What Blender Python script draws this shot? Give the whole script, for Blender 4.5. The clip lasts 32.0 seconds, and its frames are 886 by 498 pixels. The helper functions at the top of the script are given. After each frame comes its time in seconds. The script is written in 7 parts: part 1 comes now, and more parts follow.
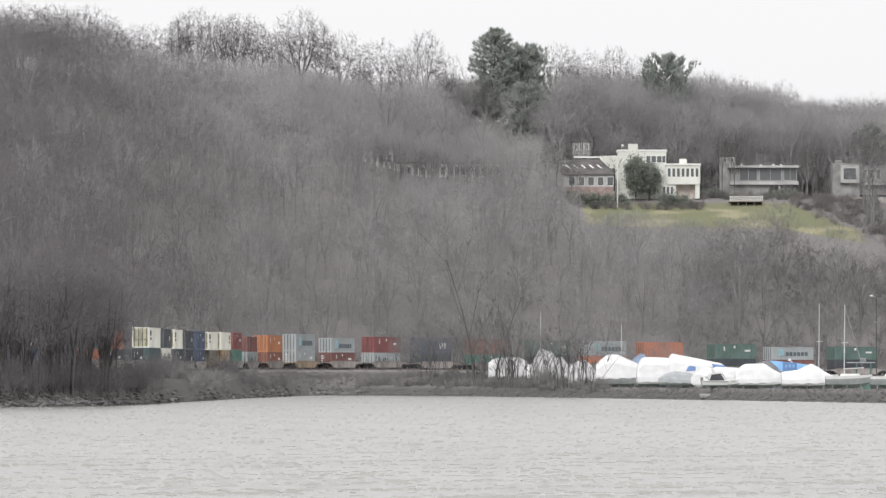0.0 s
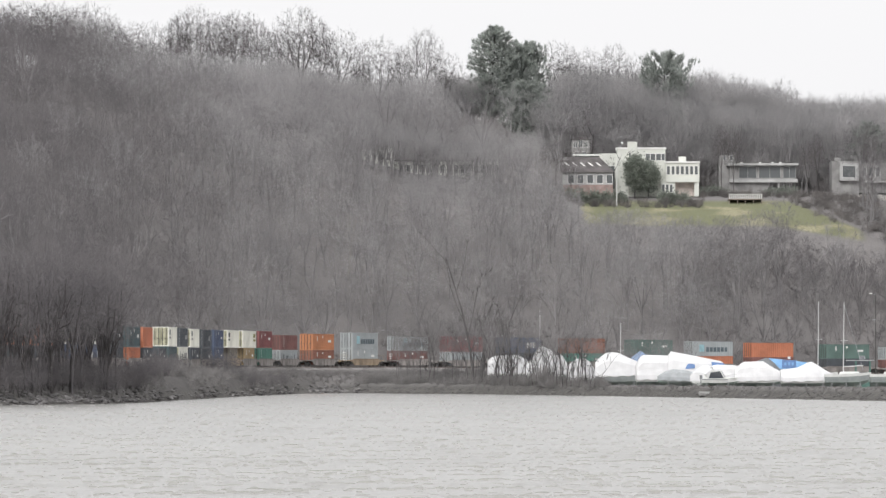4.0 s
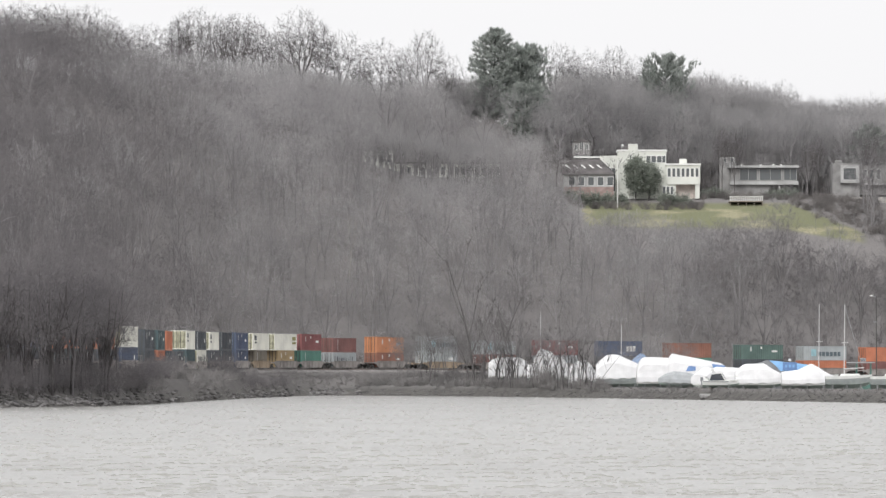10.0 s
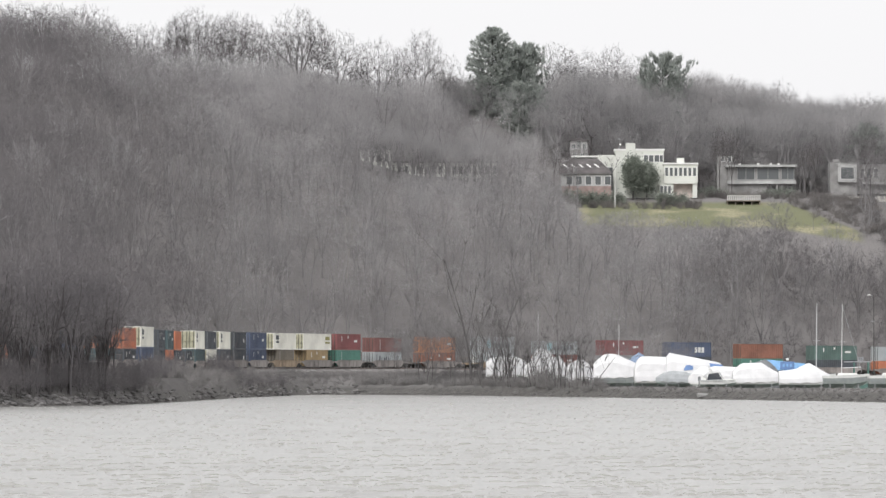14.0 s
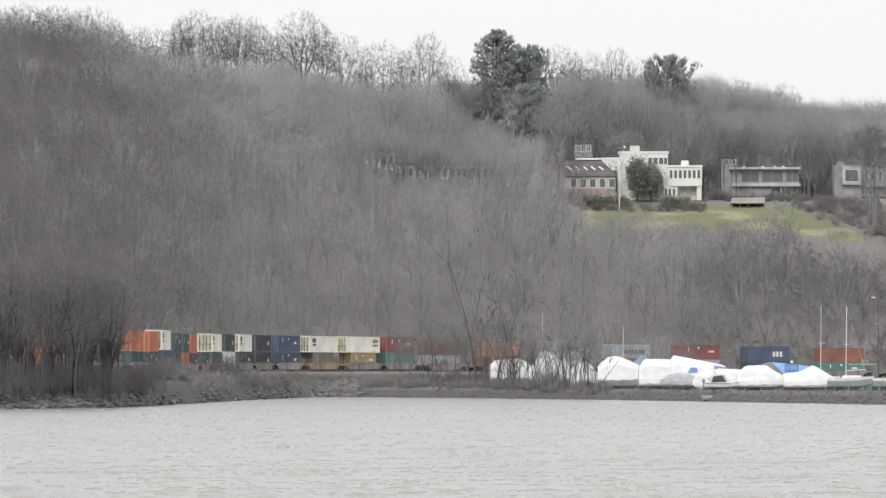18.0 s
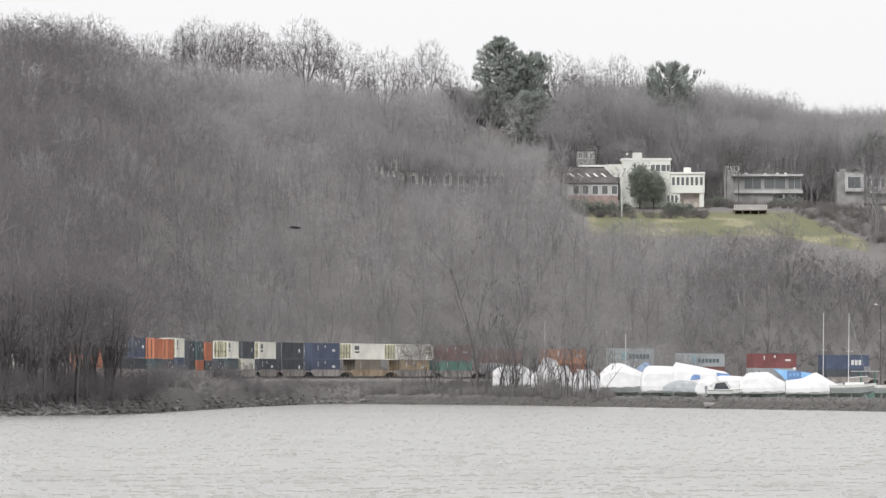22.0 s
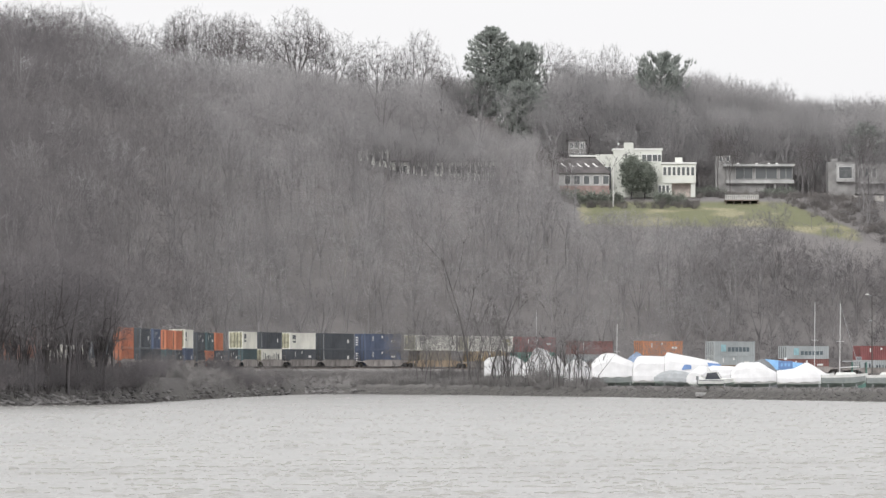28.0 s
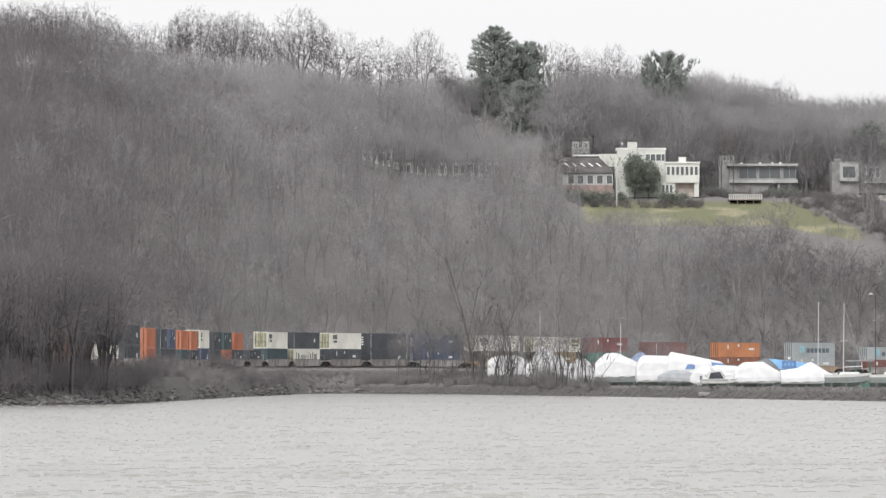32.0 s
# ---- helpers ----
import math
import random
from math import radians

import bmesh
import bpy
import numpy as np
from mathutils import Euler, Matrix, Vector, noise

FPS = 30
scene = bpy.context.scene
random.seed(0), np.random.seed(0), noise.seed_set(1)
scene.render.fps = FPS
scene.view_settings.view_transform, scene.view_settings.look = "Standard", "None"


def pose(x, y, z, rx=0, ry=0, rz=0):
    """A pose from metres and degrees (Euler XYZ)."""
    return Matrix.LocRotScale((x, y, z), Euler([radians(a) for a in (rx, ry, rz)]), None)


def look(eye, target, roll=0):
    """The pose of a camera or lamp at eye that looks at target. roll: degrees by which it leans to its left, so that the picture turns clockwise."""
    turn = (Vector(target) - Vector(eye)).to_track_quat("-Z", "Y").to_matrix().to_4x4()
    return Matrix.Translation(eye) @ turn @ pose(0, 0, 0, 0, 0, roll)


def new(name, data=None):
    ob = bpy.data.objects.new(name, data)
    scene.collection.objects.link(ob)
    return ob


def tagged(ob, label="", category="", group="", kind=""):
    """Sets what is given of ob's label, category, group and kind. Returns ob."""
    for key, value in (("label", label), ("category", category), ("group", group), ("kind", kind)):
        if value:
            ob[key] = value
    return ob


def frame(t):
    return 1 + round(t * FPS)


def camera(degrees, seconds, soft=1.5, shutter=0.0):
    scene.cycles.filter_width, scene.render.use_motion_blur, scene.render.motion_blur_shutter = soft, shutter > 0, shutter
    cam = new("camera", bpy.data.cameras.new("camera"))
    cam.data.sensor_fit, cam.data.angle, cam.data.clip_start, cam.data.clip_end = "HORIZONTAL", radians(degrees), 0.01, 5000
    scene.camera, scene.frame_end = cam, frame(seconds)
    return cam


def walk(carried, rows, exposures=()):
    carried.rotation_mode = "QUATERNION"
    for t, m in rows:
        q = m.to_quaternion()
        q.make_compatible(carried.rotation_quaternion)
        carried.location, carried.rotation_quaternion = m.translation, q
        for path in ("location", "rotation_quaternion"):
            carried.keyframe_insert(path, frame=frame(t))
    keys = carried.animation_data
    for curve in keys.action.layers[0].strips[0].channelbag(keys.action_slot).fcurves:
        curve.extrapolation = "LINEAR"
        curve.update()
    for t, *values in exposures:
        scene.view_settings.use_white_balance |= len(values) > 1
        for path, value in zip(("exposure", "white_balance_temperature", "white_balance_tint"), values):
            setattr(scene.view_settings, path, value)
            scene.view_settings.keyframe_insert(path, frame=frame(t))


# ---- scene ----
# ---- camera ----
FOV = 8.1538
EYE = (0.0, 0.0, 4.2)
PITCH = 1.125          # degrees above the level

# small turns of the hand-held camera: seconds, to the side and up, in ten-thousandths of a radian
SHAKE = (
    (0, 0.00, 0.00),
    (3.2, 0.00, 0.00),
    (3.3, -1.37, -4.35),
    (3.5, -1.37, -4.35),
    (4.5, -0.91, -0.91),
    (5.5, 0.17, 5.23),
    (6, 1.79, 4.18),
    (6.5, 2.94, 3.12),
    (7, 3.83, 2.77),
    (7.5, 5.92, 2.77),
    (8, 3.47, 2.26),
    (8.5, 2.94, 2.43),
    (9, 1.39, 1.40),
    (9.5, 1.39, 1.40),
    (10, 0.00, 0.00),
    (10.5, -1.20, 0.00),
    (11, 0.17, 1.40),
    (11.5, 0.00, -1.40),
    (12, -1.20, -2.78),
    (12.5, -2.79, -2.78),
    (13, -4.01, -2.78),
    (13.5, -5.37, -1.40),
    (14, -4.01, -1.22),
    (14.5, -2.80, 0.00),
    (16.5, -4.01, 1.40),
    (17, -0.35, 2.26),
    (17.5, 1.22, 2.77),
    (18, 2.94, 2.77),
    (18.5, 0.17, 1.40),
    (19, -1.20, 2.60),
    (19.5, -1.56, 2.77),
    (20, -2.61, 3.31),
    (20.5, 1.57, 7.12),
    (21, 3.35, 12.36),
    (21.5, 5.77, 12.71),
    (22, 6.94, 13.91),
    (22.5, 5.75, 12.54),
    (23, 5.92, 9.76),
    (23.5, 2.59, 5.40),
    (24, 0.60, 2.77),
    (24.5, -2.40, 1.40),
    (25, -2.61, 0.86),
    (25.5, -4.01, 0.00),
    (27.5, -7.82, -0.86),
    (28, -6.97, -2.09),
    (28.5, -6.97, -2.44),
    (29, -6.97, -1.92),
    (29.5, -5.54, -2.78),
    (30, -5.37, -2.95),
    (30.5, -4.01, -4.18),
    (31, -2.80, -5.54),
    (31.5, -2.78, -5.54),
    (32, -1.20, -2.78),
)

cam = camera(FOV, 32.0, soft=1.4)


def camera_rows():
    rows = []
    for t, side, up in SHAKE:
        yaw = math.degrees(side * 1e-4)
        rise = PITCH + math.degrees(up * 1e-4)
        rows.append((t, pose(*EYE, 90 + rise, 0, yaw)))
    return rows


walk(cam, camera_rows())

# ---- world and light ----
world = bpy.data.worlds.new("overcast_sky")
scene.world = world
world.use_nodes = True
wn, wl = world.node_tree.nodes, world.node_tree.links
wn.clear()
sky = wn.new("ShaderNodeTexSky")
sky.sky_type = "NISHITA"
sky.sun_disc = False
sky.sun_elevation = radians(38)
sky.sun_rotation = radians(202)
sky.dust_density = 5.0
hsv = wn.new("ShaderNodeHueSaturation")
hsv.inputs["Saturation"].default_value = 0.08
hsv.inputs["Value"].default_value = 0.10
wmix = wn.new("ShaderNodeMixRGB")
wmix.inputs[0].default_value = 0.80
wmix.inputs[2].default_value = (1.08, 1.075, 1.09, 1)
wbg = wn.new("ShaderNodeBackground")
wbg.inputs["Strength"].default_value = 1.0
wout = wn.new("ShaderNodeOutputWorld")
wl.new(sky.outputs[0], hsv.inputs["Color"])
wl.new(hsv.outputs[0], wmix.inputs[1])
wl.new(wmix.outputs[0], wbg.inputs["Color"])
wl.new(wbg.outputs[0], wout.inputs[0])

sun = new("sun", bpy.data.lights.new("sun", "SUN"))
sun.data.energy = 1.5
sun.data.angle = radians(25)
sun.data.color = (1.0, 0.985, 0.965)
sun.matrix_world = look((0, 0, 100), (40, 100, 25))
scene.view_settings.exposure = 0.07


# ---- materials ----
def mat(name, color, rough=0.8, metal=0.0, vary=0.25, size=1.0, fine=0.12, bump=0.0, tint=None, spread=0.0, spec=0.5, through_light=0.0):
    """A surface with colour variation at two scales (size and fine, in metres), a little relief and a spread from piece to piece."""
    m = bpy.data.materials.new(name)
    m.use_nodes = True
    n, l = m.node_tree.nodes, m.node_tree.links
    b = n["Principled BSDF"]
    b.inputs["Roughness"].default_value = rough
    b.inputs["Metallic"].default_value = metal
    b.inputs["Specular IOR Level"].default_value = spec
    tc = n.new("ShaderNodeTexCoord")
    n1, n2 = n.new("ShaderNodeTexNoise"), n.new("ShaderNodeTexNoise")
    n1.inputs["Scale"].default_value = 1.0 / size
    n1.inputs["Detail"].default_value = 4
    n2.inputs["Scale"].default_value = 1.0 / fine
    n2.inputs["Detail"].default_value = 3
    l.new(tc.outputs["Object"], n1.inputs["Vector"])
    l.new(tc.outputs["Object"], n2.inputs["Vector"])
    ramp = n.new("ShaderNodeMixRGB")
    dark = [c * (1 - vary) for c in color]
    light = tint if tint else [min(1, c * (1 + vary)) for c in color]
    ramp.inputs[1].default_value = (*dark, 1)
    ramp.inputs[2].default_value = (*light, 1)
    mr = n.new("ShaderNodeMapRange")
    mr.inputs["From Min"].default_value = 0.34
    mr.inputs["From Max"].default_value = 0.66
    l.new(n1.outputs["Fac"], mr.inputs["Value"])
    l.new(mr.outputs["Result"], ramp.inputs[0])
    grain = n.new("ShaderNodeMixRGB")
    grain.blend_type = "MULTIPLY"
    grain.inputs[0].default_value = min(1.0, vary * 1.6)
    l.new(ramp.outputs[0], grain.inputs[1])
    l.new(n2.outputs["Fac"], grain.inputs[2])
    gain = n.new("ShaderNodeMixRGB")
    gain.blend_type = "MULTIPLY"
    gain.inputs[0].default_value = 1.0
    g = 1 / (1 - 0.5 * min(1.0, vary * 1.6))
    gain.inputs[2].default_value = (g, g, g, 1)
    l.new(grain.outputs[0], gain.inputs[1])
    out = gain.outputs[0]
    if spread:
        oi = n.new("ShaderNodeObjectInfo")
        sv = n.new("ShaderNodeMapRange")
        sv.inputs["To Min"].default_value = 1 - spread
        sv.inputs["To Max"].default_value = 1 + spread
        l.new(oi.outputs["Random"], sv.inputs["Value"])
        hs = n.new("ShaderNodeHueSaturation")
        l.new(sv.outputs["Result"], hs.inputs["Value"])
        l.new(out, hs.inputs["Color"])
        out = hs.outputs[0]
    l.new(out, b.inputs["Base Color"])
    if bump:
        bp = n.new("ShaderNodeBump")
        bp.inputs["Strength"].default_value = bump
        bp.inputs["Distance"].default_value = 0.03
        l.new(n2.outputs["Fac"], bp.inputs["Height"])
        l.new(bp.outputs[0], b.inputs["Normal"])
    if through_light:
        # thin leaves let light through; on twig slivers it evens out the shading
        tr = n.new("ShaderNodeBsdfTranslucent")
        mx = n.new("ShaderNodeMixShader")
        mx.inputs[0].default_value = through_light
        l.new(out, tr.inputs["Color"])
        l.new(b.outputs[0], mx.inputs[1])
        l.new(tr.outputs[0], mx.inputs[2])
        l.new(mx.outputs[0], n["Material Output"].inputs["Surface"])
    return m


def water_material():
    m = bpy.data.materials.new("river_water")
    m.use_nodes = True
    n, l = m.node_tree.nodes, m.node_tree.links
    b = n["Principled BSDF"]
    b.inputs["Roughness"].default_value = 0.24
    b.inputs["IOR"].default_value = 1.33
    tc = n.new("ShaderNodeTexCoord")
    big = n.new("ShaderNodeTexNoise")
    big.inputs["Scale"].default_value = 0.02
    mixc = n.new("ShaderNodeMixRGB")
    mixc.inputs[1].default_value = (0.335, 0.331, 0.316, 1)
    mixc.inputs[2].default_value = (0.395, 0.39, 0.372, 1)
    l.new(tc.outputs["Object"], big.inputs["Vector"])
    l.new(big.outputs["Fac"], mixc.inputs[0])
    l.new(mixc.outputs[0], b.inputs["Base Color"])
    rip = n.new("ShaderNodeTexNoise")
    rip.inputs["Scale"].default_value = 1.6
    rip.inputs["Detail"].default_value = 5
    l.new(tc.outputs["Object"], rip.inputs["Vector"])
    bp = n.new("ShaderNodeBump")
    bp.inputs["Strength"].default_value = 1.0
    bp.inputs["Distance"].default_value = 0.06
    l.new(rip.outputs["Fac"], bp.inputs["Height"])
    l.new(bp.outputs[0], b.inputs["Normal"])
    return m


def glass_material():
    m = bpy.data.materials.new("window_glass")
    m.use_nodes = True
    b = m.node_tree.nodes["Principled BSDF"]
    # base raised to paint in grey sky reflected by the panes
    b.inputs["Base Color"].default_value = (0.12, 0.128, 0.132, 1)
    b.inputs["Roughness"].default_value = 0.06
    return m


BARK = mat("bark", (0.135, 0.125, 0.126), 0.95, vary=0.3, size=3, fine=0.2, spread=0.12, spec=0.1)
BARK_DARK = mat("bark_dark", (0.075, 0.07, 0.07), 0.95, vary=0.3, size=3, fine=0.2, spread=0.15, spec=0.1)
# Paler copies of bark_dark, raised in steps to put haze into the colour
BARK_GREY = mat("bark_grey", (0.135, 0.128, 0.128), 0.95, vary=0.3, size=3, fine=0.2, spread=0.15, spec=0.1)
BARK_GREY_HILL = mat("bark_grey_hazed", (0.25, 0.24, 0.243), 0.95, vary=0.3, size=3, fine=0.2, spread=0.15, spec=0.1)
# grey chosen so fine twigs wash over the train like haze
BARK_VEIL = mat("bark_veil_haze", (0.235, 0.226, 0.228), 0.95, vary=0.3, size=3, fine=0.2, spread=0.2, spec=0.1)
BARK_HILL = mat("bark_hazed_hill", (0.34, 0.327, 0.33), 0.95, vary=0.3, size=3, fine=0.2, spread=0.2, spec=0.1)
BARK_PALE = mat("bark_pale", (0.42, 0.40, 0.37), 0.9, vary=0.3, size=2, fine=0.2, spec=0.1)
# Trunks and twigs raised to pale grey, haze put into the colour
WOODS = mat("hazed_winter_trunks", (0.30, 0.288, 0.292), 0.95, vary=0.22, size=14, fine=2.5, spec=0.1)
TWIGS = mat("hazed_winter_twigs", (0.471, 0.463, 0.466), 0.95, vary=0.22, size=10, fine=5, tint=(0.494, 0.480, 0.482), spec=0.1, through_light=0.5)
# Mid and dark copies paint shade and lens falloff into the same twigs
TWIGS_MID = mat("mid_tone_winter_twigs", (0.316, 0.308, 0.315), 0.95, vary=0.20, size=10, fine=5, tint=(0.36, 0.348, 0.351), spec=0.1, through_light=0.5)
TWIGS_DARK = mat("shaded_winter_twigs", (0.215, 0.205, 0.215), 0.95, vary=0.20, size=10, fine=5, tint=(0.26, 0.245, 0.248), spec=0.1, through_light=0.4)
BANKTWIGS = mat("dark_twigs", (0.182, 0.173, 0.181), 0.95, vary=0.25, size=9, fine=3, tint=(0.21, 0.196, 0.20), spec=0.1)
SHRUB_GARDEN = mat("bare_garden_brush", (0.235, 0.222, 0.218), 0.95, vary=0.22, size=6, fine=0.8, tint=(0.27, 0.252, 0.243), spec=0.1, through_light=0.3)
# Hill brush paler than the bank's, to lift shade and haze in colour
SHRUB_HILL = mat("hazed_hill_brush", (0.38, 0.362, 0.36), 0.95, vary=0.22, size=6, fine=0.8, tint=(0.43, 0.405, 0.397), spec=0.1, through_light=0.4)
SHRUB = mat("bare_shrubs", (0.270, 0.261, 0.260), 0.95, vary=0.25, size=6, fine=0.8, tint=(0.293, 0.281, 0.277), spec=0.1)
# Needles and leaves far paler than foliage, mist put into their base colour
NEEDLES = mat("hazed_pine_needles", (0.37, 0.395, 0.37), 0.8, vary=0.3, size=2, fine=0.3, spread=0.1, spec=0.2, through_light=0.35)
LEAVES = mat("hazed_evergreen_leaves", (0.30, 0.325, 0.285), 0.7, vary=0.3, size=1.5, fine=0.25, spec=0.3, through_light=0.5)
STONE = mat("riprap_stone", (0.165, 0.158, 0.157), 0.9, vary=0.5, size=2.5, fine=0.3, bump=0.5)
BALLAST = mat("ballast", (0.27, 0.258, 0.25), 0.95, vary=0.3, size=4, fine=0.15, bump=0.4)
STEEL = mat("rail_steel", (0.20, 0.16, 0.14), 0.5, 0.7, vary=0.3, size=1, fine=0.1)
TIE = mat("tie_wood", (0.09, 0.075, 0.065), 0.9, vary=0.3, size=1, fine=0.08)
WHITEWALL = mat("white_stucco", (0.70, 0.71, 0.66), 0.85, vary=0.06, size=3, fine=0.3)
TRIM = mat("white_trim", (0.78, 0.78, 0.76), 0.6, vary=0.05, size=1, fine=0.2)
GREYWALL = mat("weathered_cedar", (0.31, 0.305, 0.30), 0.9, vary=0.2, size=2, fine=0.2)
PALEGREY = mat("pale_grey_cladding", (0.46, 0.46, 0.455), 0.8, vary=0.15, size=2, fine=0.2)
ROOF = mat("asphalt_roof", (0.13, 0.12, 0.12), 0.95, vary=0.25, size=2, fine=0.15)
# Pinkish brick, made pale so the shaded porch looks lit
PORCH = mat("lit_pink_brick", (0.58, 0.51, 0.47), 0.9, vary=0.15, size=1, fine=0.15)
DECKWOOD = mat("deck_wood", (0.24, 0.20, 0.17), 0.9, vary=0.25, size=1, fine=0.1)
STONEWALL = mat("retaining_wall_stone", (0.55, 0.53, 0.50), 0.9, vary=0.2, size=1, fine=0.2)
GLASS = glass_material()
WRAP = mat("shrink_wrap", (0.80, 0.80, 0.81), 0.45, vary=0.06, size=1.2, fine=0.25, bump=0.25)
WRAP_GREY = mat("grey_boat_cover", (0.42, 0.44, 0.455), 0.7, vary=0.12, size=1, fine=0.2, bump=0.25)
GELCOAT = mat("white_gelcoat", (0.74, 0.75, 0.73), 0.3, vary=0.08, size=1.5, fine=0.3)
HULLGREY = mat("grey_hull_paint", (0.30, 0.325, 0.32), 0.5, vary=0.12, size=1.5, fine=0.3)
HULLGREEN = mat("green_bottom_paint", (0.27, 0.33, 0.30), 0.6, vary=0.2, size=1, fine=0.3)
TARP_BLUE = mat("blue_tarp", (0.15, 0.26, 0.50), 0.6, vary=0.15, size=1, fine=0.2, bump=0.2)
TARP_FADED = mat("faded_blue_tarp", (0.27, 0.36, 0.52), 0.7, vary=0.15, size=1, fine=0.2, bump=0.2)
CANVAS_BLUE = mat("pale_blue_canvas", (0.22, 0.42, 0.68), 0.7, vary=0.12, size=1, fine=0.2)
TARP_GREY = mat("grey_tarp", (0.20, 0.21, 0.22), 0.7, vary=0.15, size=1, fine=0.2)
ALU = mat("aluminium", (0.76, 0.76, 0.76), 0.4, 0.2, vary=0.08, size=1, fine=0.2)
GALV = mat("galvanised_steel", (0.42, 0.43, 0.44), 0.5, 0.5, vary=0.12, size=1, fine=0.2)
DARKGLASS = mat("tinted_screen", (0.03, 0.035, 0.045), 0.15, vary=0.1, size=1, fine=0.2)
GREENPAINT = mat("green_painted_metal", (0.10, 0.20, 0.17), 0.6, vary=0.2, size=1, fine=0.2)
TIMBER = mat("grey_timber", (0.22, 0.20, 0.18), 0.9, vary=0.25, size=1, fine=0.1)
FEATHER = mat("dark_feathers", (0.025, 0.024, 0.026), 0.7, vary=0.2, size=0.2, fine=0.03)
WATER = water_material()


# ---- mesh helpers ----
class Build:
    """Gathers vertices and faces of one mesh."""

    def __init__(self):
        self.v, self.f = [], []

    def face(self, *pts):
        k = len(self.v)
        self.v += [tuple(p) for p in pts]
        self.f.append(tuple(range(k, k + len(pts))))
        return self

    def box(self, c, s, rz=0.0, taper=1.0):
        ca, sa = math.cos(rz), math.sin(rz)
        k = len(self.v)
        for dz in (-0.5, 0.5):
            q = taper if dz > 0 else 1.0
            for dx, dy in ((-0.5, -0.5), (0.5, -0.5), (0.5, 0.5), (-0.5, 0.5)):
                x, y = dx * s[0] * q, dy * s[1] * q
                self.v.append((c[0] + x * ca - y * sa, c[1] + x * sa + y * ca, c[2] + dz * s[2]))
        for q in ((3, 2, 1, 0), (4, 5, 6, 7), (0, 1, 5, 4), (1, 2, 6, 5), (2, 3, 7, 6), (3, 0, 4, 7)):
            self.f.append(tuple(k + i for i in q))
        return self

    def tube(self, a, b, r0, r1=None, n=6, caps=True):
        a, b = Vector(a), Vector(b)
        r1 = r0 if r1 is None else r1
        d = (b - a).normalized()
        u = d.orthogonal().normalized()
        w = d.cross(u)
        k = len(self.v)
        for p, r in ((a, r0), (b, r1)):
            for i in range(n):
                g = 2 * math.pi * i / n
                self.v.append(tuple(p + u * (r * math.cos(g)) + w * (r * math.sin(g))))
        for i in range(n):
            j = (i + 1) % n
            self.f.append((k + i, k + j, k + n + j, k + n + i))
        if caps:
            self.f.append(tuple(k + n - 1 - i for i in range(n)))
            self.f.append(tuple(k + n + i for i in range(n)))
        return self

    def loft(self, rings, closed=True, caps=True):
        k, n = len(self.v), len(rings[0])
        for r in rings:
            self.v += [tuple(p) for p in r]
        m = n if closed else n - 1
        for i in range(len(rings) - 1):
            for j in range(m):
                q = (j + 1) % n
                self.f.append((k + i * n + j, k + i * n + q, k + (i + 1) * n + q, k + (i + 1) * n + j))
        if caps:
            self.f.append(tuple(k + n - 1 - j for j in range(n)))
            e = k + (len(rings) - 1) * n
            self.f.append(tuple(e + j for j in range(n)))
        return self

    def mesh(self, name, material, smooth=False):
        me = bpy.data.meshes.new(name)
        me.from_pydata(self.v, [], self.f)
        me.materials.append(material)
        if smooth:
            me.polygons.foreach_set("use_smooth", [True] * len(me.polygons))
        me.update()
        return me


def array_mesh(name, verts, tris, material, slots=None, second=None):
    """A mesh of triangles straight from arrays; slots: which of the two materials each triangle has."""
    me = bpy.data.meshes.new(name)
    me.vertices.add(len(verts))
    me.vertices.foreach_set("co", np.ascontiguousarray(verts, dtype=np.float32).ravel())
    me.loops.add(len(tris) * 3)
    me.loops.foreach_set("vertex_index", np.ascontiguousarray(tris, dtype=np.int32).ravel())
    me.polygons.add(len(tris))
    me.polygons.foreach_set("loop_start", np.arange(0, len(tris) * 3, 3, dtype=np.int32))
    me.materials.append(material)
    if second is not None:
        me.materials.append(second)
        me.polygons.foreach_set("material_index", np.ascontiguousarray(slots, dtype=np.int32))
    me.update(calc_edges=True)
    return me


def part(name, data, material, parent, label="", smooth=False):
    """Links one mesh under a thing or a part. data: a Build or a ready mesh."""
    me = data if isinstance(data, bpy.types.Mesh) else data.mesh(name, material, smooth)
    ob = new(name, me)
    ob.parent = parent
    if label:
        ob["label"] = label
    return ob


def thing(name, label, category, group="", m=None):
    ob = tagged(new(name), label, category, group)
    if m is not None:
        ob.matrix_basis = m
    return ob


# ---- the railway line in plan ----
LINE_S = (-360, -300, -240, -190, -140, -90, -45, 0, 45, 90, 140, 200, 300)
LINE_H = (0.3596, 0.2295, 0.0995, 0.0303, 0.0416, 0.0611, 0.1131, 0.2642, 0.4215, 0.5698, 0.7163, 0.859, 1.0969)
RAIL_Z = 4.2
_s = np.arange(-700.0, 901.0)
_h = np.interp(_s, LINE_S, LINE_H)
_x = np.concatenate([[0], np.cumsum((np.sin(_h[1:]) + np.sin(_h[:-1])) / 2)])
_y = np.concatenate([[0], np.cumsum((np.cos(_h[1:]) + np.cos(_h[:-1])) / 2)])
_x += -24.22 - _x[700]
_y += 1109.85 - _y[700]


def line_at(s):
    """Place and heading (from +y towards +x) of the near side of the track at s metres along it."""
    return float(np.interp(s, _s, _x)), float(np.interp(s, _s, _y)), float(np.interp(s, _s, _h))


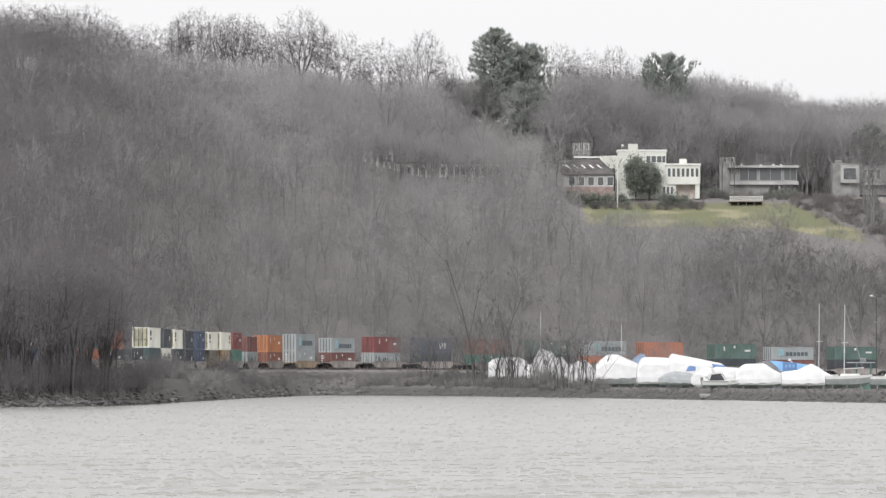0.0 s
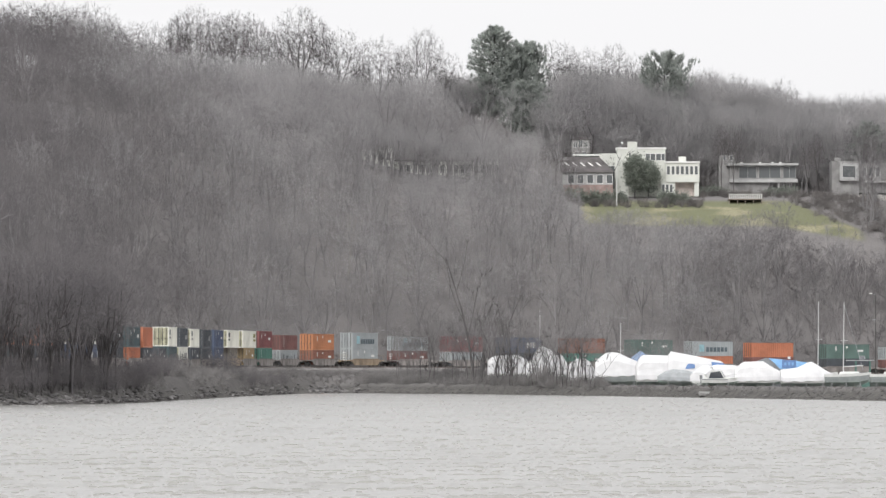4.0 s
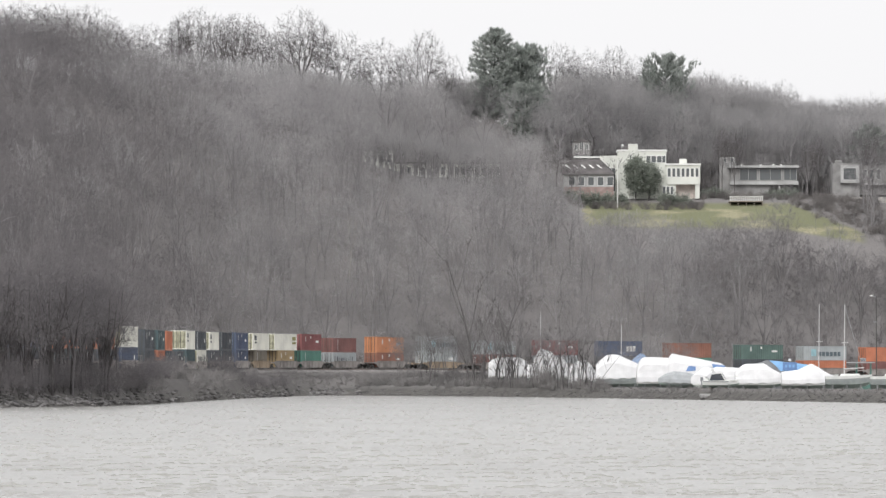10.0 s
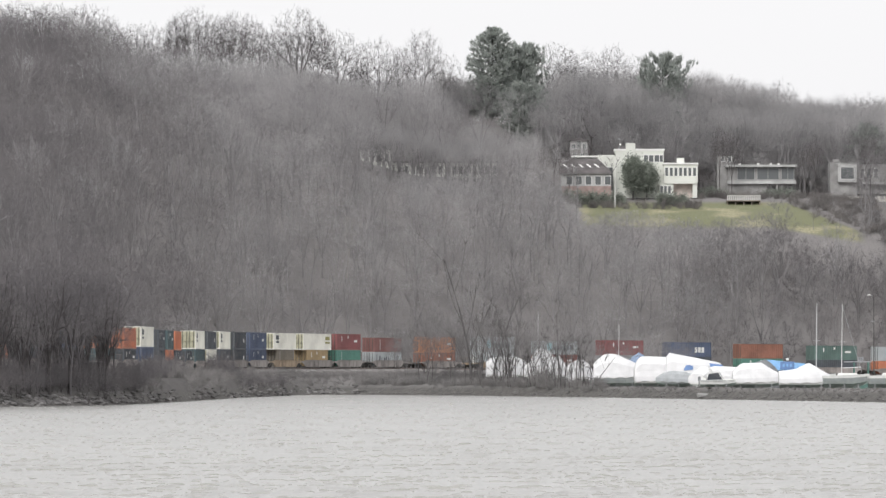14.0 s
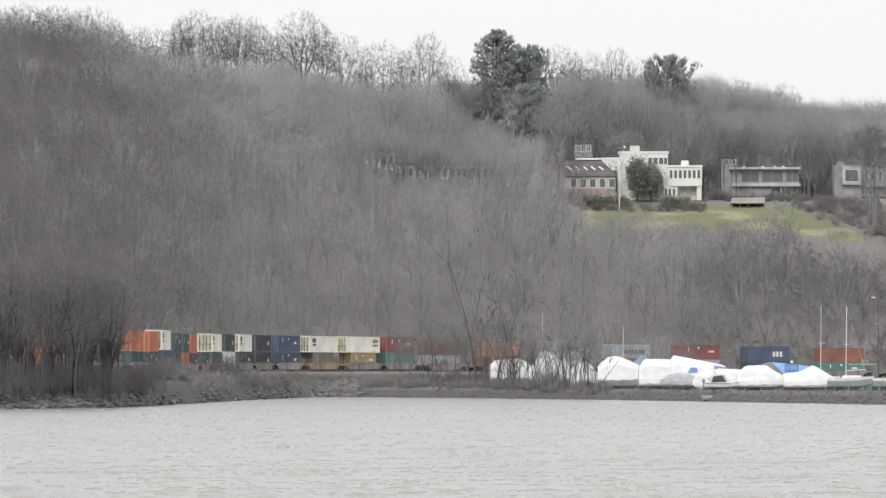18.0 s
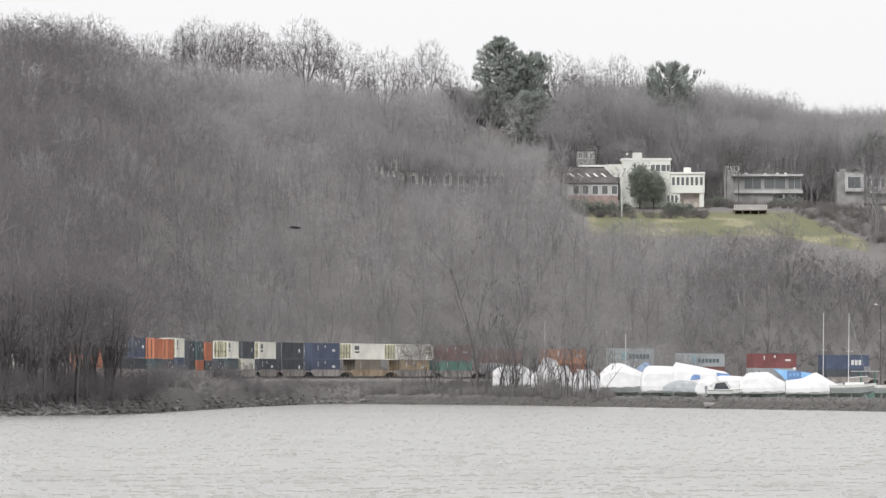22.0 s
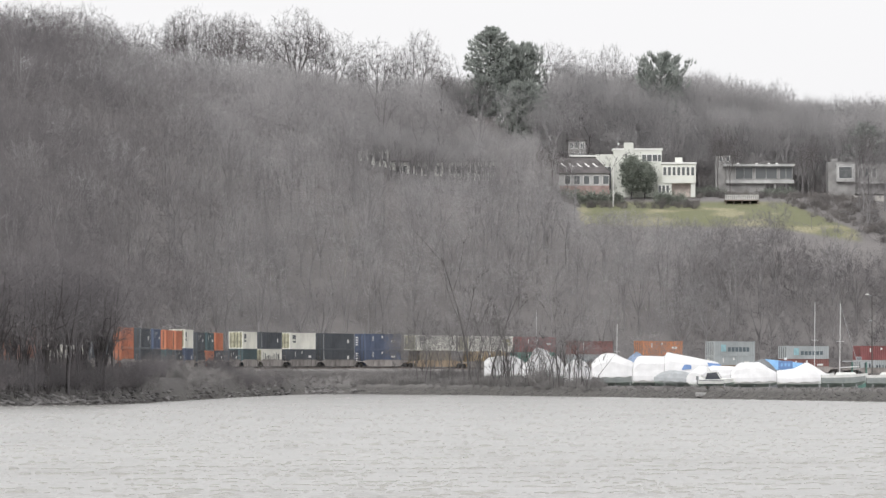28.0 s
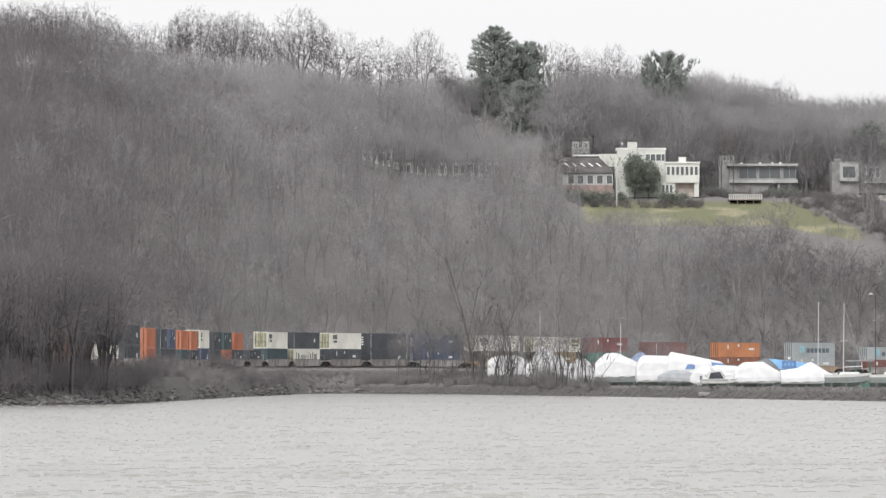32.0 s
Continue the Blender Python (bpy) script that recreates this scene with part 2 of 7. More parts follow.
def rail_z(s):
    """Height of the rail's top, raised along the bay and lowered behind the boat yard to fit the stacks in the camera's
    view.
    """
    return RAIL_Z + np.interp(s, (-300, -110, -65, 0, 50, 100, 130, 160, 190, 215, 300), (0.10, 0.10, 0.30, 0.40, 0.45, 0.15, 0.02, -0.42, -0.78, -1.05, -1.4))


TRACK = 1.25   # the centre line lies this far to the left of the line of the wagons' near sides
_cx, _cy = _x - TRACK * np.cos(_h), _y + TRACK * np.sin(_h)


def behind(X, Y):
    """Distance from the track's centre line, positive on the hill's side, and the place along it."""
    X, Y = np.asarray(X, float), np.asarray(Y, float)
    sx, sy, sh, ss = _cx[::4], _cy[::4], _h[::4], _s[::4]
    shape = X.shape
    X, Y = X.ravel(), Y.ravel()
    d, along = np.empty(len(X)), np.empty(len(X))
    for i in range(0, len(X), 20000):
        dx, dy = X[i:i + 20000, None] - sx, Y[i:i + 20000, None] - sy
        j = np.argmin(dx * dx + dy * dy, 1)
        k = np.arange(len(j))
        a, b = dx[k, j], dy[k, j]
        side = -a * np.cos(sh[j]) + b * np.sin(sh[j])
        far = np.hypot(a, b)
        d[i:i + 20000] = np.where(np.abs(side) > 0.5 * far, side, np.sign(side) * far)
        along[i:i + 20000] = ss[j]
    return d.reshape(shape), along.reshape(shape)


# shoreline: y of the water's edge for x
SHORE_X = (-2500, -300, -90, -50.7, -40.5, -37.4, -36.0, -30.5, -23.6, -16.0, 7.1, 24.1, 41.7, 57.7, 110, 300, 2500)
SHORE_Y = (450, 540, 665, 711, 745, 776, 800, 950, 1055, 1070, 1027, 962, 888, 812, 690, 560, 450)


def smooth(a, b, x):
    t = np.clip((np.asarray(x, float) - a) / (b - a), 0, 1)
    return t * t * (3 - 2 * t)


def bumps(X, Y, size, seed):
    """Soft random relief between -1 and 1."""
    r = np.random.RandomState(seed)
    z = np.zeros_like(np.asarray(X, float))
    for i in range(7):
        a = r.uniform(0, 2 * math.pi)
        k = 2 * math.pi / (size * r.uniform(0.6, 1.6))
        z = z + np.sin(k * (X * math.cos(a) + Y * math.sin(a)) + r.uniform(0, 6.28))
    return z / 4


def ground_z(X, Y):
    X, Y = np.asarray(X, float), np.asarray(Y, float)
    d, along = behind(X, Y)
    inland = Y - np.interp(X, SHORE_X, SHORE_Y)
    # strip between the water and the track
    yard = smooth(8, 26, X)
    low = np.where(inland > 0, 0.35 + (1.55 - 0.35) * smooth(0, 9, inland) + (1 - yard) * 1.6 * smooth(6, 40, inland),
                   -3.0 * smooth(0, 25, -inland) + 0.35 * smooth(-3, 0, inland))
    low = np.where(inland > 0, low + 0.12 * bumps(X, Y, 7, 3), low)
    bench = rail_z(along) - 0.55
    bank = bench - np.maximum(0, -d - 3.2) * 0.55
    z = np.maximum(low, np.where(inland > -5, bank, -9))
    z = np.where(d > -3.2, bench, z)
    # hill behind the track
    top = 57 - 9 * smooth(10, 90, X) + 5 * smooth(0, -60, X) + 3 * bumps(X, Y, 120, 5)
    h = top * (1 - np.exp(-np.maximum(0, d - 6) * 0.0118 * (1 + 0.1 * bumps(X, Y, 70, 8))))
    h = h * smooth(4, 30, d) * 1.12
    z = np.where(d > 3.5, bench + h + 0.4 * bumps(X, Y, 16, 9) * smooth(8, 30, d), z)
    # lawn slope and terrace of the houses
    lawn = smooth(19, 31, X) * smooth(1326, 1346, Y) * (1 - smooth(118, 165, d))
    slope = np.interp(Y, (1335, 1346, 1376, 1384, 1425), (33.93, 35.53, 41.60, 42.70, 44.62))
    z = z + lawn * (slope - 0.05 * np.maximum(0, X - 76) - z)
    # the bank on which the camera stands
    near = smooth(45, 15, Y)
    z = np.where(Y < 45, -3 + 5.6 * near, z)
    return z


# ---- large structure: ground, water, track bed ----
def axis(stops):
    """Grid lines from (start, step) stops."""
    out = []
    for (a, st), (b, _) in zip(stops, stops[1:]):
        n = max(1, int(round((b - a) / st)))
        out += [a + (b - a) * i / n for i in range(n)]
    return np.array(out + [stops[-1][0]], float)


def grid_mesh(name, xs, ys, zfun, material):
    X, Y = np.meshgrid(xs, ys)
    Z = zfun(X, Y)
    v = np.stack([X, Y, Z], -1).reshape(-1, 3)
    n, m = len(xs), len(ys)
    i = (np.arange(m - 1)[:, None] * n + np.arange(n - 1)).ravel()
    tris = np.concatenate([np.stack([i, i + 1, i + n + 1], 1), np.stack([i, i + n + 1, i + n], 1)])
    me = array_mesh(name, v, tris, material)
    me.polygons.foreach_set("use_smooth", [True] * len(me.polygons))
    return me


LAWN_X, LAWN_TOP = 76.38, 41.33   # east of here the lawn's upper edge runs downhill


def ground_material():
    """Leaf litter, rank growth and dry grass on the bank, mown lawn before the houses, mud and stones at the water."""
    m = bpy.data.materials.new("hill_ground")
    m.use_nodes = True
    n, l = m.node_tree.nodes, m.node_tree.links
    b = n["Principled BSDF"]
    b.inputs["Roughness"].default_value = 0.95
    b.inputs["Specular IOR Level"].default_value = 0.1
    tc = n.new("ShaderNodeTexCoord")
    xyz = n.new("ShaderNodeSeparateXYZ")
    l.new(tc.outputs["Object"], xyz.inputs[0])

    def noisy(scale, detail=5):
        t = n.new("ShaderNodeTexNoise")
        t.inputs["Scale"].default_value = scale
        t.inputs["Detail"].default_value = detail
        l.new(tc.outputs["Object"], t.inputs["Vector"])
        return t.outputs["Fac"]

    def span(sock, a, c):
        r = n.new("ShaderNodeMapRange")
        r.interpolation_type = "SMOOTHSTEP"
        r.inputs["From Min"].default_value = a
        r.inputs["From Max"].default_value = c
        l.new(sock, r.inputs["Value"])
        return r.outputs["Result"]

    def blend(f, a, c):
        x = n.new("ShaderNodeMixRGB")
        l.new(f, x.inputs[0])
        for k, s in ((1, a), (2, c)):
            if isinstance(s, tuple):
                x.inputs[k].default_value = (*s, 1)
            else:
                l.new(s, x.inputs[k])
        return x.outputs[0]

    def times(a, c):
        x = n.new("ShaderNodeMath")
        x.operation = "MULTIPLY"
        l.new(a, x.inputs[0])
        l.new(c, x.inputs[1])
        return x.outputs[0]

    litter = blend(span(noisy(0.12), 0.35, 0.65), (0.21, 0.20, 0.199), (0.265, 0.25, 0.246))
    litter = blend(span(noisy(1.3), 0.3, 0.7), litter, (0.235, 0.223, 0.22))
    dry = blend(span(noisy(0.5), 0.35, 0.65), (0.24, 0.229, 0.224), (0.20, 0.191, 0.187))
    grass = blend(span(noisy(0.10, 3), 0.50, 0.66), (0.215, 0.225, 0.15), (0.41, 0.38, 0.27))
    grass = blend(span(noisy(2.0), 0.3, 0.8), grass, (0.20, 0.20, 0.11))
    mud = blend(span(noisy(1.2), 0.35, 0.65), (0.10, 0.097, 0.094), (0.155, 0.15, 0.14))
    rank = blend(span(noisy(0.9), 0.35, 0.65), (0.112, 0.107, 0.105), (0.142, 0.135, 0.132))
    dry = blend(span(xyz.outputs["X"], -30.0, -10.0), rank, dry)
    c = blend(span(xyz.outputs["Z"], 0.9, 1.75), mud, dry)
    c = blend(span(xyz.outputs["Z"], 3.9, 8.0), c, litter)

    def sheared(slope, x0):
        """Height plus a slope to the east of x0."""
        a, m, p = (n.new("ShaderNodeMath") for k in range(3))
        a.operation, m.operation, p.operation = "SUBTRACT", "MULTIPLY", "ADD"
        l.new(xyz.outputs["X"], a.inputs[0])
        a.inputs[1].default_value = x0
        mx = n.new("ShaderNodeMath")
        mx.operation = "MAXIMUM"
        l.new(a.outputs[0], mx.inputs[0])
        mx.inputs[1].default_value = 0.0
        l.new(mx.outputs[0], m.inputs[0])
        m.inputs[1].default_value = slope
        l.new(m.outputs[0], p.inputs[0])
        l.new(xyz.outputs["Z"], p.inputs[1])
        return p.outputs[0]

    lawn = times(times(span(sheared(0.17, LAWN_X - 5), 34.58, 35.65), span(xyz.outputs["X"], 29.18, 31.65)),
                 times(span(sheared(0.5, LAWN_X), LAWN_TOP + 0.5, LAWN_TOP - 0.5), times(span(xyz.outputs["X"], 92.17, 89.10), span(xyz.outputs["Y"], 1412.0, 1404.0))))
    c = blend(lawn, c, grass)
    l.new(c, b.inputs["Base Color"])
    bp = n.new("ShaderNodeBump")
    bp.inputs["Strength"].default_value = 0.6
    bp.inputs["Distance"].default_value = 0.3
    l.new(noisy(2.5, 6), bp.inputs["Height"])
    l.new(bp.outputs[0], b.inputs["Normal"])
    return m


GROUND = ground_material()
gx = axis([(-2500, 250), (-250, 12), (-120, 2.5), (120, 12), (250, 250), (2500, 1)])
gy = axis([(-2500, 400), (-100, 20), (60, 120), (600, 4), (700, 2.5), (1480, 12), (1700, 130), (3000, 1)])
ground = tagged(new("ground", grid_mesh("ground", gx, gy, ground_z, GROUND)),
                "wooded river bank and hillside of leaf litter, lawn and mud", "ground", kind="structure")

_wr = np.random.RandomState(4)
_waves = []
for i in range(40):
    length = 0.45 * (1.030 ** i) * _wr.uniform(0.85, 1.15)
    a = math.radians(-80) + _wr.normal(0, 0.62)
    _waves.append((2 * math.pi / length, math.cos(a), math.sin(a), 0.0058 * min(length, 1.8) ** 0.7, _wr.uniform(0, 6.28)))


def wave_z(X, Y):
    z = np.zeros_like(X)
    for k, cx, cy, amp, ph in _waves:
        z += amp * np.sin(k * (X * cx + Y * cy) + ph + 0.8 * np.sin(0.07 * (X * cy - Y * cx) + ph))
    inside = smooth(-150, -110, X) * smooth(150, 110, X) * smooth(150, 190, Y)
    patch = np.clip(0.5 + 0.5 * bumps(X, Y, 7, 22), 0, 1) ** 2
    z = z * (0.8 + 0.3 * bumps(X, Y, 45, 21)) * (0.6 + 1.0 * patch)
    z = z * (0.8 + 4.0 * np.clip(z, 0, 0.10))      # peaked crests, flat troughs
    return z * inside


def crests():
    """Short steep wavelet crests riding on the waves, in gusty clusters, thinned with distance from the camera to suit
    its view.
    """
    r = np.random.RandomState(8)
    N = 220000
    Y = r.uniform(195, 1000, N)
    X = r.uniform(-0.098, 0.078, N) * Y
    patch = np.clip(0.5 + 0.5 * bumps(X, Y, 9, 25), 0, 1)
    keep = r.uniform(0, 1, N) < 0.35 * (230 / Y) ** 1.1 * (0.12 + 2.2 * patch ** 3)
    X, Y = X[keep], Y[keep]
    n = len(X)
    w = np.clip(np.exp(r.normal(-1.75, 0.55, n)), 0.07, 0.65)      # half breadth
    h = np.clip(0.011 + 0.085 * w * r.uniform(0.4, 1.5, n), 0.010, 0.05)
    d = r.uniform(0.06, 0.13, n)
    turn = r.normal(0.05, 0.22, n)
    base = wave_z(X, Y)
    loc = [(-1.0, 0.0, 0.0)]
    for t in (-0.5, 0.0, 0.5):
        k = 1 - 0.9 * t * t
        loc += [(t, -0.7 - 0.5 * k, 0.0), (t, 0.15, k), (t, 3.0 + 3.0 * k, 0.0)]
    loc.append((1.0, 0.1, 0.0))
    loc = np.array(loc)
    lx, ly, lz = loc[:, 0] * w[:, None], loc[:, 1] * d[:, None], np.where(loc[:, 2] > 0.05, loc[:, 2] * h[:, None], -0.10)
    lx = lx + 0.12 * w[:, None] * (loc[:, 2] > 0.5) * r.normal(0, 1, (n, 1))
    c, s = np.cos(turn)[:, None], np.sin(turn)[:, None]
    V = np.stack([X[:, None] + lx * c - ly * s, Y[:, None] + lx * s + ly * c, base[:, None] + lz], -1).reshape(-1, 3)
    T = [(0, 1, 2), (0, 2, 3)]
    for a in (1, 4):
        T += [(a, a + 3, a + 4), (a, a + 4, a + 1), (a + 1, a + 4, a + 5), (a + 1, a + 5, a + 2)]
    T += [(7, 10, 8), (8, 10, 9)]
    T = (np.array(T)[None] + (np.arange(n) * len(loc))[:, None, None]).reshape(-1, 3)
    return V, T


def water_mesh():
    """A sheet whose squares grow with distance from the camera, in columns along its bearings."""
    rows = [185.0]
    while rows[-1] < 1090:
        rows.append(rows[-1] + max(0.30, rows[-1] ** 2 * 3.5e-6))
    ys = np.concatenate([axis([(-1200, 200), (-200, 50), (185, 1)])[:-1], np.array(rows), [1150, 1300]])
    us = np.concatenate([[-14, -6, -2, -0.8, -0.4, -0.2, -0.12], np.arange(-0.098, 0.0785, 0.0010), [0.12, 0.2, 0.4, 0.8, 2, 6, 14]])
    U, Y = np.meshgrid(us, ys)
    X = U * np.maximum(Y, 185.0)
    v = np.stack([X, Y, wave_z(X, Y)], -1).reshape(-1, 3)
    n, m = len(us), len(ys)
    i = (np.arange(m - 1)[:, None] * n + np.arange(n - 1)).ravel()
    sheet = np.concatenate([np.stack([i, i + 1, i + n + 1], 1), np.stack([i, i + n + 1, i + n], 1)])
    cv, ct = crests()
    me = array_mesh("water", np.concatenate([v, cv]), np.concatenate([sheet, ct + len(v)]), WATER)
    me.polygons.foreach_set("use_smooth", [True] * len(sheet) + [False] * len(ct))
    return me


water = tagged(new("water", water_mesh()),
               "wide grey river roughened by short wind waves", "river", kind="structure")


def strip(name, halves, z, material, s0=-420, s1=420, step=4.0):
    """A ribbon along the track: (offset, height) points across it."""
    b = Build()
    rings = []
    s = s0
    while s <= s1:
        x, y, h = line_at(s)
        cx, cy = x - TRACK * math.cos(h), y + TRACK * math.sin(h)
        rings.append([(cx + o * math.cos(h), cy - o * math.sin(h), z + float(rail_z(s)) - RAIL_Z + dz) for o, dz in halves])
        s += step
    b.loft(rings)
    return b


track = tagged(new("railway_track"), "curved single railway track on stone ballast beside the river", "railway track", kind="structure")
part("ballast_bed", strip("ballast_bed", ((-2.9, -0.65), (-1.6, -0.02), (1.6, -0.02), (2.9, -0.65)), RAIL_Z - 0.17, None), BALLAST, track)
for o in (-0.75, 0.75):
    part("rail", strip("rail", ((o - 0.07, -0.17), (o - 0.035, 0.0), (o + 0.035, 0.0), (o + 0.07, -0.17)), RAIL_Z, None), STEEL, track)
tie_mesh = Build().box((0, 0, 0), (2.6, 0.24, 0.16)).mesh("tie", TIE)
for i in range(280):
    x, y, h = line_at(-60 + i * 0.6)
    t = part("tie", tie_mesh, TIE, track)
    t.matrix_basis = Matrix.Translation((x - TRACK * math.cos(h), y + TRACK * math.sin(h), float(rail_z(-60 + i * 0.6)) - 0.24)) @ Matrix.Rotation(-h, 4, "Z")


# ---- trees ----
def unit(v):
    return v / (np.linalg.norm(v) + 1e-9)


def grow(seed, H=16.0, fork=0.35, limbs=7, subs=4, twiglets=5, twigs=6, lean=0.0, spread=0.55, thick=0.013, twig_w=0.02, steps=3, lift=0.5, twig_l=1.0):
    """A bare tree: tapering prisms for the wood and slim slivers for the twigs. Returns vertices and triangles."""
    r = np.random.RandomState(seed)
    segs, tw = [], []
    p, d, rad = np.zeros(3), unit(np.array([lean, r.uniform(-0.05, 0.05), 1.0])), H * thick
    spine = [(p, rad)]
    n = 7
    for i in range(n):
        d = unit(d + r.normal(0, 0.06, 3) + np.array([0, 0, 0.05]))
        q = p + d * H * (0.86 / n)
        r2 = H * thick * (1 - 0.82 * (i + 1) / n)
        segs.append((p, q, rad, r2))
        p, rad = q, r2
        spine.append((p, rad))
    turn = r.uniform(0, 6.28)
    for i in range(limbs):
        f = fork + (0.92 - fork) * (i / max(1, limbs - 1)) ** 0.9
        a = min(n - 1, int(f * n))
        w = f * n - a
        p = spine[a][0] * (1 - w) + spine[a + 1][0] * w
        rad = (spine[a][1] * (1 - w) + spine[a + 1][1] * w) * 0.62
        turn += 2.4 + r.normal(0, 0.3)
        up = 0.35 + 0.9 * f + r.normal(0, 0.12)
        d = unit(np.array([math.cos(turn) * spread * 1.6, math.sin(turn) * spread * 1.6, up]))
        L = H * (0.50 - 0.30 * f) * r.uniform(0.8, 1.2)
        for j in range(steps):
            q = p + d * (L / steps)
            r2 = max(0.012, rad * 0.68)
            segs.append((p, q, rad, r2))
            for b in range(subs):
                side = unit(np.cross(d, r.normal(0, 1, 3)))
                bd = unit(d * 0.7 + side * 0.75 + np.array([0, 0, lift * 0.5]))
                bl = L * (0.42 - 0.06 * j) * r.uniform(0.6, 1.2)
                bp = p + (q - p) * r.uniform(0.3, 1)
                bq = bp + bd * bl
                mid = (bp + bq) / 2 + r.normal(0, 0.05 * bl, 3)
                segs.append((bp, mid, r2 * 0.6, r2 * 0.4))
                tw.append((mid, bq, r2 * 0.4))
                for k in range(twiglets):
                    tp = bp + (bq - bp) * r.uniform(0.25, 1.0)
                    td = unit(bd * 0.6 + r.normal(0, 0.55, 3) + np.array([0, 0, lift * 0.6]))
                    tl = twig_l * r.uniform(0.6, 1.3)
                    tq = tp + td * tl
                    tw.append((tp, tq, twig_w * 1.3))
                    for m in range(twigs):
                        sp = tp + (tq - tp) * r.uniform(0.15, 1.0)
                        sd = unit(td * 0.55 + r.normal(0, 0.6, 3) + np.array([0, 0, lift * 0.5]))
                        tw.append((sp, sp + sd * tl * r.uniform(0.4, 0.9), twig_w))
            p, rad = q, r2
            d = unit(d + np.array([0, 0, lift * 0.35]) + r.normal(0, 0.12, 3))
    return wood_arrays(segs, tw, r)


def dome_tree(seed, H=16.0, low=0.40, R=4.6, bole=0.34, ends=150, side=4, thick=0.012, twig_w=0.012, twig_l=1.1, shell=0.45, lean=0.0, ragged=0.0, least=0.013, stray=0.42):
    """A bare tree whose wood forks again and again towards points spread through a rounded crown, with fine twigs at its ends.
    low: where the crown begins; R: its radius; shell: how much of its inside is filled; ragged: unevenness of its outline."""
    r = np.random.RandomState(seed)
    u = r.normal(0, 1, (ends * 3, 3))
    u /= np.linalg.norm(u, axis=1, keepdims=True)
    u = u[u[:, 2] > -0.55][:ends]
    deep = 1 - shell * r.uniform(0, 1, (len(u), 1)) ** 1.6
    az = np.arctan2(u[:, 1], u[:, 0])
    lobes = 1 + ragged * (np.sin(3 * az + r.uniform(0, 6)) * 0.6 + np.sin(5 * az + 4 * u[:, 2] + r.uniform(0, 6)) * 0.5)
    mid, half = H * (low + (1 - low) * 0.42), H * (1 - low) * 0.58
    P = u * deep * lobes[:, None] * np.array([R, R, half]) + np.array([lean * H * 0.5, 0, mid])
    segs, tw = [], []

    def fork(p, d, idx, rad):
        c = P[idx].mean(0)
        n = len(idx)
        if n == 1:
            e = P[idx[0]]
            tw.append((p, e, max(twig_w, rad * 0.7)))
            w = unit(e - p)
            out = unit(e - np.array([0, 0, mid * 0.75]))
            for k in range(side):
                a = p + (e - p) * r.uniform(0.35, 1.0)
                tw.append((a, a + unit(w * 0.5 + out * 0.5 + r.normal(0, stray, 3)) * twig_l * r.uniform(0.5, 1.25), twig_w))
            return
        L = np.linalg.norm(c - p)
        q = p + (c - p) * (0.42 if n > 6 else 0.55) + d * L * 0.10 + r.normal(0, 0.025 * L, 3)
        r2 = rad * 0.86
        if rad > 0.032:
            segs.append((p, q, rad, r2))
        else:
            tw.append((p, q + unit(q - p) * 0.1, rad))
            tw.append((q, p + (q - p) * 0.3, rad * 0.8))
        D = P[idx] - q
        D = D / (np.linalg.norm(D, axis=1, keepdims=True) + 1e-6)
        D = D - D.mean(0)
        axis_ = np.linalg.svd(D, full_matrices=False)[2][0]
        order = np.argsort(D @ axis_)
        cut = min(n - 1, max(1, int(round(n * r.uniform(0.36, 0.64)))))
        for sub in (idx[order[:cut]], idx[order[cut:]]):
            fork(q, unit(q - p), sub, max(least, r2 * (len(sub) / n) ** 0.42))

    p, d, rad = np.zeros(3), unit(np.array([lean, 0, 1.0])), H * thick
    for i in range(3):
        q = p + d * H * bole / 3
        segs.append((p, q, rad, rad * 0.92))
        p, rad = q, rad * 0.92
        d = unit(d + r.normal(0, 0.05, 3))
    # three to five ascending stems
    az = np.arctan2(P[:, 1] - p[1], P[:, 0] - p[0]) + r.uniform(0, 6.28)
    stems = r.randint(3, 6)
    which = np.floor((az % (2 * math.pi)) / (2 * math.pi) * stems).astype(int)
    for k in range(stems):
        idx = np.where(which == k)[0]
        if len(idx):
            fork(p - d * H * 0.03 * k, d, idx, rad * 0.62)
    return wood_arrays(segs, tw, r)


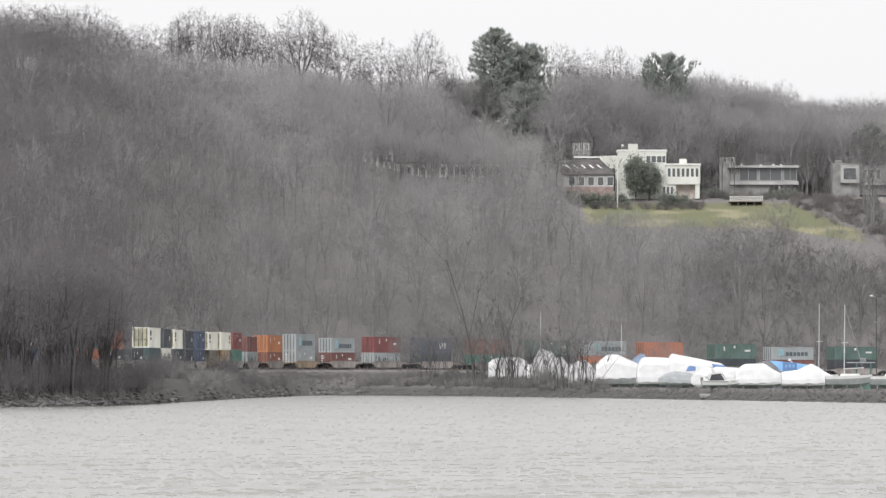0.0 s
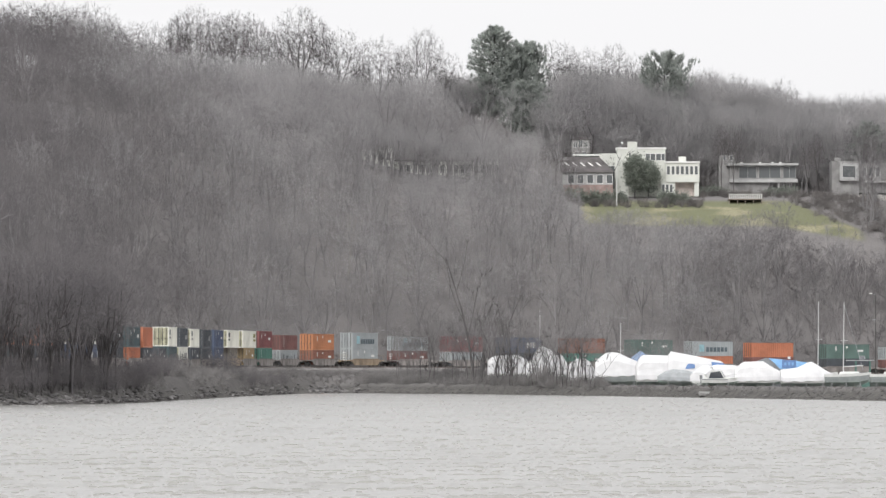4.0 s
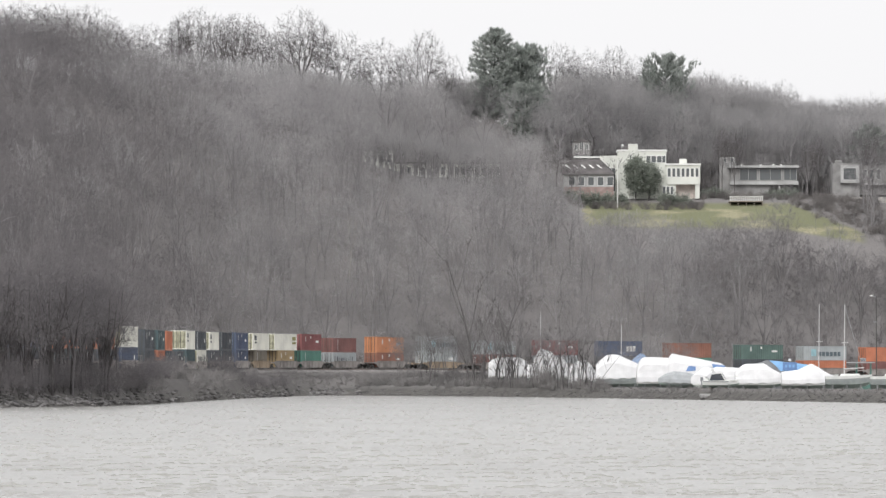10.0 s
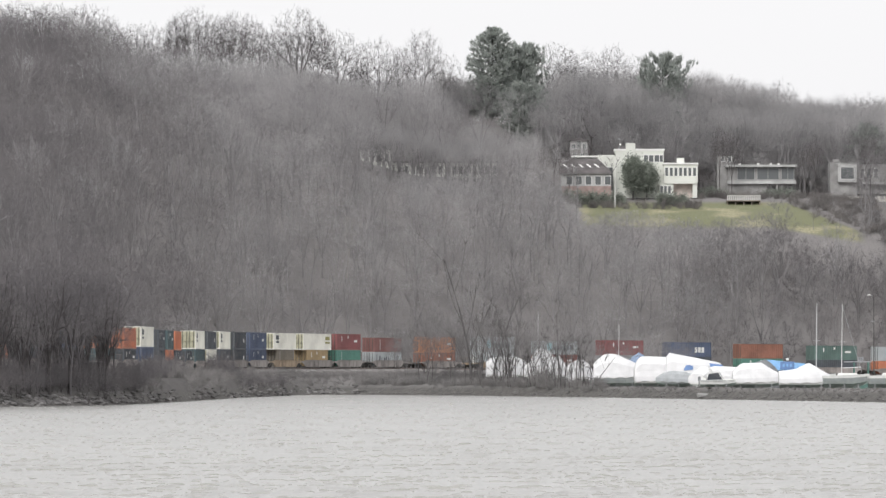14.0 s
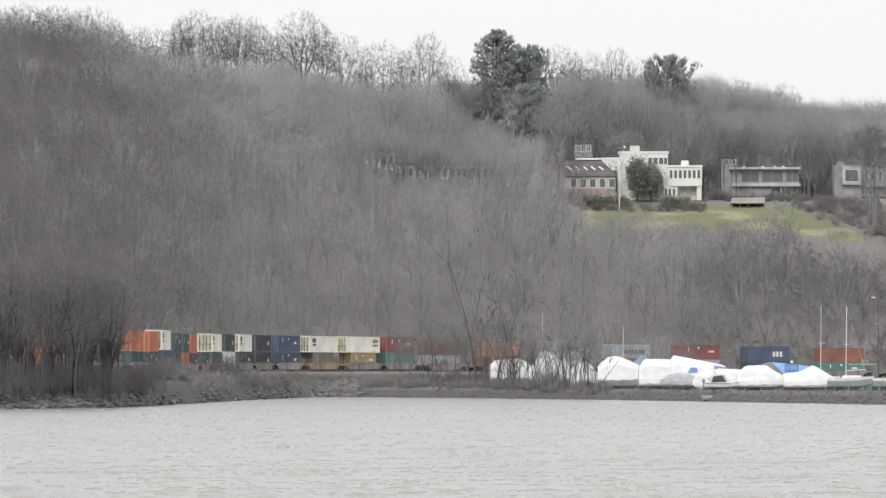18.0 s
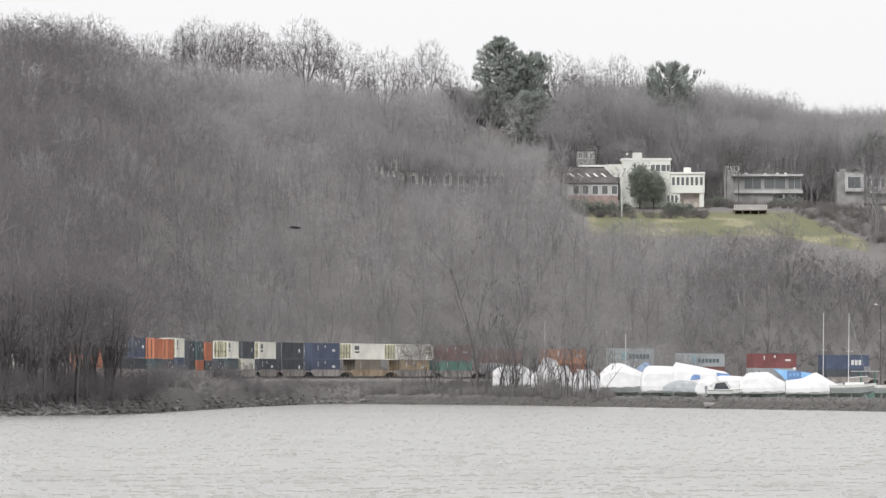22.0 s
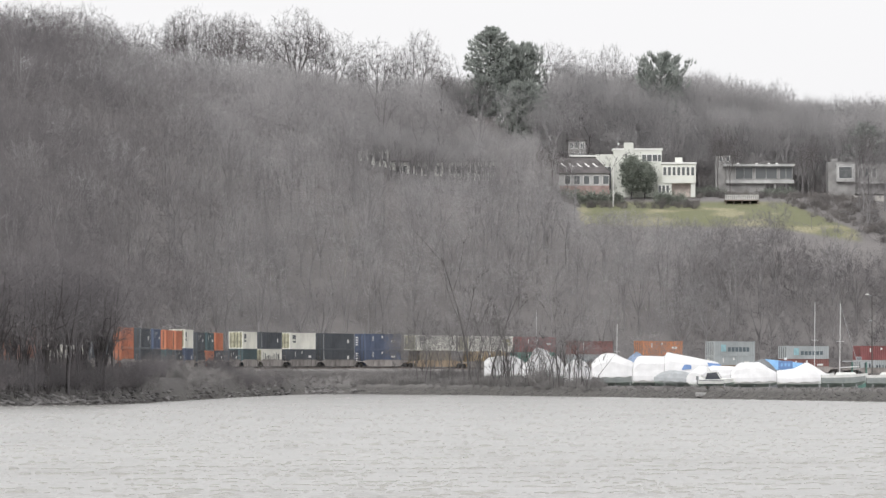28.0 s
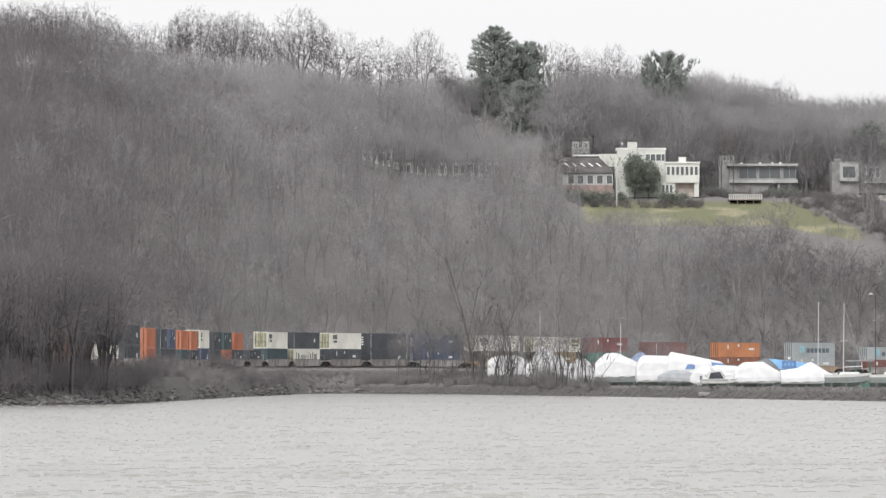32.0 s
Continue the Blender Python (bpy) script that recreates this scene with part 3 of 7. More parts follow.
def wood_arrays(segs, tw, r):
    A, B = np.array([s[0] for s in segs]), np.array([s[1] for s in segs])
    ra, rb = np.array([s[2] for s in segs]), np.array([s[3] for s in segs])
    D = B - A
    D /= np.linalg.norm(D, axis=1, keepdims=True) + 1e-9
    ref = np.where(np.abs(D[:, 2:3]) > 0.9, np.array([[1.0, 0, 0]]), np.array([[0, 0, 1.0]]))
    U = np.cross(D, ref)
    U /= np.linalg.norm(U, axis=1, keepdims=True) + 1e-9
    W = np.cross(D, U)
    ring = []
    for base, rr in ((A, ra), (B, rb)):
        for g in (0, 2.094, 4.189):
            ring.append(base + rr[:, None] * (U * math.cos(g) + W * math.sin(g)))
    V = np.stack(ring, 1).reshape(-1, 3)
    k = np.arange(len(segs))[:, None] * 6
    T = np.concatenate([k + np.array([[i, (i + 1) % 3, 3 + (i + 1) % 3]]) for i in range(3)] +
                       [k + np.array([[i, 3 + (i + 1) % 3, 3 + i]]) for i in range(3)])
    if tw:
        A, B = np.array([s[0] for s in tw]), np.array([s[1] for s in tw])
        w = np.array([s[2] for s in tw])[:, None]
        S = np.cross(B - A, r.normal(0, 1, A.shape))
        S /= np.linalg.norm(S, axis=1, keepdims=True) + 1e-9
        V2 = np.stack([A - S * w, A + S * w, B], 1).reshape(-1, 3)
        T2 = np.arange(len(tw) * 3).reshape(-1, 3) + len(V)
        V, T = np.concatenate([V, V2]), np.concatenate([T, T2])
    return V, T


def slots_of(V, T):
    """Which triangles are twigs: those whose corners belong to no other."""
    use = np.bincount(T.ravel(), minlength=len(V))
    return (use[T].max(1) == 1).astype(np.int32)


def scatter(name, kinds, spots, material, second=None, *more):
    """Joins many copies of a few shapes into one mesh. spots: (kind, x, y, z, turn, size)."""
    vs, ts, base, sl = [], [], 0, []
    marks = [slots_of(*k) for k in kinds] if second is not None else None
    for k, x, y, z, turn, size, *dark in spots:
        V, T = kinds[k]
        c, s = math.cos(turn) * size, math.sin(turn) * size
        out = np.empty(V.shape, np.float32)
        out[:, 0] = V[:, 0] * c - V[:, 1] * s + x
        out[:, 1] = V[:, 0] * s + V[:, 1] * c + y
        out[:, 2] = V[:, 2] * size + z
        vs.append(out)
        ts.append(T + base)
        base += len(V)
        if marks:
            sl.append(marks[k] * (1 + int(dark[0]) if dark else 1))
    me = array_mesh(name, np.concatenate(vs), np.concatenate(ts), material, np.concatenate(sl) if marks else None, second)
    for m in more:
        me.materials.append(m)
    return me


def ground_at(x, y):
    return float(ground_z(np.array([x]), np.array([y]))[0])


def in_house(x, y):
    """Ground kept free for the buildings and the clearing before them."""
    for x0, x1, y0, y1 in HOUSE_PLOTS:
        if x0 < x < x1 and y0 < y < y1:
            return True
    return False


HOUSE_PLOTS = ((21.53, 58.67, 1366, 1404), (63.13, 81.58, 1384, 1418), (86.01, 104.60, 1394, 1425),
               (-18.10, 12.87, 1328, 1347), (4.05, 12.53, 1416, 1436))


# how high the closed canopy of the ridge stands over the eye, by bearing
RIM_B = (-0.0767, -0.0713, -0.0540, -0.0485, -0.0349, -0.0258, -0.0167, -0.0076, 0.0015, 0.0060, 0.0169, 0.0196, 0.0305, 0.0424, 0.0515, 0.0605, 0.0787)
RIM_E = (0.0580, 0.0578, 0.0554, 0.0517, 0.0495, 0.0488, 0.0465, 0.0459, 0.0472, 0.0443, 0.0443, 0.0481, 0.0477, 0.0472, 0.0461, 0.0445, 0.0447)


def plant_woods():
    r = np.random.RandomState(11)
    kinds = [dome_tree(100 + i, low=0.34 + 0.05 * (i % 3), R=4.2 + 0.5 * (i % 4), ends=170, side=6, twig_w=0.013, twig_l=1.35, shell=0.62, ragged=0.12) for i in range(9)]
    spots = []
    y = 770.0
    while y < 1640:
        half = max(60, y * 0.0735 + 8)
        x = -half
        while x < half:
            px, py = x + r.uniform(-3.0, 3.0), y + r.uniform(-3.2, 3.2)
            x += 7.2
            spots.append((px, py))
        y += 7.6
    P = np.array(spots)
    d, along = behind(P[:, 0], P[:, 1])
    keep = (d > 9) & (P[:, 1] < 1510) & (d < np.where(P[:, 0] > -38, 270, 185))
    P, d = P[keep], d[keep]
    Z = ground_z(P[:, 0], P[:, 1])
    out = []
    for (x, y), z, dd in zip(P, Z, d):
        if in_house(x, y):
            continue
        bearing = x / y
        size = r.uniform(0.78, 1.34) * (0.9 if dd < 40 else 1.0)
        room = 4.2 + float(np.interp(bearing, RIM_B, RIM_E)) * y - z + r.uniform(-1.2, 1.0)
        if room < 4.5:
            continue
        size = min(size, room / 14.3)
        if 0.0082 < bearing < 0.0185 and 1290 < y < 1442 or 0.0330 < bearing < 0.0385 and 1424 < y < 1452:
            # low growth before the tall pines, cut to keep them in the camera's view
            size = min(size, max(3.0, 4.2 + (0.0380 if bearing < 0.02 else 0.0420) * y - z) / 15.0)
        if 0.0180 < bearing < 0.0215 and y < 1378 and dd > 20:
            room = 4.2 + (0.0292 - 0.6 * (bearing - 0.0180)) * y - z
            if room < 3.5:
                continue
            size = min(size, room / 15.0)
        if 0.0215 < bearing < 0.0675 and y < 1378 and dd > 20:
            # trees below the houses are cut to keep the lawn in the camera's view
            edge = 0.0247 + 0.0008 * math.sin(bearing * 260) - 0.0042 * smooth(0.050, 0.066, bearing)
            room = 4.2 + edge * y - z
            if room < 3.5:
                continue
            size = min(size, room / 15.0)
        elif -0.0128 < bearing < 0.0090 and 1240 < y < 1338:
            # the canopy is cut here to show the long building to the camera
            room = 4.2 + 0.0317 * y - z
            if room < 3:
                continue
            size = min(size, room / 15.0)
        elif 0.0026 < bearing < 0.0088 and 1352 <= y < 1426:
            size = min(size, max(3.0, 4.2 + 0.0375 * y - z) / 15.0)
        elif 0.0225 < bearing < 0.073 and 1378 <= y < 1420:
            continue
        # Darker stands, thickened west and downslope to paint in shade and lens falloff
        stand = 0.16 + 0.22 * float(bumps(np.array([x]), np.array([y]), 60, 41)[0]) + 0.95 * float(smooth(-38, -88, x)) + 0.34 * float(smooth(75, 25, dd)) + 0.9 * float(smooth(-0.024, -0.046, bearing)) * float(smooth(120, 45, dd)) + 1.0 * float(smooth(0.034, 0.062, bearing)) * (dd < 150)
        # behind the houses only pale twigs, to lift the shade there
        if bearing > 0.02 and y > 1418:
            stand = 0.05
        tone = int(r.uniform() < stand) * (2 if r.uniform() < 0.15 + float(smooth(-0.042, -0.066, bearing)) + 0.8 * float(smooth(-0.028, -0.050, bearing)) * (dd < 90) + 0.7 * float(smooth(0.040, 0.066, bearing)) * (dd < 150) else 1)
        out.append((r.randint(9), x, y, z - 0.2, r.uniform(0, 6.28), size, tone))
    # trees that close the ridge beside the tall pines
    for i in range(46):
        y = r.uniform(1444, 1490)
        x = y * r.uniform(0.0005, 0.0075)
        z = ground_at(x, y)
        room = 4.2 + float(np.interp(x / y, RIM_B, RIM_E)) * y - z + r.uniform(-3, 0)
        if room > 5:
            out.append((r.randint(9), x, y, z - 0.2, r.uniform(0, 6.28), min(1.3, room / 14.3), 0))
    for i in range(40):
        y = r.uniform(1435, 1446)
        x = y * r.uniform(0.0015, 0.0085)
        out.append((r.randint(9), x, y, ground_at(x, y) - 0.2, r.uniform(0, 6.28), r.uniform(0.5, 0.85), 0))
    # saplings that hide most of the long building
    for i in range(44):
        y = r.uniform(1318, 1332)
        x = y * r.uniform(-0.0132, 0.0095)
        out.append((r.randint(9), x, y, ground_at(x, y) - 0.2, r.uniform(0, 6.28), r.uniform(0.4, 0.62), 0))
    for i in range(120):
        y = r.uniform(1350, 1404)
        x = y * r.uniform(-0.0135, 0.0095)
        out.append((r.randint(9), x, y, ground_at(x, y) - 0.2, r.uniform(0, 6.28), r.uniform(0.35, 0.6), 0))
    # a closer second storey behind the houses
    for i in range(260):
        x, y = r.uniform(24, 112), r.uniform(1424, 1490)
        z = ground_at(x, y)
        room = 4.2 + float(np.interp(x / y, RIM_B, RIM_E)) * y - z + r.uniform(-1.6, 0.6)
        if room > 5:
            out.append((r.randint(9), x, y, z - 0.2, r.uniform(0, 6.28), min(1.25, room / 15.0), 0))
    for i in range(130):
        x, y = r.uniform(22, 112), r.uniform(1421, 1434)
        if not in_house(x, y):
            out.append((r.randint(9), x, y, ground_at(x, y) - 0.2, r.uniform(0, 6.28), r.uniform(0.5, 0.85), 0))
    # the tallest stand closes the ridge above the houses
    for i in range(190):
        y = r.uniform(1446, 1508)
        x = y * r.uniform(0.0335, 0.0765)
        z = ground_at(x, y)
        rim = float(np.interp(x / y, RIM_B, RIM_E)) - 0.0021 - 0.0014 * float(smooth(0.040, 0.058, x / y))
        room = 4.2 + rim * y - z + r.uniform(-1.2, 0.9)
        out.append((r.randint(9), x, y, z - 0.2, r.uniform(0, 6.28), max(0.4, min(1.6, room / 13.6)), 0))
    # brush and saplings under the trees
    low = [grow(160 + i, H=6.5, fork=0.12, limbs=4, subs=1, twiglets=4, twigs=5, spread=0.8, thick=0.010, twig_w=0.02, twig_l=1.3, lift=0.4, steps=3) for i in range(4)]
    first = len(kinds)
    kinds += low
    for i in range(2200):
        y = r.uniform(880, 1420)
        x = r.uniform(-1, 1) * (y * 0.0735)
        dd = float(behind(np.array([x]), np.array([y]))[0][0])
        if not 7 < dd < 150 or in_house(x, y) or r.uniform() > (0.75 if dd < 75 else 0.4):
            continue
        if 0.0215 < x / y and dd > 62:
            continue
        # brush tone follows: darker toward both sides, shade put into twig colour
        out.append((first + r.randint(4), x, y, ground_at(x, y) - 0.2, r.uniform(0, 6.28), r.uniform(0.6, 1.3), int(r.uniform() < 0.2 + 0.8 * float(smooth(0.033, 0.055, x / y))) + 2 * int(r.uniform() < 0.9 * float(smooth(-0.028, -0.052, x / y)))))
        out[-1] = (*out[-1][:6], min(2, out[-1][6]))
    # brush kept pale to lift shade behind houses, dark above the boat yard
    for i in range(300):
        x, y = r.uniform(22, 108), r.uniform(1421, 1440)
        out.append((first + r.randint(4), x, y, ground_at(x, y) - 0.2, r.uniform(0, 6.28), r.uniform(0.8, 1.5), False))
    for i in range(900):
        y = r.uniform(940, 1330)
        x = y * r.uniform(0.038, 0.0735)
        dd = float(behind(np.array([x]), np.array([y]))[0][0])
        if 8 < dd < 75:
            out.append((first + r.randint(4), x, y, ground_at(x, y) - 0.2, r.uniform(0, 6.28), r.uniform(0.7, 1.4), 2))
    # the same woods go on to either side with plainer trees
    first = len(kinds)
    kinds += [grow(140 + i, H=16, fork=0.32, limbs=5, subs=2, twiglets=2, twigs=3, spread=0.65, twig_w=0.05, twig_l=2.0, lift=0.35) for i in range(3)]
    for i in range(400):
        x, y = r.uniform(-230, 230), r.uniform(760, 1640)
        if abs(x) < y * 0.0735 + 8:
            continue
        if not 9 < float(behind(np.array([x]), np.array([y]))[0][0]) < 260:
            continue
        out.append((first + r.randint(3), x, y, ground_at(x, y) - 0.2, r.uniform(0, 6.28), r.uniform(0.8, 1.3), r.uniform() < 0.3))
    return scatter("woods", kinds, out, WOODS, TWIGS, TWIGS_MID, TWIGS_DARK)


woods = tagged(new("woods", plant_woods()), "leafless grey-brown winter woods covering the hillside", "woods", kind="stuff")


# ---- the train ----
# Paints greyed and darks raised to put river haze into the colour
PAINT = {
    "white": mat("white_container_paint", (0.85, 0.84, 0.77), 0.5, vary=0.10, size=2.5, fine=0.3, spread=0.05),
    "grey": mat("pale_grey_container_paint", (0.42, 0.45, 0.46), 0.5, vary=0.10, size=2.5, fine=0.3, spread=0.05),
    "orange": mat("orange_container_paint", (0.55, 0.21, 0.12), 0.5, vary=0.12, size=2.5, fine=0.3, spread=0.08),
    "amber": mat("amber_container_paint", (0.57, 0.25, 0.125), 0.5, vary=0.12, size=2.5, fine=0.3, spread=0.08),
    "drab": mat("drab_brown_container_paint", (0.225, 0.20, 0.165), 0.6, vary=0.2, size=2.5, fine=0.3, spread=0.1),
    "red": mat("red_container_paint", (0.28, 0.105, 0.105), 0.55, vary=0.15, size=2.5, fine=0.3, spread=0.08),
    "maroon": mat("maroon_container_paint", (0.24, 0.115, 0.105), 0.6, vary=0.2, size=2.5, fine=0.3, spread=0.1),
    "rust": mat("rust_brown_container_paint", (0.30, 0.14, 0.10), 0.65, vary=0.2, size=2.5, fine=0.3, spread=0.1),
    "blue": mat("blue_container_paint", (0.10, 0.128, 0.20), 0.5, vary=0.15, size=2.5, fine=0.3, spread=0.08),
    "dark": mat("charcoal_container_paint", (0.085, 0.095, 0.108), 0.55, vary=0.2, size=2.5, fine=0.3, spread=0.15),
    "teal": mat("dark_teal_container_paint", (0.08, 0.12, 0.13), 0.55, vary=0.15, size=2.5, fine=0.3, spread=0.08),
    "green": mat("green_container_paint", (0.11, 0.265, 0.215), 0.5, vary=0.15, size=2.5, fine=0.3, spread=0.08),
    "fern": mat("hazed_green_container_paint", (0.125, 0.19, 0.17), 0.6, vary=0.15, size=2.5, fine=0.3, spread=0.08),
    "tan": mat("tan_container_paint", (0.41, 0.31, 0.18), 0.6, vary=0.15, size=2.5, fine=0.3, spread=0.08),
}
ROOFWORDS = {"white": "cream-white", "grey": "pale grey", "orange": "orange", "amber": "amber-orange", "drab": "drab brown", "red": "red", "maroon": "dark maroon", "rust": "rust-brown",
             "blue": "blue", "dark": "charcoal", "teal": "dark teal", "green": "green", "fern": "dull green", "tan": "tan"}
YELLOW = mat("faded_yellow_door_paint", (0.50, 0.485, 0.35), 0.6, vary=0.3, size=0.8, fine=0.2)
RODS = mat("door_rod_steel", (0.10, 0.10, 0.095), 0.5, 0.5, vary=0.2, size=1, fine=0.1)
MARK_DARK = mat("dark_marking", (0.05, 0.06, 0.08), 0.6, vary=0.1, size=1, fine=0.2)
MARK_WHITE = mat("white_marking", (0.78, 0.78, 0.76), 0.6, vary=0.1, size=1, fine=0.2)
MARK_SLATE = mat("slate_marking", (0.125, 0.16, 0.18), 0.6, vary=0.1, size=1, fine=0.2)
MARK_CYAN = mat("pale_cyan_mark", (0.34, 0.55, 0.60), 0.6, vary=0.1, size=1, fine=0.2)
MARK_OLIVE = mat("olive_marking", (0.30, 0.28, 0.10), 0.6, vary=0.1, size=1, fine=0.2)
# Wagon paint raised and greyed to imitate haze in its colour
WAGON = mat("wagon_brown_paint", (0.31, 0.285, 0.27), 0.8, vary=0.3, size=2, fine=0.3, spread=0.2)
WAGON_TAN = mat("wagon_tan_paint", (0.34, 0.265, 0.19), 0.8, vary=0.3, size=2, fine=0.3, spread=0.1)
IRON = mat("black_iron", (0.07, 0.066, 0.062), 0.6, 0.4, vary=0.2, size=1, fine=0.1)

_meshes = {}


def cached(key, make):
    if key not in _meshes:
        _meshes[key] = make()
    return _meshes[key]


def corrugated(L, H, W=2.44):
    """Side, front and roof panels with pressed ribs; x along, front at +L/2, the near side at -y."""
    b = Build()
    n = int(L / 0.56)
    for side in (-1, 1):
        y0 = side * (W / 2 - 0.02)
        for i in range(n):
            x0 = -L / 2 + 0.12 + (L - 0.24) * i / n
            x1 = -L / 2 + 0.12 + (L - 0.24) * (i + 1) / n
            m0, m1 = x0 + (x1 - x0) * 0.42, x0 + (x1 - x0) * 0.58
            y1 = y0 - side * 0.05
            for a, ya, c, yc in ((x0, y0, m0, y0), (m0, y0, m1, y1), (m1, y1, x1, y1), (x1, y1, x1, y0)):
                pts = [(a, ya, 0.14), (c, yc, 0.14), (c, yc, H - 0.1), (a, ya, H - 0.1)]
                b.face(*(pts if side < 0 else pts[::-1]))
    b.face((L / 2 - 0.04, -W / 2 + 0.03, 0.1), (L / 2 - 0.04, W / 2 - 0.03, 0.1), (L / 2 - 0.04, W / 2 - 0.03, H - 0.05), (L / 2 - 0.04, -W / 2 + 0.03, H - 0.05))
    b.face((-L / 2 + 0.04, -W / 2 + 0.03, H - 0.03), (L / 2 - 0.04, -W / 2 + 0.03, H - 0.03), (L / 2 - 0.04, W / 2 - 0.03, H - 0.03), (-L / 2 + 0.04, W / 2 - 0.03, H - 0.03))
    b.face((-L / 2 + 0.04, W / 2 - 0.03, 0.1), (L / 2 - 0.04, W / 2 - 0.03, 0.1), (L / 2 - 0.04, -W / 2 + 0.03, 0.1), (-L / 2 + 0.04, -W / 2 + 0.03, 0.1))
    return b


def box_frame(L, H, W=2.44):
    b = Build()
    for y in (-W / 2 + 0.06, W / 2 - 0.06):
        b.box((0, y, 0.08), (L, 0.12, 0.16)).box((0, y, H - 0.05), (L, 0.12, 0.10))
        for x in (-L / 2 + 0.07, L / 2 - 0.07):
            b.box((x, y, H / 2), (0.14, 0.13, H))
            for z in (0.06, H - 0.06):
                b.box((x, y, z), (0.18, 0.17, 0.13))
        if L > 15:
            for x in (-6.1, 6.1):
                b.box((x, y, H / 2), (0.16, 0.14, H - 0.02))
    for x in (-L / 2 + 0.06, L / 2 - 0.06):
        b.box((x, 0, 0.08), (0.12, W - 0.2, 0.16)).box((x, 0, H - 0.06), (0.12, W - 0.2, 0.12))
    return b


def door_leaf(H, W=2.44):
    b = Build()
    w = W / 2 - 0.16
    b.box((0, 0, H / 2), (0.05, w, H - 0.3))
    for k in range(4):
        b.box((-0.035, 0, 0.35 + (H - 0.7) * (k + 0.5) / 4), (0.03, w - 0.12, (H - 0.9) / 4))
    return b


def lock_rod(H):
    b = Build().tube((0, 0, 0.12), (0, 0, H - 0.12), 0.05, n=5)
    b.box((-0.02, 0.10, 1.15), (0.05, 0.26, 0.06)).box((-0.02, 0, 0.5), (0.05, 0.1, 0.1)).box((-0.02, 0, H - 0.5), (0.05, 0.1, 0.1))
    return b


def marking(kind, L, H, W=2.44):
    """Flat painted marks on the near side, as plain shapes: a list of (build, material, name, label), one for each mark."""
    y = -W / 2 - 0.012
    out = []

    def plate(x0, x1, z0, z1, b=None):
        b = b or Build()
        return b.box(((x0 + x1) / 2, y, (z0 + z1) / 2), (x1 - x0, 0.008, z1 - z0))

    def mark(b, m, name, label):
        out.append((b, m, name, label))
    if kind == "star":
        mark(plate(-L * 0.34, -L * 0.34 + 1.5, H * 0.30, H * 0.30 + 1.4), MARK_CYAN, "emblem", "pale blue square emblem")
        x = -L * 0.17
        for k in range(6):
            mark(plate(x, x + 0.84, H * 0.30, H * 0.60), MARK_SLATE, "letter_bar", "slate grey painted bar")
            x += 1.12
    elif kind == "block":
        x = L * 0.08
        for k in range(3):
            mark(plate(x, x + 0.8, H * 0.30, H * 0.66), MARK_WHITE, "letter_bar", "white painted bar")
            x += 1.05
    elif kind == "rear":
        for k in range(3):
            mark(plate(-L * 0.40 + 0.75 * k, -L * 0.40 + 0.75 * k + 0.55, H * 0.60, H * 0.86), MARK_DARK, "letter_bar", "dark painted bar")
        mark(plate(-L * 0.39, -L * 0.39 + 1.9, H * 0.40, H * 0.50), MARK_DARK, "caption_bar", "dark painted bar")
    elif kind == "front":
        mark(plate(L * 0.28, L * 0.28 + 2.6, H * 0.60, H * 0.82), MARK_OLIVE, "caption_bar", "olive painted bar")
        mark(plate(L * 0.28, L * 0.28 + 2.6, H * 0.38, H * 0.50), MARK_OLIVE, "caption_bar", "olive painted bar")
    elif kind == "few":
        mark(plate(L * 0.22, L * 0.22 + 1.7, H * 0.48, H * 0.62), MARK_WHITE, "caption_bar", "small white painted bar")
        mark(plate(-L * 0.05, -L * 0.05 + 0.5, H * 0.72, H * 0.88), MARK_WHITE, "label_patch", "small white patch")
        mark(plate(-L * 0.30, -L * 0.30 + 0.35, H * 0.55, H * 0.85), MARK_WHITE, "label_patch", "small white patch")
    elif kind == "posts":
        mark(plate(-L / 2 + 0.0, -L / 2 + 0.13, 0.1, H - 0.1), MARK_WHITE, "edge_stripe", "white edge stripe")
        mark(plate(L / 2 - 0.13, L / 2, 0.1, H - 0.1), MARK_WHITE, "edge_stripe", "white edge stripe")
        mark(plate(L * 0.26, L * 0.26 + 1.0, H * 0.40, H * 0.62), MARK_WHITE, "label_patch", "small white patch")
    elif kind == "line":
        mark(plate(-L * 0.30, -L * 0.30 + 0.16, 0.3, H - 0.3), MARK_WHITE, "edge_stripe", "white vertical stripe")
    elif kind == "scrawl":
        r = np.random.RandomState(5)
        x = -L * 0.42
        while x < L * 0.40:
            h0, h1 = r.uniform(0.15, 0.4), r.uniform(0.55, 0.85)
            mark(plate(x, x + r.uniform(0.15, 0.5), H * h0, H * h1), MARK_DARK, "scrawl_bar", "dark sprayed bar")
            x += r.uniform(0.6, 1.3)
    return out


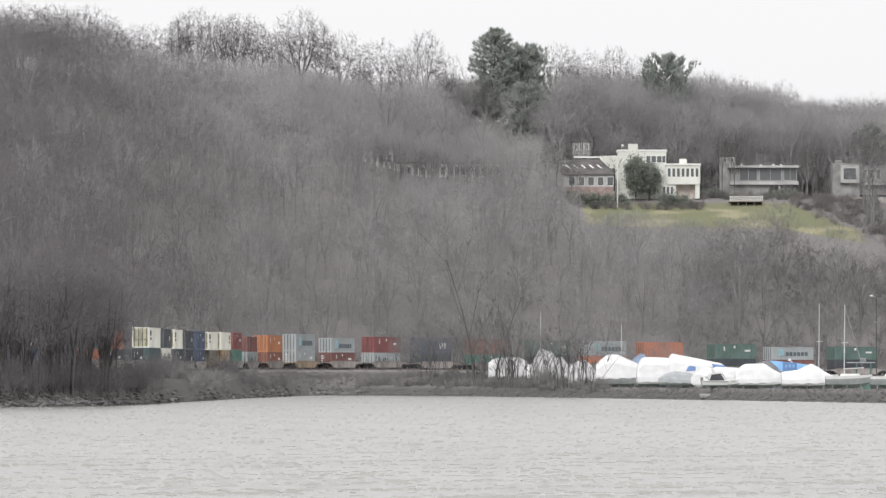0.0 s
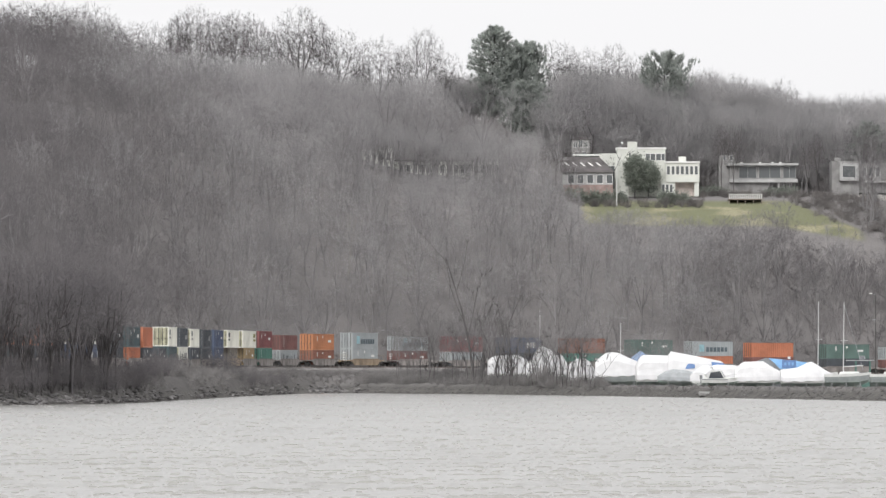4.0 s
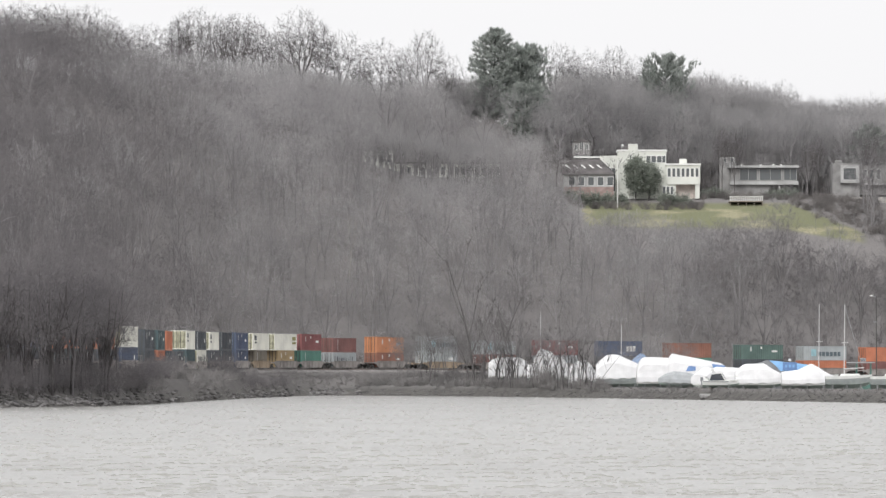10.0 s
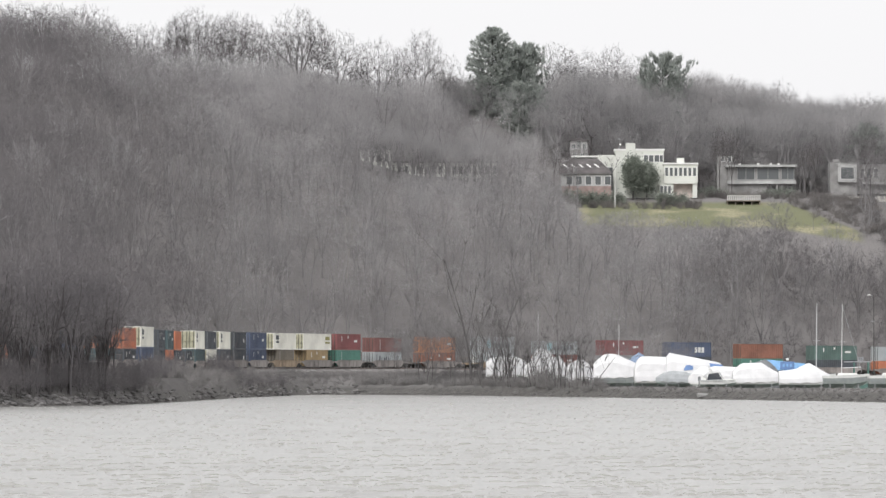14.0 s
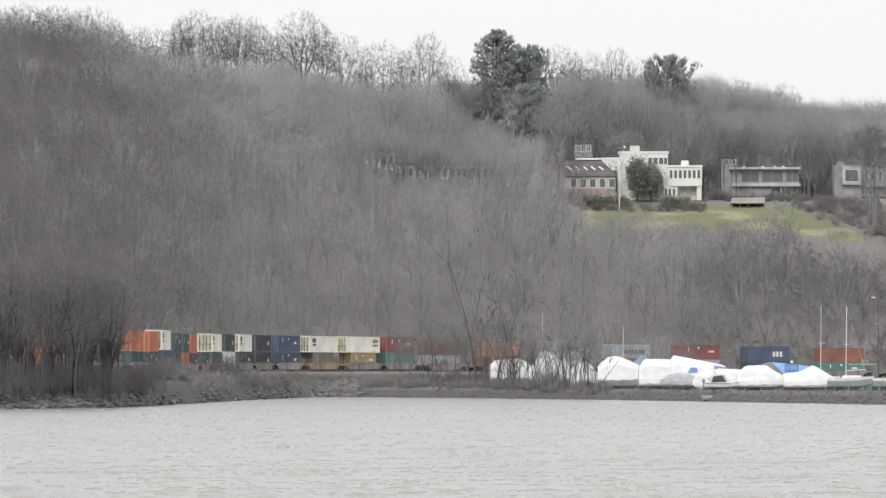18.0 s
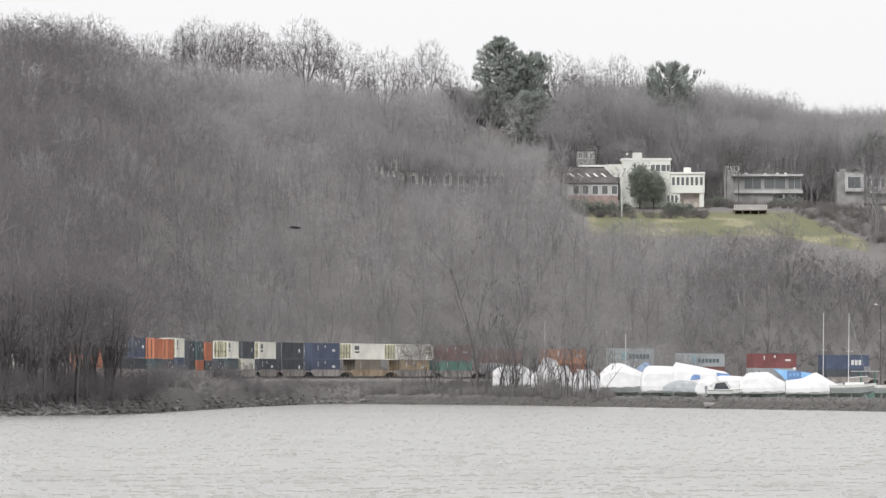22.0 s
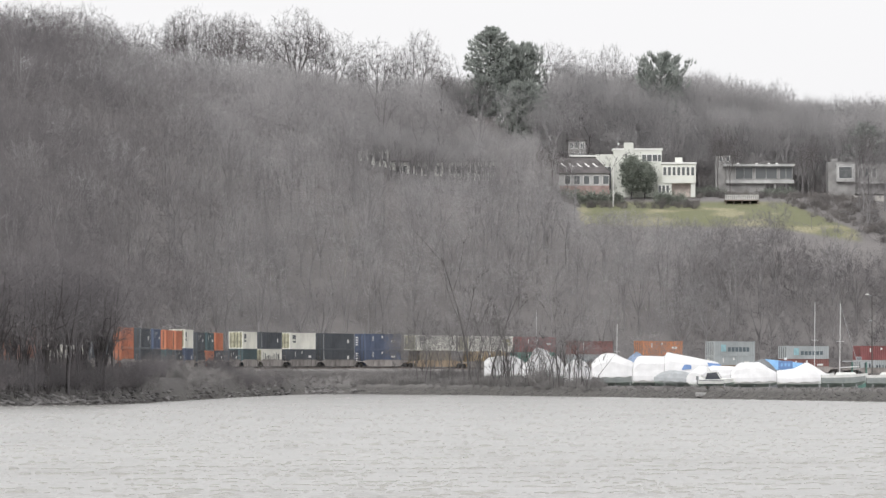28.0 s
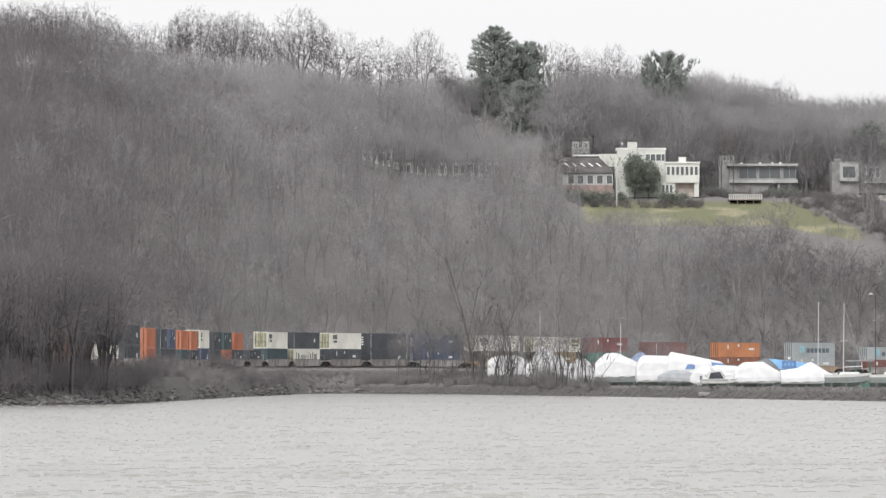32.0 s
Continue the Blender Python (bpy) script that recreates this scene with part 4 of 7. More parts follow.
def container(color, L, H, mark, door, words):
    key = (color, L, H, mark, door)
    size = "fifty-three foot" if L > 15 else "forty foot"
    th = thing("shipping_container", "%s corrugated %s %s" % (ROOFWORDS[color], size, words), "container", "containers on the train")
    paint = PAINT[color]
    part("shell", cached(("pan", color, L, H), lambda: corrugated(L, H).mesh("shell", paint)), paint, th)
    part("frame", cached(("frm", color, L, H), lambda: box_frame(L, H).mesh("frame", paint)), paint, th)
    dp = YELLOW if door == "yellow" else paint
    for k, y in enumerate((-0.56, 0.56)):
        d = part("door", cached(("dor", door, color, H), lambda: door_leaf(H).mesh("door", dp)), dp, th, "faded yellow door leaf" if door == "yellow" else "")
        d.matrix_basis = pose(-L / 2 + 0.03, y, 0)
        for ry in (-0.28, 0.28):
            rod = part("lock_rod", cached(("rod", H), lambda: lock_rod(H).mesh("lock_rod", RODS)), RODS, d)
            rod.matrix_basis = pose(-0.07, ry, 0)
    if door == "marked":
        for k in range(4):
            part("door_bar", Build().box((-L / 2 - 0.045, 0.45, H * (0.30 + 0.15 * k)), (0.01, 0.55, H * 0.07)), MARK_WHITE, th, "white painted bar")
    for k, (b, m, name, lab) in enumerate(marking(mark, L, H)):
        part(name, cached(("mrk", mark, L, H, k), lambda: b.mesh(name, m)), m, th, lab)
    return th


def well_side(L, s):
    b = Build()
    if L:
        y = s * 1.36
        pts = [(-L / 2 - 1.3, 1.25), (-L / 2 - 0.4, 1.25), (-L / 2 + 0.5, 1.42), (L / 2 - 0.5, 1.42), (L / 2 + 0.4, 1.25), (L / 2 + 1.3, 1.25)]
        bot = [(-L / 2 - 1.3, 0.95), (-L / 2 - 0.4, 0.80), (-L / 2 + 0.5, 0.22), (L / 2 - 0.5, 0.22), (L / 2 + 0.4, 0.80), (L / 2 + 1.3, 0.95)]
        rings = []
        for (x, zt), (_, zb) in zip(pts, bot):
            rings.append([(x, y - 0.06, zb), (x, y + 0.06, zb), (x, y + 0.06, zt), (x, y - 0.06, zt)])
        b.loft(rings)
        b.box((0, y - s * -0.02, 1.40), (L - 1.0, 0.24, 0.07)).box((0, y, 0.25), (L - 1.2, 0.22, 0.07))
        for k in range(7):
            b.box((-L / 2 + 0.8 + (L - 1.6) * k / 6, y + s * 0.07, 0.8), (0.10, 0.08, 1.05))
    return b


def floor_beam():
    return Build().box((0, 0, 0.27), (0.5, 2.6, 0.12)).mesh("floor_beam", WAGON)


def end_platform():
    b = Build().box((0, 0, 1.08), (2.9, 2.5, 0.16)).box((0.9, 0, 0.95), (1.6, 0.5, 0.3))
    b.tube((1.35, -1.2, 1.15), (1.35, -1.2, 2.1), 0.025, n=5).tube((1.35, 1.2, 1.15), (1.35, 1.2, 2.1), 0.025, n=5)
    b.tube((1.35, -1.2, 2.1), (1.35, 1.2, 2.1), 0.025, n=5)
    return b


def truck_frame():
    b = Build()
    for y in (-0.98, 0.98):
        b.box((0, y, 0.52), (1.9, 0.14, 0.24)).box((0, y, 0.62), (0.6, 0.18, 0.42))
        b.box((-0.85, y, 0.42), (0.3, 0.2, 0.28)).box((0.85, y, 0.42), (0.3, 0.2, 0.28))
    b.box((0, 0, 0.62), (0.4, 2.0, 0.26))
    return b


def wheel_mesh():
    b = Build()
    b.tube((0, -0.06, 0), (0, 0.06, 0), 0.42, n=16).tube((0, -0.09, 0), (0, -0.06, 0), 0.16, 0.18, n=10)
    return b.mesh("wheel", IRON)


def well_wagon(L, tan):
    th = thing("well_wagon", ("tan" if tan else "brown") + " steel double-stack well wagon rolling on the rails", "railway wagon", "wagons of the train")
    paint = WAGON_TAN if tan else WAGON
    for s in (-1, 1):
        part("side_sill", cached(("sil", L, tan, s), lambda: well_side(L, s).mesh("side_sill", paint)), paint, th)
    for k in range(5):
        part("floor_beam", cached("beam", floor_beam), WAGON, th).location.x = -L / 2 + 0.9 + (L - 1.8) * k / 4
    for s in (-1, 1):
        e = part("end_platform", cached(("end", tan), lambda: end_platform().mesh("end_platform", paint)), paint, th)
        e.matrix_basis = pose(s * (L / 2 + 1.5), 0, 0, 0, 0, 0 if s > 0 else 180)
        t = part("truck", cached("truck", lambda: truck_frame().mesh("truck", IRON)), IRON, th, "black iron wheel truck")
        t.matrix_basis = pose(s * (L / 2 + 1.75), 0, 0)
        for x in (-0.88, 0.88):
            for y in (-0.75, 0.75):
                w = part("wheel", cached("wheel", wheel_mesh), IRON, t)
                w.matrix_basis = pose(x, y, 0.42)
    return th


HI, LO = 2.90, 2.59
F53, F40 = 16.15, 12.19
# front end along the train at 16 s; top: colour, length, height, mark, door; bottom: the same; tan wagon or not
CONSIST = (
    (306, ("fern", F40, LO, "few", ""), ("dark", F40, HI, "", ""), 0),
    (287.5, ("grey", F40, LO, "star", ""), ("maroon", F40, LO, "few", ""), 0),
    (270.5, ("fern", F40, HI, "few", ""), ("dark", F40, LO, "", ""), 0),
    (248.5, ("orange", F40, HI, "", ""), ("maroon", F40, LO, "", ""), 0),
    (230.5, ("grey", F40, HI, "star", ""), ("orange", F40, LO, "", ""), 0),
    (212.0, ("fern", F40, HI, "few", ""), ("dark", F40, LO, "", ""), 0),
    (190.5, ("rust", F40, HI, "", ""), ("green", F40, LO, "few", ""), 0),
    (169.0, ("blue", F40, HI, "block", ""), ("dark", F40, LO, "", ""), 0),
    (148.0, ("red", F40, HI, "few", ""), ("grey", F40, LO, "scrawl", ""), 0),
    (126.5, ("grey", F40, LO, "star", ""), ("maroon", F40, LO, "few", "marked"), 0),
    (104.8, ("grey", F40, HI, "star", ""), ("grey", F40, HI, "few", "marked"), 1),
    (82.8, ("amber", F40, HI, "few", ""), ("rust", F40, LO, "few", ""), 0),
    (60.8, ("maroon", F40, LO, "line", ""), ("grey", F40, LO, "scrawl", ""), 0),
    (42.0, ("red", F40, HI, "few", ""), ("green", F40, HI, "line", ""), 0),
    (27.0, ("white", F53, HI, "front", "yellow"), ("tan", F40, HI, "few", ""), 0),
    (5.8, ("white", F53, HI, "rear", "yellow"), ("drab", F40, HI, "line", ""), 1),
    (-16.5, ("blue", F53, HI, "few", "marked"), ("blue", F53, HI, "few", "marked"), 0),
    (-38.0, ("dark", F53, HI, "posts", "marked"), ("dark", F53, HI, "posts", ""), 0),
    (-58.8, ("white", F53, HI, "rear", "yellow"), ("dark", F53, HI, "few", ""), 0),
    (-80.8, ("dark", F53, HI, "posts", ""), ("white", F53, HI, "scrawl", "yellow"), 0),
    (-101.5, ("white", F53, HI, "rear", "yellow"), ("teal", F53, HI, "", ""), 0),
    (-124.0, None, ("dark", F40, LO, "few", "marked"), 0),
    (-145.0, ("orange", F40, HI, "", ""), ("dark", F40, LO, "few", "marked"), 0),
    (-160.0, ("teal", F40, HI, "few", "marked"), ("orange", F40, LO, "", ""), 0),
    (-177.0, ("dark", F40, HI, "few", "marked"), ("dark", F40, LO, "", ""), 0),
    (-196.8, ("white", F53, HI, "rear", "yellow"), ("blue", F53, HI, "posts", ""), 0),
    (-218.0, ("orange", F40, HI, "", ""), ("dark", F40, LO, "few", "marked"), 0),
    (-237.5, ("orange", F40, HI, "", ""), ("teal", F40, LO, "", "marked"), 0),
    (-260.0, ("blue", F40, HI, "few", ""), ("dark", F40, LO, "", "marked"), 0),
    (-277.0, ("dark", F40, HI, "posts", ""), ("dark", F40, LO, "", "marked"), 0),
    (-296.7, ("orange", F40, HI, "", ""), ("orange", F40, LO, "", ""), 0),
    (-316.0, ("dark", F53, HI, "posts", ""), ("dark", F53, HI, "posts", ""), 0),
    (-337.0, None, ("white", F53, HI, "scrawl", ""), 0),
    (-358.0, ("rust", F40, HI, "", ""), ("rust", F40, LO, "", ""), 0),
    (-379.0, ("dark", F40, HI, "", ""), ("dark", F40, LO, "", ""), 0),
    (-400.0, ("orange", F40, HI, "", ""), ("dark", F40, LO, "", ""), 0),
)


def travelled(t):
    """Metres rolled by the train, nought at 16 s."""
    u = t - 16
    return 5.559 * u + 0.00115 * u * u


# the picture stands still for its first three seconds, and then the train has moved on
ROLL = [(0.0, travelled(0) - 11.2), (3.2, travelled(0) - 11.2), (3.3, travelled(3.3))] + [(float(t), travelled(t)) for t in range(4, 33)]
STACK = []   # (thing, middle along the train, height over the rail)
for front, top, bottom, tan in CONSIST:
    longest = max(q[1] for q in (top, bottom) if q)
    mid = front - (top or bottom)[1] / 2
    STACK.append((well_wagon(longest, tan), mid, 0.0))
    z = 0.36
    for q, words in ((bottom, "container low in its wagon"), (top, "container stacked on another")):
        if q:
            STACK.append((container(*q, words), mid, z))
            z += q[2] + 0.02


def train_pose(s, z):
    x, y, h = line_at(s)
    return Matrix.Translation((x - TRACK * math.cos(h), y + TRACK * math.sin(h), float(rail_z(s)) + z)) @ Matrix.Rotation(math.pi / 2 - h, 4, "Z")


# ---- single trees ----
def fan_tree(seed, H=16.0, bole=0.26, stems=7, open_=0.50, levels=4, twigs=7, thick=0.016, twig_w=0.012, twig_l=1.0, lean=0.0):
    """A tall tree that forks low into ascending stems and ends in a rounded dome of fine twigs."""
    r = np.random.RandomState(seed)
    segs, tw = [], []

    def branch(p, d, L, rad, level):
        n = 3 if level < 3 else 2
        for i in range(n):
            q = p + d * (L / n)
            r2 = max(0.014, rad * 0.84)
            if rad * H < 0.55 and level > 2:
                tw.append((p, q + d * 0.2, rad))
            else:
                segs.append((p, q, rad, r2))
            p, rad = q, r2
            d = unit(d + r.normal(0, 0.07, 3) + np.array([0, 0, 0.07]))
            if level >= 2:
                for k in range(3):
                    s = unit(d * 0.8 + r.normal(0, 0.5, 3) + np.array([0, 0, 0.15]))
                    tw.append((q, q + s * twig_l * r.uniform(0.5, 1.2), twig_w))
        if level >= levels:
            for k in range(twigs):
                s = unit(d * 1.0 + r.normal(0, 0.40, 3))
                e = p + s * twig_l * r.uniform(0.6, 1.3)
                tw.append((p, e, twig_w))
                tw.append(((p + e) / 2, (p + e) / 2 + unit(s + r.normal(0, 0.5, 3)) * twig_l * 0.6, twig_w * 0.8))
            return
        for k in range(3 if r.uniform() < 0.45 else 2):
            side = unit(np.cross(d, r.normal(0, 1, 3)))
            branch(p, unit(d + side * r.uniform(0.22, 0.5)), L * r.uniform(0.62, 0.85), rad * 0.74, level + 1)
    p, d, rad = np.zeros(3), unit(np.array([lean, 0.0, 1.0])), H * thick
    for i in range(3):
        q = p + d * H * bole / 3
        segs.append((p, q, rad, rad * 0.92))
        p, rad = q, rad * 0.92
        d = unit(d + r.normal(0, 0.04, 3))
    turn = r.uniform(0, 6.28)
    for k in range(stems):
        turn += 2.4
        tilt = open_ * (0.15 + 0.85 * (k / (stems - 1)) ** 0.7)
        s = unit(np.array([math.cos(turn) * tilt + lean * 0.5, math.sin(turn) * tilt, 1.0 - 0.25 * tilt]))
        at = p - d * H * 0.06 * (k % 3)
        branch(at, s, H * (0.235 if levels < 5 else 0.20), rad * 0.58, 1)
    top = max(t[1][2] for t in tw)
    k = H / top
    segs = [(s[0] * k, s[1] * k, s[2] * k, s[3] * k) for s in segs]
    tw = [(s[0] * k, s[1] * k, s[2]) for s in tw]
    return wood_arrays(segs, tw, r)


TALL = [dome_tree(300 + i, low=(0.36, 0.40, 0.34, 0.42, 0.38)[i], R=(5.2, 4.6, 5.5, 4.2, 5.0)[i], bole=(0.34, 0.38, 0.30, 0.40, 0.36)[i], ends=1100, side=3, thick=0.017, twig_w=0.011, twig_l=0.7, shell=0.75, ragged=0.07, least=0.03, stray=0.15) for i in range(5)]


def tree_parts(V, T, material, twig=None):
    """Two meshes of one bare tree: its trunk with the limbs, and its crown of twigs."""
    fine = slots_of(V, T).astype(bool)
    out = []
    for name, pick, m in (("trunk", T[~fine], material), ("crown", T[fine], twig or material)):
        used, flat = np.unique(pick, return_inverse=True)
        out.append(array_mesh(name, V[used], flat.reshape(-1, 3), m))
    return out


TALL_MESH = [tree_parts(V, T, BARK) for V, T in TALL]
WIDE = [fan_tree(330 + i, bole=0.2, open_=0.75, stems=6, levels=4, twigs=6, thick=0.022, twig_w=0.014, lean=(-0.22, 0.05, 0.15, -0.1)[i]) for i in range(4)]
WIDE_MESH = [tree_parts(V, T, BARK_GREY) for V, T in WIDE]
THIN = [fan_tree(350 + i, bole=0.25, open_=0.45, stems=4, levels=3, twigs=5, thick=0.021, twig_w=0.016, twig_l=1.6, lean=(-0.25, 0.1, 0.3, 0.2)[i]) for i in range(4)]
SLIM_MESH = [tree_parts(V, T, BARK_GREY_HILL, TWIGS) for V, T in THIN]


def bare_tree(mesh, x, y, top, turn, label, group, wide=1.0):
    z = ground_at(x, y)
    k = (top - z) / 16.0
    ob = tagged(new("bare_tree"), label, "tree", group)
    ob.matrix_basis = Matrix.Translation((x, y, z - 0.15)) @ Matrix.Rotation(turn, 4, "Z") @ Matrix.Diagonal((k * wide, k * wide, k, 1))
    part("trunk", mesh[0], None, ob)
    part("crown", mesh[1], None, ob)
    return ob


# along the ridge against the sky: x, y, height of the top, breadth
RIDGE = (
    (-91.31, 1350, 83.85, 1.0), (-84.81, 1360, 83.95, 0.9), (-77.97, 1370, 84.28, 1.0), (-72.64, 1380, 80.10, 0.8),
    (-66.05, 1400, 81.71, 0.8), (-56.67, 1420, 86.43, 1.0), (-46.51, 1425, 85.68, 1.0), (-51.94, 1432, 85.56, 0.9),
    (-32.40, 1420, 85.91, 1.1), (-23.06, 1425, 81.28, 0.9), (-14.56, 1430, 79.73, 0.95), (-4.16, 1430, 81.81, 0.75),
    (0.52, 1440, 77.12, 0.8), (-9.02, 1438, 78.06, 0.8), (26.68, 1460, 80.52, 0.8), (34.88, 1470, 79.44, 0.6),
    (40.49, 1470, 80.51, 0.6), (70.10, 1480, 73.49, 0.7), (80.86, 1480, 72.15, 0.8), (62.70, 1480, 74.84, 0.8),
    (95.66, 1480, 68.92, 0.8), (102.39, 1480, 68.38, 0.8), (-39.66, 1435, 81.56, 0.8), (-18.85, 1440, 75.81, 0.7),
    (-58.9, 1428, 85.2, 0.8), (-49.3, 1436, 85.0, 0.9), (-43.4, 1440, 84.6, 0.8), (-36.0, 1432, 82.5, 0.7), (-28.2, 1430, 83.4, 0.7), (-86.9, 1352, 82.6, 0.8),
    (-80.6, 1366, 82.9, 0.8), (-75.2, 1378, 81.5, 0.7), (-69.2, 1392, 81.2, 0.7), (30.6, 1466, 79.2, 0.6), (46.2, 1474, 78.0, 0.7), (75.4, 1482, 72.2, 0.7),
    (-94.29, 1340, 81.80, 0.9), (-89.06, 1372, 82.65, 0.8), (-61.62, 1430, 83.76, 0.8), (88.56, 1485, 68.59, 0.7),
)
_tr = np.random.RandomState(6)
for i, (x, y, top, wide) in enumerate(RIDGE):
    bare_tree(TALL_MESH[i % 5], x, y, top + 1.0, _tr.uniform(0, 6.28), "tall leafless tree with fanned branches on the ridge", "trees on the ridge", wide)

# by the water in front of the railway
SHORE_TREES = (
    (1, 8.37, 1046, 16.28, 0.6, 1.0), (3, 7.13, 1060, 14.99, 0.7, 2.0), (1, -2.83, 1075, 10.36, 0.6, 0.5), (2, 11.24, 1022, 13.58, 0.6, 0.0),
)
for i, (k, x, y, top, wide, turn) in enumerate(SHORE_TREES):
    bare_tree(WIDE_MESH[k], x, y, top, turn, "dark leafless tree standing on the river bank", "trees on the bank", wide)
# crooked dark stems before the boats and along the bank
def crooked_stem(x, y, h, lean, rad, seed, label, group, twig=0.9, bark=BARK_DARK, bend=0.0):
    r = np.random.RandomState(seed)
    segs, tw = [], []

    def limb(p, d, L, ra, depth):
        n = (8 if bend else 5) if depth == 0 else 3
        for i in range(n):
            q = p + d * (L / n)
            rb = ra * 0.86
            segs.append((p, q, ra, rb))
            p, ra = q, rb
            d = unit(d + r.normal(0, 0.13, 3) * np.array([1, 0.6, 0.5]) * (0.5 if bend and not depth else 1) + np.array([bend if not depth else 0, 0, 0.05]))
            if depth < 3 and i > 0 and r.uniform() < 0.66:
                side = unit(np.array([r.normal(0, 1), r.normal(0, 0.4), 0.55]))
                limb(p, unit(d * 0.8 + side * 0.75), L * r.uniform(0.25, 0.5), ra * 0.55, depth + 1)
        for k in range(9 if h > 8 else 5):
            tw.append((p, p + unit(d + r.normal(0, 0.26, 3)) * twig * r.uniform(0.5, 1.2), max(0.014, ra * 0.6)))

    limb(np.zeros(3), unit(np.array([lean, 0, 1.0])), h, rad, 0)
    V, T = wood_arrays(segs, tw, r)
    bare_tree_at(tree_parts(V, T, bark), x, y, label, group)


def bare_tree_at(meshes, x, y, label, group):
    ob = tagged(new("bare_tree"), label, "tree", group)
    ob.matrix_basis = Matrix.Translation((x, y, ground_at(x, y) - 0.15))
    part("trunk", meshes[0], None, ob)
    part("crown", meshes[1], None, ob)


def bank_place(u, inland):
    y = 1000.0
    for k in range(6):
        y = float(np.interp(u * y, SHORE_X, SHORE_Y)) + inland
    return u * y, y


for i in range(40):
    bx, by = bank_place(0.0078 + 0.00045 * i + _tr.uniform(-0.0003, 0.0003), _tr.uniform(8, 17))
    crooked_stem(bx, by, _tr.uniform(2.6, 6.2), _tr.uniform(-0.15, 0.34), _tr.uniform(0.055, 0.115), 600 + i, "thin dark crooked sapling on the bank", "saplings on the bank", 0.6)
for i, (u, h, lean, rad) in enumerate(((0.0064, 12, 0.03, 0.13), (0.0086, 15, 0.03, 0.19), (0.0092, 12, -0.05, 0.12), (0.0102, 13, 0.12, 0.12), (0.0040, 9, 0.05, 0.11), (0.0113, 10, 0.05, 0.11), (0.0188, 11, 0.12, 0.13), (-0.0014, 8.5, 0.06, 0.085), (-0.0022, 7.5, 0.10, 0.075), (-0.0033, 6.5, -0.08, 0.06), (0.0016, 6, 0.05, 0.06))):
    bx, by = bank_place(u, 16)
    crooked_stem(bx, by, h, lean, rad, 661 + i, "dark crooked leafless tree leaning on the bank", "trees on the bank", 1.5, BARK_GREY)
bx, by = bank_place(0.0050, 15)
crooked_stem(bx, by, 21.0, -0.06, 0.27, 684, "tall dark tree bending over the bank before the railway", "trees on the bank", 1.8, BARK_GREY, -0.035)
for i in range(19):
    bx, by = bank_place(0.0046 + 0.00105 * i + _tr.uniform(-0.0005, 0.0005), _tr.uniform(11, 20))
    crooked_stem(bx, by, _tr.uniform(4.5, 8.0), _tr.uniform(-0.15, 0.25), _tr.uniform(0.06, 0.11), 700 + i, "slim grey sapling with fine twigs on the bank", "saplings on the bank", 1.1, BARK_GREY)
# a few trunks among the houses
for u, y, top in ((1278, 1394, 225), (1300, 1396, 232), (1538, 1398, 235), (1545, 1400, 240), (1448, 1404, 240), (1032, 1388, 238), (1012, 1374, 262), (985, 1372, 250), (966, 1370, 255), (1430, 1396, 250)):
    x = (u - 784) * y / 11000
    bare_tree(TALL_MESH[u % 5], x, y, 4.2 + (657 - top) * y / 11000, u * 1.0, "leafless tree standing among the houses", "trees by the houses", 0.55)
crooked_stem(31.6, 1399.0, 12.5, 0.05, 0.20, 690, "dark crooked tree before the gabled house", "trees by the houses", 1.2, BARK_DARK)
crooked_stem(35.9, 1379.0, 9.5, 0.30, 0.12, 692, "dark tree leaning over the low roof", "trees by the houses", 1.2, BARK_DARK)
# slim trunks before the long building
for i in range(64):
    u = 634 + 4.0 * i + _tr.uniform(-4, 4)
    y = _tr.uniform(1316, 1326)
    x = (u - 784) * y / 11000
    bare_tree(SLIM_MESH[i % 4], x, y, ground_at(x, y) + _tr.uniform(9, 14), _tr.uniform(0, 6.28), "slim leafless tree before the long building", "trees by the long building", 0.75)

def slope_spot(bearing, rise):
    """The first place on the hillside seen from the camera under a bearing and a rise."""
    y = 1060.0
    while y < 1480:
        if (ground_at(bearing * y, y) - 4.2) / y > rise:
            break
        y += 4
    return bearing * y, y


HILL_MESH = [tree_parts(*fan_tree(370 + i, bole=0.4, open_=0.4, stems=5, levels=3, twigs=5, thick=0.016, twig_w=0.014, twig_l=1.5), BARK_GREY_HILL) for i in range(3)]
PALE_MESH = tree_parts(*fan_tree(380, bole=0.55, open_=0.35, stems=4, levels=3, twigs=5, thick=0.016, twig_w=0.012, twig_l=1.3, lean=0.12), BARK_PALE)
